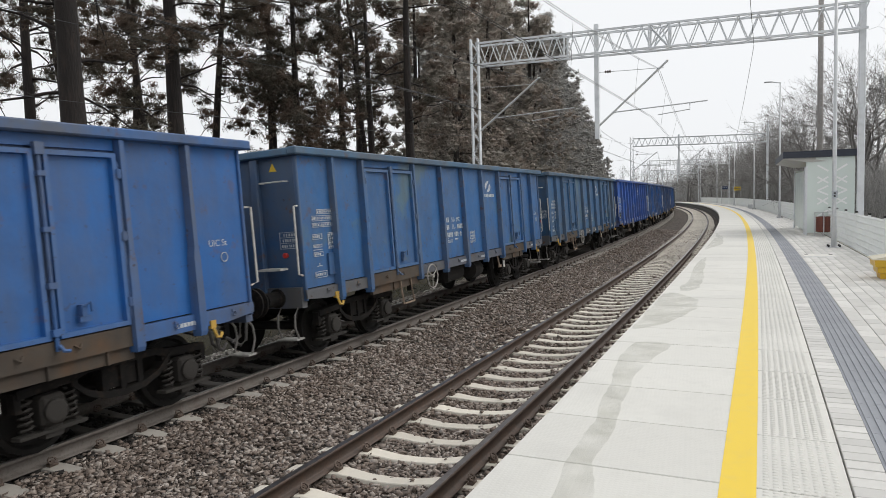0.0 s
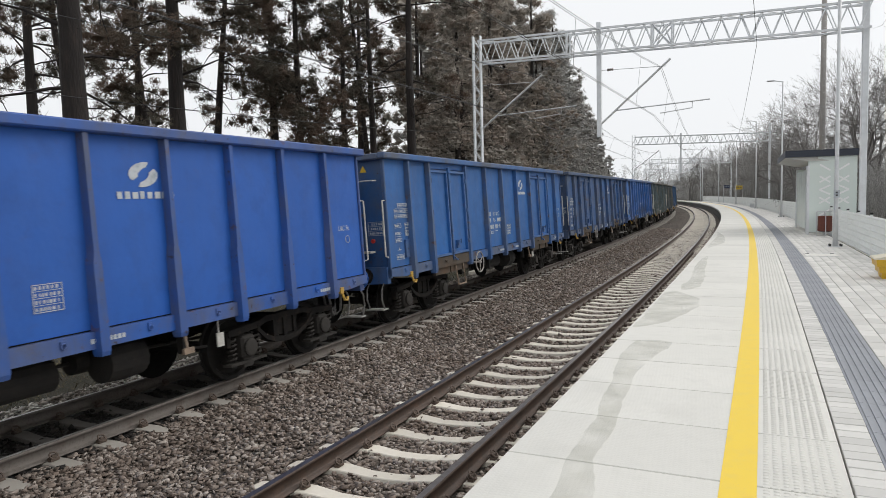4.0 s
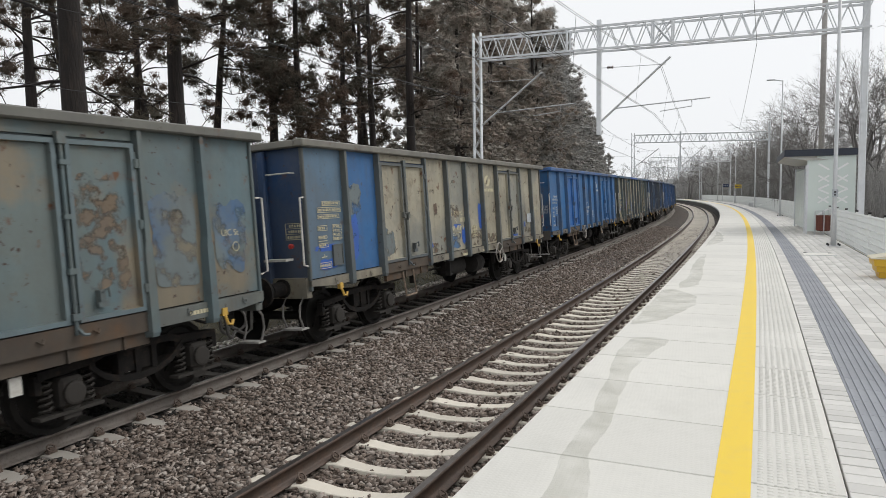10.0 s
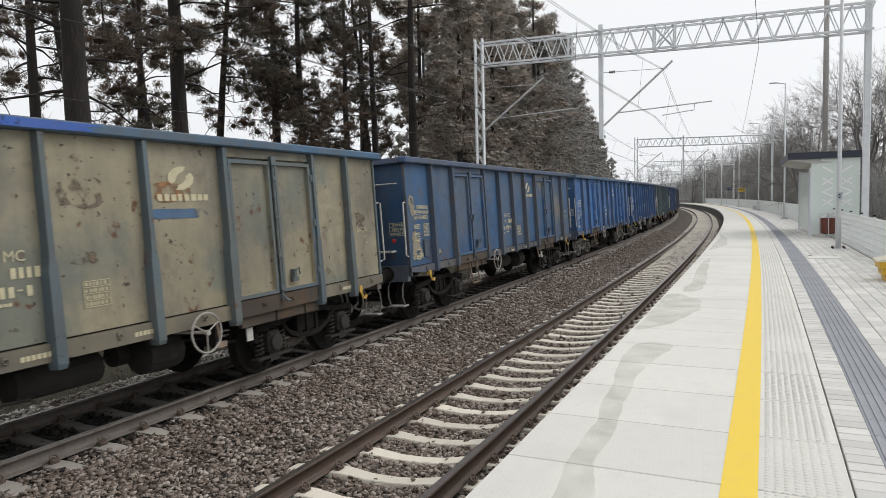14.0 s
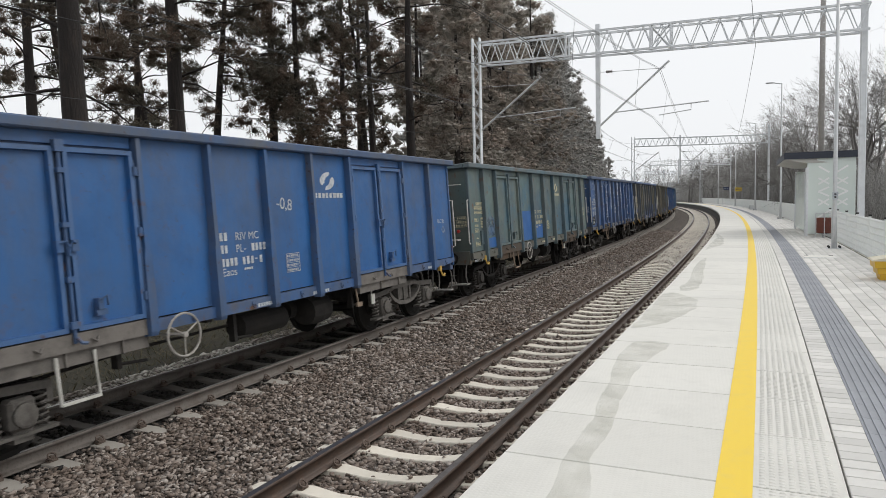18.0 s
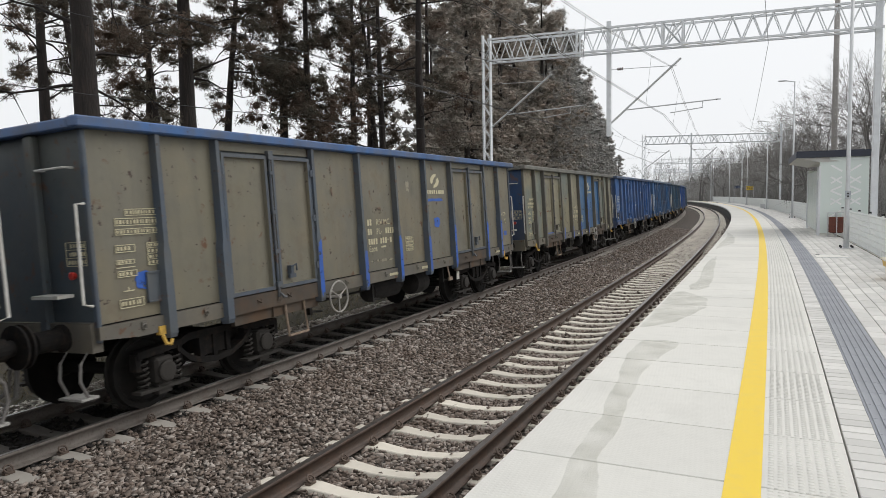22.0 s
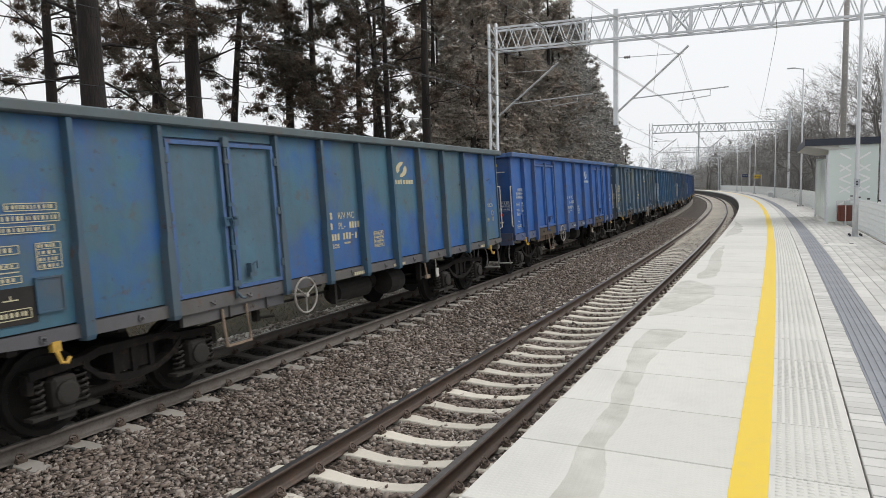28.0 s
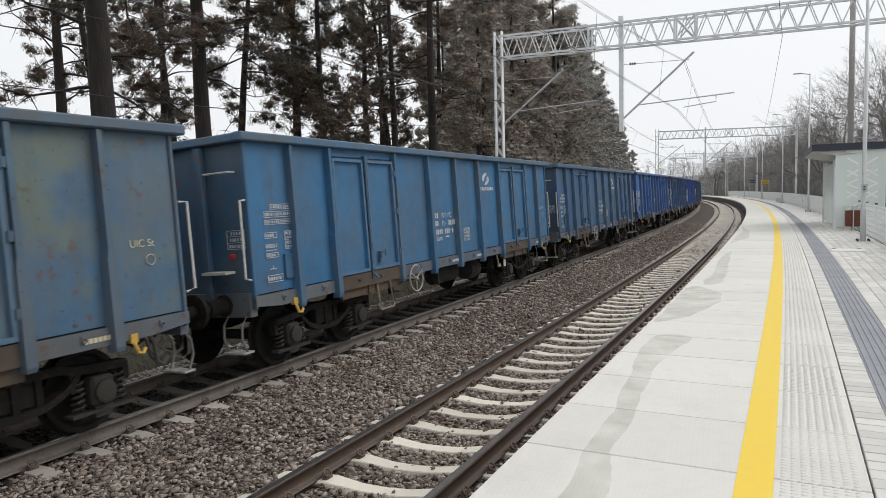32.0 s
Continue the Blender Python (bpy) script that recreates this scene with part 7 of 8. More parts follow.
def pine_meshes(seed, height, dia, crown_from, spread, kind):
    """Trunk with bent limbs, and the needle sprays at their ends, as two meshes."""
    rng = np.random.default_rng(seed)
    stem, twigs, clumps = [], [], []
    n_ = 14
    pts = [np.zeros(3)]
    for i in range(1, n_ + 1):
        pts.append(np.array([rng.normal(0, 0.022), rng.normal(0, 0.022), height * i / n_]) + np.r_[pts[-1][:2], 0])
    rad = [dia / 2 * (1 - 0.82 * (i / n_) ** 1.2) * (1.2 if i == 0 else 1) for i in range(n_ + 1)]
    for i in range(n_):
        stem.append((*pts[i], *pts[i + 1], rad[i], rad[i + 1]))
    z = crown_from
    full = kind in ("full", "far", "dense")
    while z < height * 0.985:
        u = (z - crown_from) / (height - crown_from)
        for b in range(int(rng.integers(2, 5)) if full else int(rng.integers(1, 3))):
            f = z / height * n_
            i = min(int(f), n_ - 1)
            cur = pts[i] + (pts[i + 1] - pts[i]) * (f - i)
            a = rng.uniform(0, 6.283)
            reach = (1.0 - 0.72 * u ** 2) if full else (0.55 + 0.6 * math.sin(math.pi * min(1, 0.2 + 0.8 * u))) * (1 - 0.6 * u ** 3)
            L = spread * reach * rng.uniform(0.55, 1.15)
            rise = rng.uniform(-0.25, 0.15) if full else rng.uniform(-0.30, 0.55)
            d_ = np.array([math.cos(a), math.sin(a), rise])
            r = (0.014 + 0.0115 * L) * dia / 0.6 * (1 - 0.5 * u)
            bare = (not full) and u < 0.25 and rng.random() < 0.30
            for j in range(6):
                nxt = cur + d_ * L / 6
                twigs.append((*cur, *nxt, r, r * 0.78))
                r *= 0.78
                d_ = unit(d_ + np.array([rng.normal(0, 0.26), rng.normal(0, 0.26), rng.normal(-0.10 if j < 2 else 0.16, 0.18)]))
                if j >= (1 if full else 2):
                    for q in range(2):
                        side = unit(d_ * 0.5 + rng.normal(0, 0.8, 3) * [1, 1, 0.7])
                        tip = nxt + side * L * rng.uniform(0.12, 0.30)
                        twigs.append((*nxt, *tip, r * 0.5 + 0.004, 0.005))
                        if not bare and rng.random() < (0.95 if full else 0.66):
                            clumps.append((tip, rng.uniform(0.30, 0.52) if full else rng.uniform(0.26, 0.50)))
                cur = nxt
            if not bare:
                clumps.append((cur, rng.uniform(0.30, 0.55)))
        z += rng.uniform(0.42, 0.75) if full else rng.uniform(0.45, 0.85)
    wood = segments_mesh("pine_wood", [(stem, 10), (twigs, 3 if full else 4)], M_bark)
    if kind == "full":
        V = [sprays(rng, clumps, 11, 6, 0.20, 0.016, 0.75), hearts(rng, clumps, 0, 0.50, 0.8)]
    elif kind == "far":
        V = [sprays(rng, clumps, 4, 6, 0.28, 0.026, 0.75), hearts(rng, clumps, 0, 0.60, 0.8)]
    else:
        seen = [q for q in clumps if q[0][2] < 14.6]
        V = [sprays(rng, seen, 54 if kind == "dense" else 84, 6, 0.13, 0.0105, 0.6), hearts(rng, seen, 1, 0.36, 0.6), sprays(rng, [q for q in clumps if q[0][2] >= 14.6], 12, 6, 0.25, 0.035, 0.5)]
    V = np.concatenate(V)
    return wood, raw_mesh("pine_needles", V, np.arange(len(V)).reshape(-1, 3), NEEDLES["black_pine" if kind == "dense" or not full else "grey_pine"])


PINES = {
    "near": [pine_meshes(24, 18, 0.66, 6.3, 3.6, "near"), pine_meshes(25, 18, 0.66, 6.0, 3.4, "near")],
    "low": [pine_meshes(27, 18, 0.66, 4.8, 3.5, "low"), pine_meshes(28, 18, 0.66, 4.8, 3.4, "low")],
    "tall": [pine_meshes(21, 18, 0.66, 6.6, 3.7, "tall"), pine_meshes(22, 19, 0.66, 7.0, 3.6, "tall"), pine_meshes(23, 18, 0.66, 7.6, 3.8, "tall"), pine_meshes(26, 19, 0.66, 7.4, 3.5, "tall")],
    "dense": [pine_meshes(29, 17, 0.5, 3.9, 3.2, "dense")],
    "full": [pine_meshes(31, 18, 0.5, 3.0, 3.1, "full"), pine_meshes(32, 18, 0.5, 3.2, 2.9, "full"), pine_meshes(33, 18, 0.5, 2.8, 3.3, "full")],
    "far": [pine_meshes(34, 18, 0.5, 2.0, 3.1, "far"), pine_meshes(35, 18, 0.5, 2.0, 3.2, "far"), pine_meshes(36, 18, 0.5, 1.8, 3.0, "far")],
}


def pine(kind, i, s, n, size=1.0, girth=1.0, turn_=0.0, lean=0.0, label="dark pine with bare lower trunk"):
    """lean: degrees towards the platform."""
    root = empty("pine_tree", at(s, n, -0.8) @ pose(0, 0, 0, 0.91 * lean, 0.42 * lean, 0) @ pose(0, 0, 0, 0, 0, turn_))
    root.scale = (size * girth, size * girth, size)
    tagged(root, label, "tree", "pines beside the railway")
    wood, needles = PINES[kind][i]
    part("trunk", wood, None, root)
    crown = part("crown", needles, None, root)
    # nearer rows carry a little less of the painted haze
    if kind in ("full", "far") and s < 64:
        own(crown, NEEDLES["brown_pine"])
    return root


rng = random.Random(8)
# the trunks that stand clear against the sky: kind, along, across, girth, lean
for i, (kind_, s, n, g, l) in enumerate((("tall", 18.9, -21.2, 0.80, 0), ("tall", 22.4, -22.7, 0.66, -6), ("near", 13.5, -12.1, 1.12, 0), ("tall", 28.4, -26.5, 0.72, 2), ("tall", 28.9, -25.3, 0.72, -4.5), ("near", 18.8, -14.1, 1.02, 0),
                                         ("tall", 27.6, -21.0, 0.72, 5.5), ("tall", 28.5, -17.5, 0.76, 0), ("tall", 36.5, -18.5, 0.74, 0), ("tall", 39.0, -17.8, 0.70, -5), ("tall", 36.5, -16.5, 0.78, -1), ("tall", 32.9, -12.4, 0.85, 0),
                                         ("dense", 27.9, -15.6, 0.86, 0), ("low", 42.0, -20.5, 0.8, 0))):
    pine(kind_, i % len(PINES[kind_]), s, n, 1.0, g, i * 77, l)
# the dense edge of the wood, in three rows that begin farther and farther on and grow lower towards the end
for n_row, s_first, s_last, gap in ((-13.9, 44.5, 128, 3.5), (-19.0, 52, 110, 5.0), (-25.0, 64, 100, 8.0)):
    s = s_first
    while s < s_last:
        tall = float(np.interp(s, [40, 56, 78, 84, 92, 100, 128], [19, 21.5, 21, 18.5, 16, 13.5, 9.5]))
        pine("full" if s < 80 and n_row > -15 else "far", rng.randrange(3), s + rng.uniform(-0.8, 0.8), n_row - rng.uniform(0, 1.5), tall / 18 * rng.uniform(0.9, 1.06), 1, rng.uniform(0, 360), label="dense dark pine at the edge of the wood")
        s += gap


def bare_meshes(seed, height, deep=5):
    """A leafless crown of forking limbs and twigs, as trunk and crown."""
    rng = np.random.default_rng(seed)
    thick, thin = [], []

    def grow(p, d_, L, r, lev):
        q = p
        for j in range(3):
            nx = q + d_ * L / 3
            (thick if lev < 2 else thin).append((*q, *nx, r, r * 0.86))
            r *= 0.86
            d_ = d_ + rng.normal(0, 0.13, 3) + np.array([0, 0, 0.05])
            d_ /= np.linalg.norm(d_)
            q = nx
            if 0 < lev < deep and j == 1:
                s_ = d_ + rng.normal(0, 0.75, 3)
                s_ /= np.linalg.norm(s_)
                grow(q, s_, L * rng.uniform(0.5, 0.8), max(0.007, r * 0.5), lev + 1)
        if lev < deep:
            for b in range(2 if lev else 5):
                s_ = d_ + rng.normal(0, 0.75 if lev < 2 else 0.6, 3)
                s_[2] += 0.06
                s_ /= np.linalg.norm(s_)
                grow(q, s_, L * rng.uniform(0.62, 0.88), max(0.007, r * 0.66), lev + 1)

    grow(np.zeros(3), np.array([0, 0, 1.0]), 3.0, 0.21, 0)
    k_ = height / max(t[5] for t in thin)
    thick = [tuple(v * k_ for v in t) for t in thick]
    thin = [tuple(v * k_ for v in t) for t in thin]
    ends = np.array(thin)[:, 3:6]
    ends = ends[rng.random(len(ends)) < (0.55 if deep > 4 else 0.9)]
    fat = 1.0 if deep > 4 else 2.0
    fine = []
    for q in range(2):
        out = ends - [0, 0, height * 0.45]
        out /= np.linalg.norm(out, axis=1)[:, None]
        tip = ends + out * 0.5 + rng.normal(0, 0.3, ends.shape)
        fine.append(np.concatenate([ends, tip, np.full((len(ends), 1), 0.008 * fat), np.full((len(ends), 1), 0.004 * fat)], 1))
    fine = np.concatenate(fine)
    return segments_mesh("bare_limbs", [(thick, 6)], M_bare), segments_mesh("bare_twigs", [(thin, 3), (fine, 3)], M_bare)


BARE = [bare_meshes(41, 15), bare_meshes(42, 15), bare_meshes(43, 15), bare_meshes(44, 15, 4), bare_meshes(45, 15, 4), bare_meshes(46, 15, 4)]


def bare_tree(i, s, n, size, turn_):
    root = empty("bare_tree", at(s, n, -0.3) @ pose(0, 0, 0, 0, 0, turn_))
    root.scale = (size, size, size)
    tagged(root, "leafless grey-brown broadleaf tree in winter", "tree", "bare trees behind the platform")
    part("trunk", BARE[i][0], None, root)
    part("crown", BARE[i][1], None, root)


for i, (s, n, z) in enumerate(((66, 15.0, 1.08), (62, 20, 1.0), (74, 14, 1.05), (84, 12, 0.98), (70, 12.5, 1.0), (96, 11.5, 0.9), (90, 10.5, 0.85), (106, 10.5, 0.85), (114, 11, 0.9), (124, 10, 0.8), (134, 10, 0.8), (92, 18, 1.05), (100, 13, 0.85), (110, 19, 1.0), (118, 13, 0.85), (128, 17, 0.95), (140, 12, 0.8), (150, 16, 0.9), (165, 11, 0.8), (180, 9, 0.8), (58, 27, 1.0), (70, 25, 1.05), (86, 26, 1.1), (104, 27, 1.1), (200, 6, 0.9), (215, -2, 0.9), (225, -8, 0.85), (235, -14, 0.9), (250, -22, 1.0), (205, 14, 0.9), (190, 20, 1.0), (155, 9.5, 0.95), (170, 15, 1.05), (185, 13, 1.05), (195, 9, 1.0), (210, 8, 1.0), (160, 20, 1.1), (175, 24, 1.1), (145, 22, 1.1), (220, 3, 0.95), (136, 15, 1.0), (148, 10, 0.9), (200, 17, 1.1), (126, 12, 0.95), (116, 16, 1.05), (230, -4, 0.9), (163, 12, 1.0), (178, 11, 1.0), (76, 19, 1.05), (80, 16, 1.0), (68, 18, 1.0))):
    bare_tree(i % 3 + (3 if s > 88 else 0), s, n, z, i * 67)


def utility_pole(s, n):
    root = empty("utility_pole", at(s, n, -0.3))
    tagged(root, "tall weathered grey steel pole behind the fence", "pole")
    bm = bmesh.new()
    tube(bm, [(0, 0, 0), (0, 0, 24)], 0.19, 10, 0.13)
    part("shaft", bm, simple("weathered_pole_steel", (0.42, 0.40, 0.38), 0.7, 0.1, 0.4, 2.5, dark=(0.24, 0.22, 0.20)), root, smooth=True)
    for i in range(28):
        bm = bmesh.new()
        tube(bm, [(-0.21, 0.0, 5 + i * 0.45), (0.0, -0.21, 5 + i * 0.45)], 0.012, 4)
        part("step_iron", bm, M_galv, root)


utility_pole(52.0, 7.7)


def scrub(name, s0, s1, n0, n1, top, count, seed, label):
    """A thicket of thin stems."""
    r_ = np.random.default_rng(seed)
    s = r_.uniform(s0, s1, count)
    n = r_.uniform(n0, n1, count)
    X, Y, _ = on_line(s, n)
    h = top * r_.uniform(0.4, 1.0, count)
    a = r_.normal(0, 0.22, (count, 2))
    p0 = np.stack([X, Y, np.full(count, -0.4)], 1)
    p1 = p0 + np.stack([a[:, 0] * h, a[:, 1] * h, h], 1)
    segs = [np.concatenate([p0, p1, np.full((count, 1), 0.022), np.full((count, 1), 0.006)], 1)]
    for q in range(5):
        u = r_.uniform(0.25, 0.9, (count, 1))
        b0 = p0 + (p1 - p0) * u
        b1 = b0 + r_.normal(0, 0.33, (count, 3)) * h[:, None] * 0.5 + np.array([0, 0, 0.25]) * h[:, None]
        segs.append(np.concatenate([b0, b1, np.full((count, 1), 0.012), np.full((count, 1), 0.005)], 1))
    tagged(new(name, segments_mesh(name, [(np.concatenate(segs), 3)], M_scrub)), label, "thicket", kind="stuff")


scrub("lineside_thicket", 50, 140, 11.5, 20, 6.0, 2600, 5, "grey leafless thicket behind the platform fence")
scrub("far_thicket", 105, 260, 8.5, 26, 11.0, 5200, 6, "grey leafless thicket in the distance")
scrub("bend_thicket", 205, 300, -40, 9, 6.0, 1500, 7, "grey leafless thicket beyond the bend")
scrub("wood_thicket", 10, 70, -60, -45, 4.5, 350, 9, "thin bare scrub behind the pines")


def verge():
    """Rough winter grass and dead stalks on the bank behind the far track."""
    r_ = np.random.default_rng(19)
    count = 42000
    s = -8 + 70 * r_.random(count) ** 1.6
    n = r_.uniform(-15, -8.1, count)
    X, Y, _ = on_line(s, n)
    tuft = r_.normal(0, 0.05, (count, 2))
    base_z = np.interp(n, [-14, -9.2, -8.0], [-0.76, -0.86, -0.86])
    h = r_.uniform(0.05, 0.20, count)
    a = r_.uniform(0, 6.283, count)
    w = r_.uniform(0.006, 0.014, count)
    p0 = np.stack([X - np.cos(a) * w, Y - np.sin(a) * w, base_z], 1)
    p1 = np.stack([X + np.cos(a) * w, Y + np.sin(a) * w, base_z], 1)
    p2 = np.stack([X + tuft[:, 0] * 3, Y + tuft[:, 1] * 3, base_z + h], 1)
    V = np.stack([p0, p1, p2], 1).reshape(-1, 3)
    k = Mat("winter_grass", 0.95)
    k.base((0.105, 0.088, 0.050)).vary(0.4, True).over((0.15, 0.12, 0.078), k.mask(1.2, 0.48, 0.66, local=False), 0.6).over((0.070, 0.078, 0.038), k.mask(0.7, 0.45, 0.6, local=False), 0.6)
    tagged(new("verge_grass", raw_mesh("verge_grass", V, np.arange(len(V)).reshape(-1, 3), k.done())), "rough brown and green winter grass on the bank", "grass", kind="stuff")


verge()

# a pale wooded rise far behind everything, the haze mixed into its grey
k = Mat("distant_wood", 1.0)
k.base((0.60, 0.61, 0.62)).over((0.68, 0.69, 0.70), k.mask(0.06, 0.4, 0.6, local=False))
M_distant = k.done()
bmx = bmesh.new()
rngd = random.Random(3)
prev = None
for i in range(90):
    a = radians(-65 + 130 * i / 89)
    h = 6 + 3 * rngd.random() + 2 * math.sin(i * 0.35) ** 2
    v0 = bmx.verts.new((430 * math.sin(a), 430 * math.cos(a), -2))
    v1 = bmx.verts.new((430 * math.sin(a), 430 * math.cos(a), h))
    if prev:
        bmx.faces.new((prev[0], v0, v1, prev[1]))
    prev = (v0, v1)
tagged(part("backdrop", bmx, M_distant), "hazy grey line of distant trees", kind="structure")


# ---------------------------------------------------------------- pieces of the setting
def sleeper_mesh(mat):
    """A cast sleeper: broad at the rail seats, waisted and lower in the middle."""
    bm = bmesh.new()
    prof = [(-1.30, -0.222, 0.10), (-1.24, -0.20, 0.105), (-1.0, -0.175, 0.105), (-0.84, -0.172, 0.105), (-0.56, -0.172, 0.105), (-0.42, -0.190, 0.095), (-0.26, -0.212, 0.088), (0, -0.220, 0.085)]
    prof += [(-y, z, w) for y, z, w in prof[-2::-1]]
    rows_ = []
    for y, z, w in prof:
        rows_.append([bm.verts.new(q) for q in ((-w - 0.045, y, -0.38), (-w, y, z - 0.008), (-w + 0.009, y, z), (w - 0.009, y, z), (w, y, z - 0.008), (w + 0.045, y, -0.38))])
    for a, b in zip(rows_, rows_[1:]):
        for j in range(5):
            bm.faces.new((a[j], a[j + 1], b[j + 1], b[j]))
    bm.faces.new(rows_[0])
    bm.faces.new(rows_[-1][::-1])
    if isinstance(mat, list):
        for f in bm.faces:
            f.material_index = 1 if f.calc_center_median().y < -0.84 else 0
    return mesh_of("sleeper", bm, mat)


def clip_mesh():
    """Spring clips on both sides of each rail: a plate, an anchor and a coiled loop."""
    bm = bmesh.new()
    for y in (-0.7535, 0.7535):
        for sgn in (-1, 1):
            q = y + sgn * 0.12
            box(bm, -0.05, 0.05, q - 0.03, q + 0.03, -0.172, -0.152)
            box(bm, -0.022, 0.022, q - 0.014, q + 0.022, -0.155, -0.112)
            loop = []
            for j in range(11):
                t_ = 6.283 * j / 10
                loop.append((0.045 * math.cos(t_), q + sgn * (0.006 + 0.03 * math.sin(t_)), -0.118 - 0.034 * math.sin(t_)))
            tube(bm, loop, 0.0105, 5, caps=False)
            tube(bm, [(-0.04, q - sgn * 0.03, -0.145), (0.0, q - sgn * 0.055, -0.140), (0.04, q - sgn * 0.03, -0.145)], 0.010, 5)
    return mesh_of("rail_clip", bm, M_clip)


def lay_sleepers():
    clip = clip_mesh()
    for root, n0 in TRACKS:
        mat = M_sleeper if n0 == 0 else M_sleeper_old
        # the far sleepers are dark, with paler ends on the platform side
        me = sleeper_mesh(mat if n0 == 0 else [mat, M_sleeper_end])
        for i in range(290):
            s = SLEEPER_0 + SLEEPER * (i + 2)
            m_ = at(s, n0, 0, CANT) @ pose(0, 0, 0, 0, 0, 0.25 * math.sin(i * 12.9))
            sl = part("sleeper", me, None, root, m=m_)
            if i < 56:
                part("rail_clip", clip, None, sl)
        # the rest of the line, too far off to tell apart
        V, F = [], []
        co = np.array([(x, y, z) for y in (-1.3, 1.3) for x, z in ((-0.15, -0.36), (-0.105, -0.178), (0.105, -0.178), (0.15, -0.36))])
        fa = [(0, 1, 5, 4), (1, 2, 6, 5), (2, 3, 7, 6), (0, 3, 2, 1), (4, 5, 6, 7)]
        idx = list(range(-700, -1)) + list(range(289, 960))
        for i in idx:
            m_ = at(SLEEPER_0 + SLEEPER * (i + 2), n0, 0, CANT)
            M3 = np.array(m_)
            base = len(V) * len(co)
            V.append(co @ M3[:3, :3].T + M3[:3, 3])
            F += [tuple(base + q for q in f) for f in fa]
        tagged(part("sleepers_beyond", raw_mesh("sleepers_beyond", np.concatenate(V), F, mat), None, root), kind="stuff")


def slab_mesh(L, w, h, edge=0.006, mat=M_slab):
    bm = bmesh.new()
    box(bm, -L / 2, L / 2, -w / 2, w / 2, -h, 0)
    bmesh.ops.bevel(bm, geom=[e for e in bm.edges if all(v.co.z > -0.001 for v in e.verts)], offset=edge, segments=1, affect="EDGES")
    return mesh_of("slab", bm, mat)


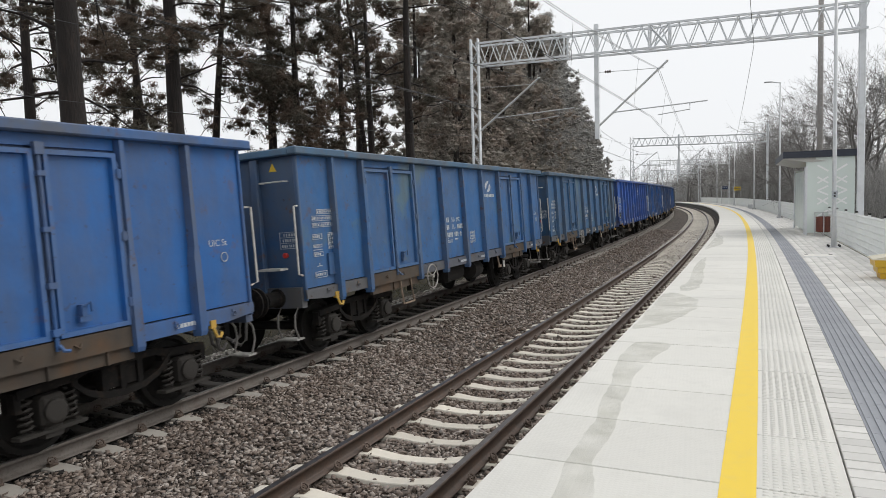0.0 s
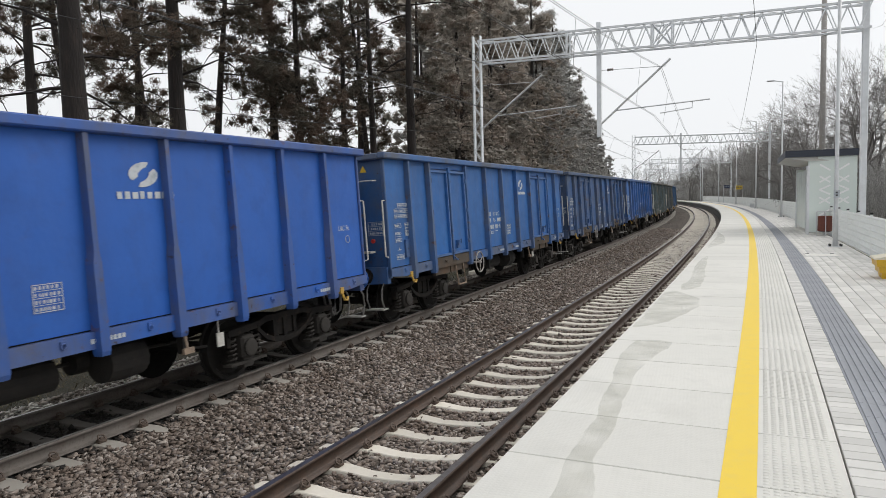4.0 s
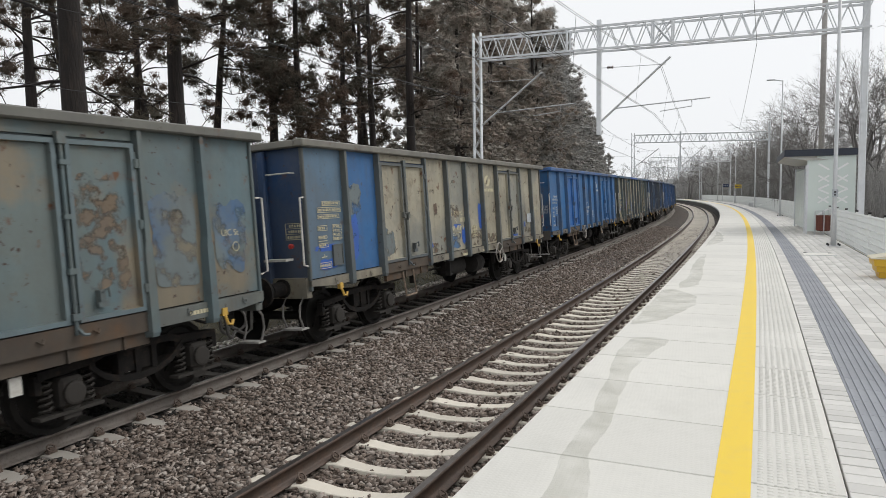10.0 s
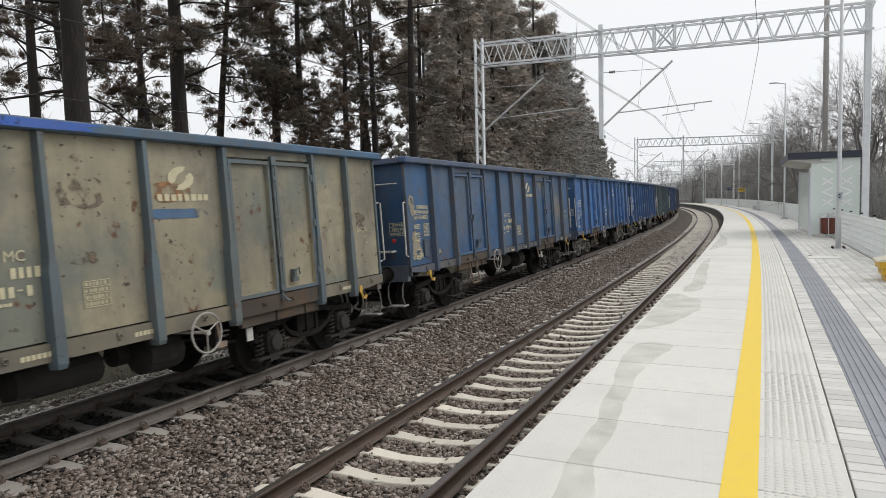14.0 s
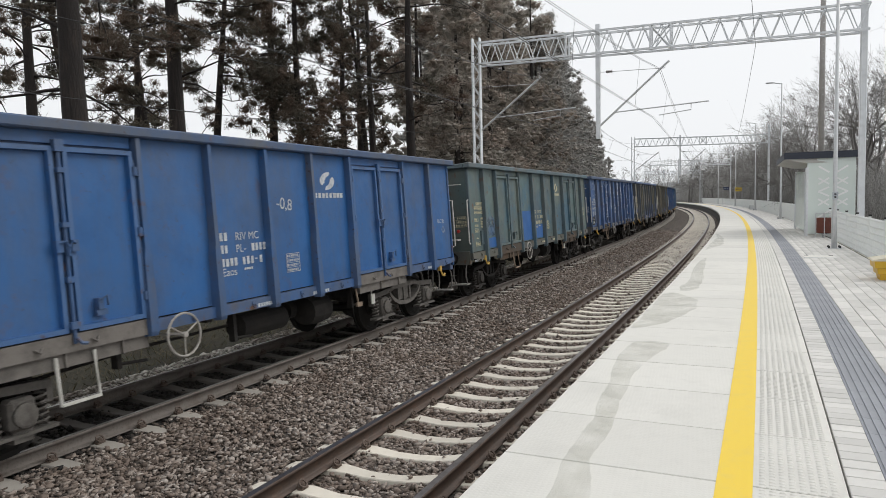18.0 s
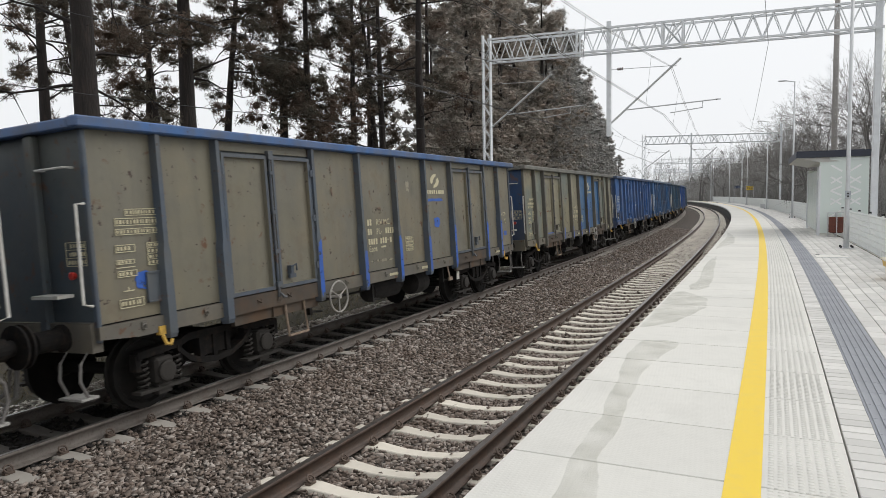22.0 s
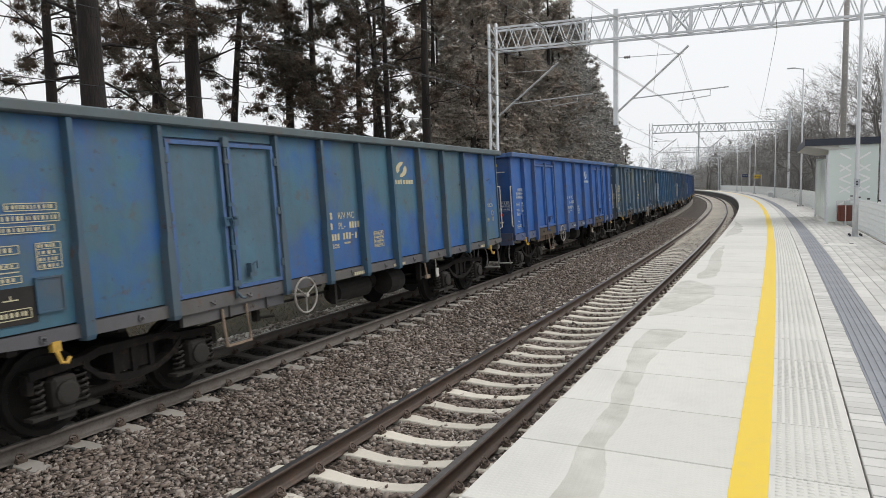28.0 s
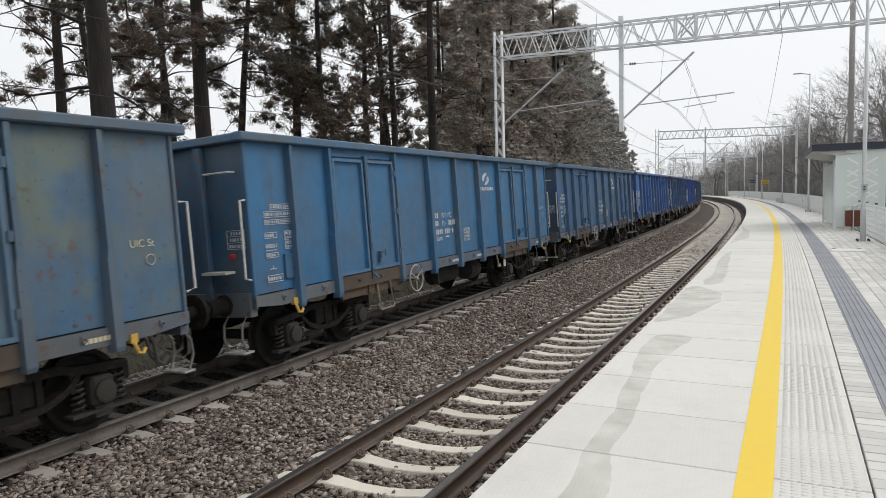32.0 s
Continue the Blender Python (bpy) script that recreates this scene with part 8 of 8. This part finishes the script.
def lay_platform():
    L = 1.052
    me = slab_mesh(L - 0.010, 3.872 - EDGE, 0.16)
    for i in range(-36, 190):
        part("slab", me, None, plat, m=at(6.20 + L * (i - 6 + 0.5), (EDGE + 3.872) / 2, PLAT_Z + 0.0012 * math.sin(i * 7.7)))
    # raised studs beside the yellow line
    V, F = [], []
    q = np.array([(-0.008, -0.020, 0), (0.008, -0.020, 0), (0.008, 0.020, 0), (-0.008, 0.020, 0), (-0.004, -0.015, 0.006), (0.004, -0.015, 0.006), (0.004, 0.015, 0.006), (-0.004, 0.015, 0.006)])
    fq = np.array([(4, 5, 6, 7), (0, 1, 5, 4), (1, 2, 6, 5), (2, 3, 7, 6), (3, 0, 4, 7)])
    cnt = 0
    for i in range(int(34 / 0.05)):
        s = 2.5 + i * 0.05
        M3 = np.array(at(s, 0, PLAT_Z + 0.001))
        for c in range(8):
            loc = q + [0, -(3.392 + c * 0.058), 0]
            V.append(loc @ M3[:3, :3].T + M3[:3, 3])
            F.append(fq + cnt * 8)
            cnt += 1
    tagged(part("tactile_studs", raw_mesh("tactile_studs", np.concatenate(V), np.concatenate(F), M_slab), None, plat, "rows of small raised concrete studs"), kind="stuff")
    # small pavers between slab and guide strip
    kerb = slab_mesh(0.149, 0.222, 0.05, 0.004, M_paver)
    for i in range(290):
        part("kerb_paver", kerb, None, plat, m=at(3.0 + i * 0.16, 3.996, PLAT_Z + 0.002 * math.sin(i * 5.1)))
    # guide strip of ribbed tiles
    bm = bmesh.new()
    box(bm, -0.2035, 0.2035, -0.2025, 0.2025, -0.05, 0)
    for r in range(6):
        y = -0.165 + r * 0.066
        v = box(bm, -0.203, 0.203, y - 0.017, y + 0.017, 0, 0.009)
    guide = mesh_of("guide_tile", bm, M_guide)
    for i in range(290):
        part("guide_tile", guide, None, plat, m=at(-7.0 + i * 0.41, 4.312, PLAT_Z - 0.001))
    # long pavers out to the fence
    pav = slab_mesh(0.392, 0.192, 0.05, 0.004, M_paver)
    n_near = 0
    V, F = [], []
    co = np.array([v.co for v in pav.vertices])
    fa = [tuple(p.vertices) for p in pav.polygons if len(p.vertices) == 4]
    for c in range(8):
        for i in range(-110, 420):
            s = 5.0 + i * 0.4 + (0.2 if c % 2 else 0)
            m_ = at(s, 4.62 + c * 0.2, PLAT_Z - 0.002 + 0.0015 * math.sin(i * 3.3 + c))
            if 5.0 <= s < 19.5:
                part("paver", pav, None, plat, m=m_)
            else:
                M3 = np.array(m_)
                base = len(V) * len(co)
                V.append(co @ M3[:3, :3].T + M3[:3, 3])
                F += [tuple(base + q for q in f) for f in fa]
    for i in list(range(-270, 0)) + list(range(290, 900)):
        M3 = np.array(at(3.0 + i * 0.16, 3.996, PLAT_Z - 0.001))
        base = len(V) * len(co)
        V.append((co * [0.38, 1.15, 1]) @ M3[:3, :3].T + M3[:3, 3])
        F += [tuple(base + q for q in f) for f in fa]
    tagged(part("pavers_beyond", raw_mesh("pavers_beyond", np.concatenate(V), F, M_paver_far), None, plat), kind="stuff")


lay_sleepers()
lay_platform()


# ---------------------------------------------------------------- movement
def travelled(t):
    """Metres that the train has rolled towards the camera."""
    return 9.886 * t - 0.00903 * t * t + 0.000103 * t ** 3


def motions():
    for k_, w in enumerate(WAGONS):
        rows_ = []
        for t in range(0, 33):
            rows_.append((t, at(FIRST + PITCH * k_ + DRAWN.get(k_, 0.0) - PITCH / 2 - travelled(t), -TRACK_GAP, 0, CANT)))
        walk(w, rows_)
    sets = [o for w in WAGONS for o in w.children_recursive if o.name.startswith("wheelset")]
    lead = sets[0]
    fine = [(i / 15.0, Matrix.Rotation(-travelled(i / 15.0) / 0.46, 4, "Y")) for i in range(481)]
    walk(lead, fine)
    for o in sets[1:]:
        o.rotation_mode = "QUATERNION"
        keys = o.animation_data_create()
        keys.action = lead.animation_data.action
        keys.action_slot = lead.animation_data.action_slot


motions()
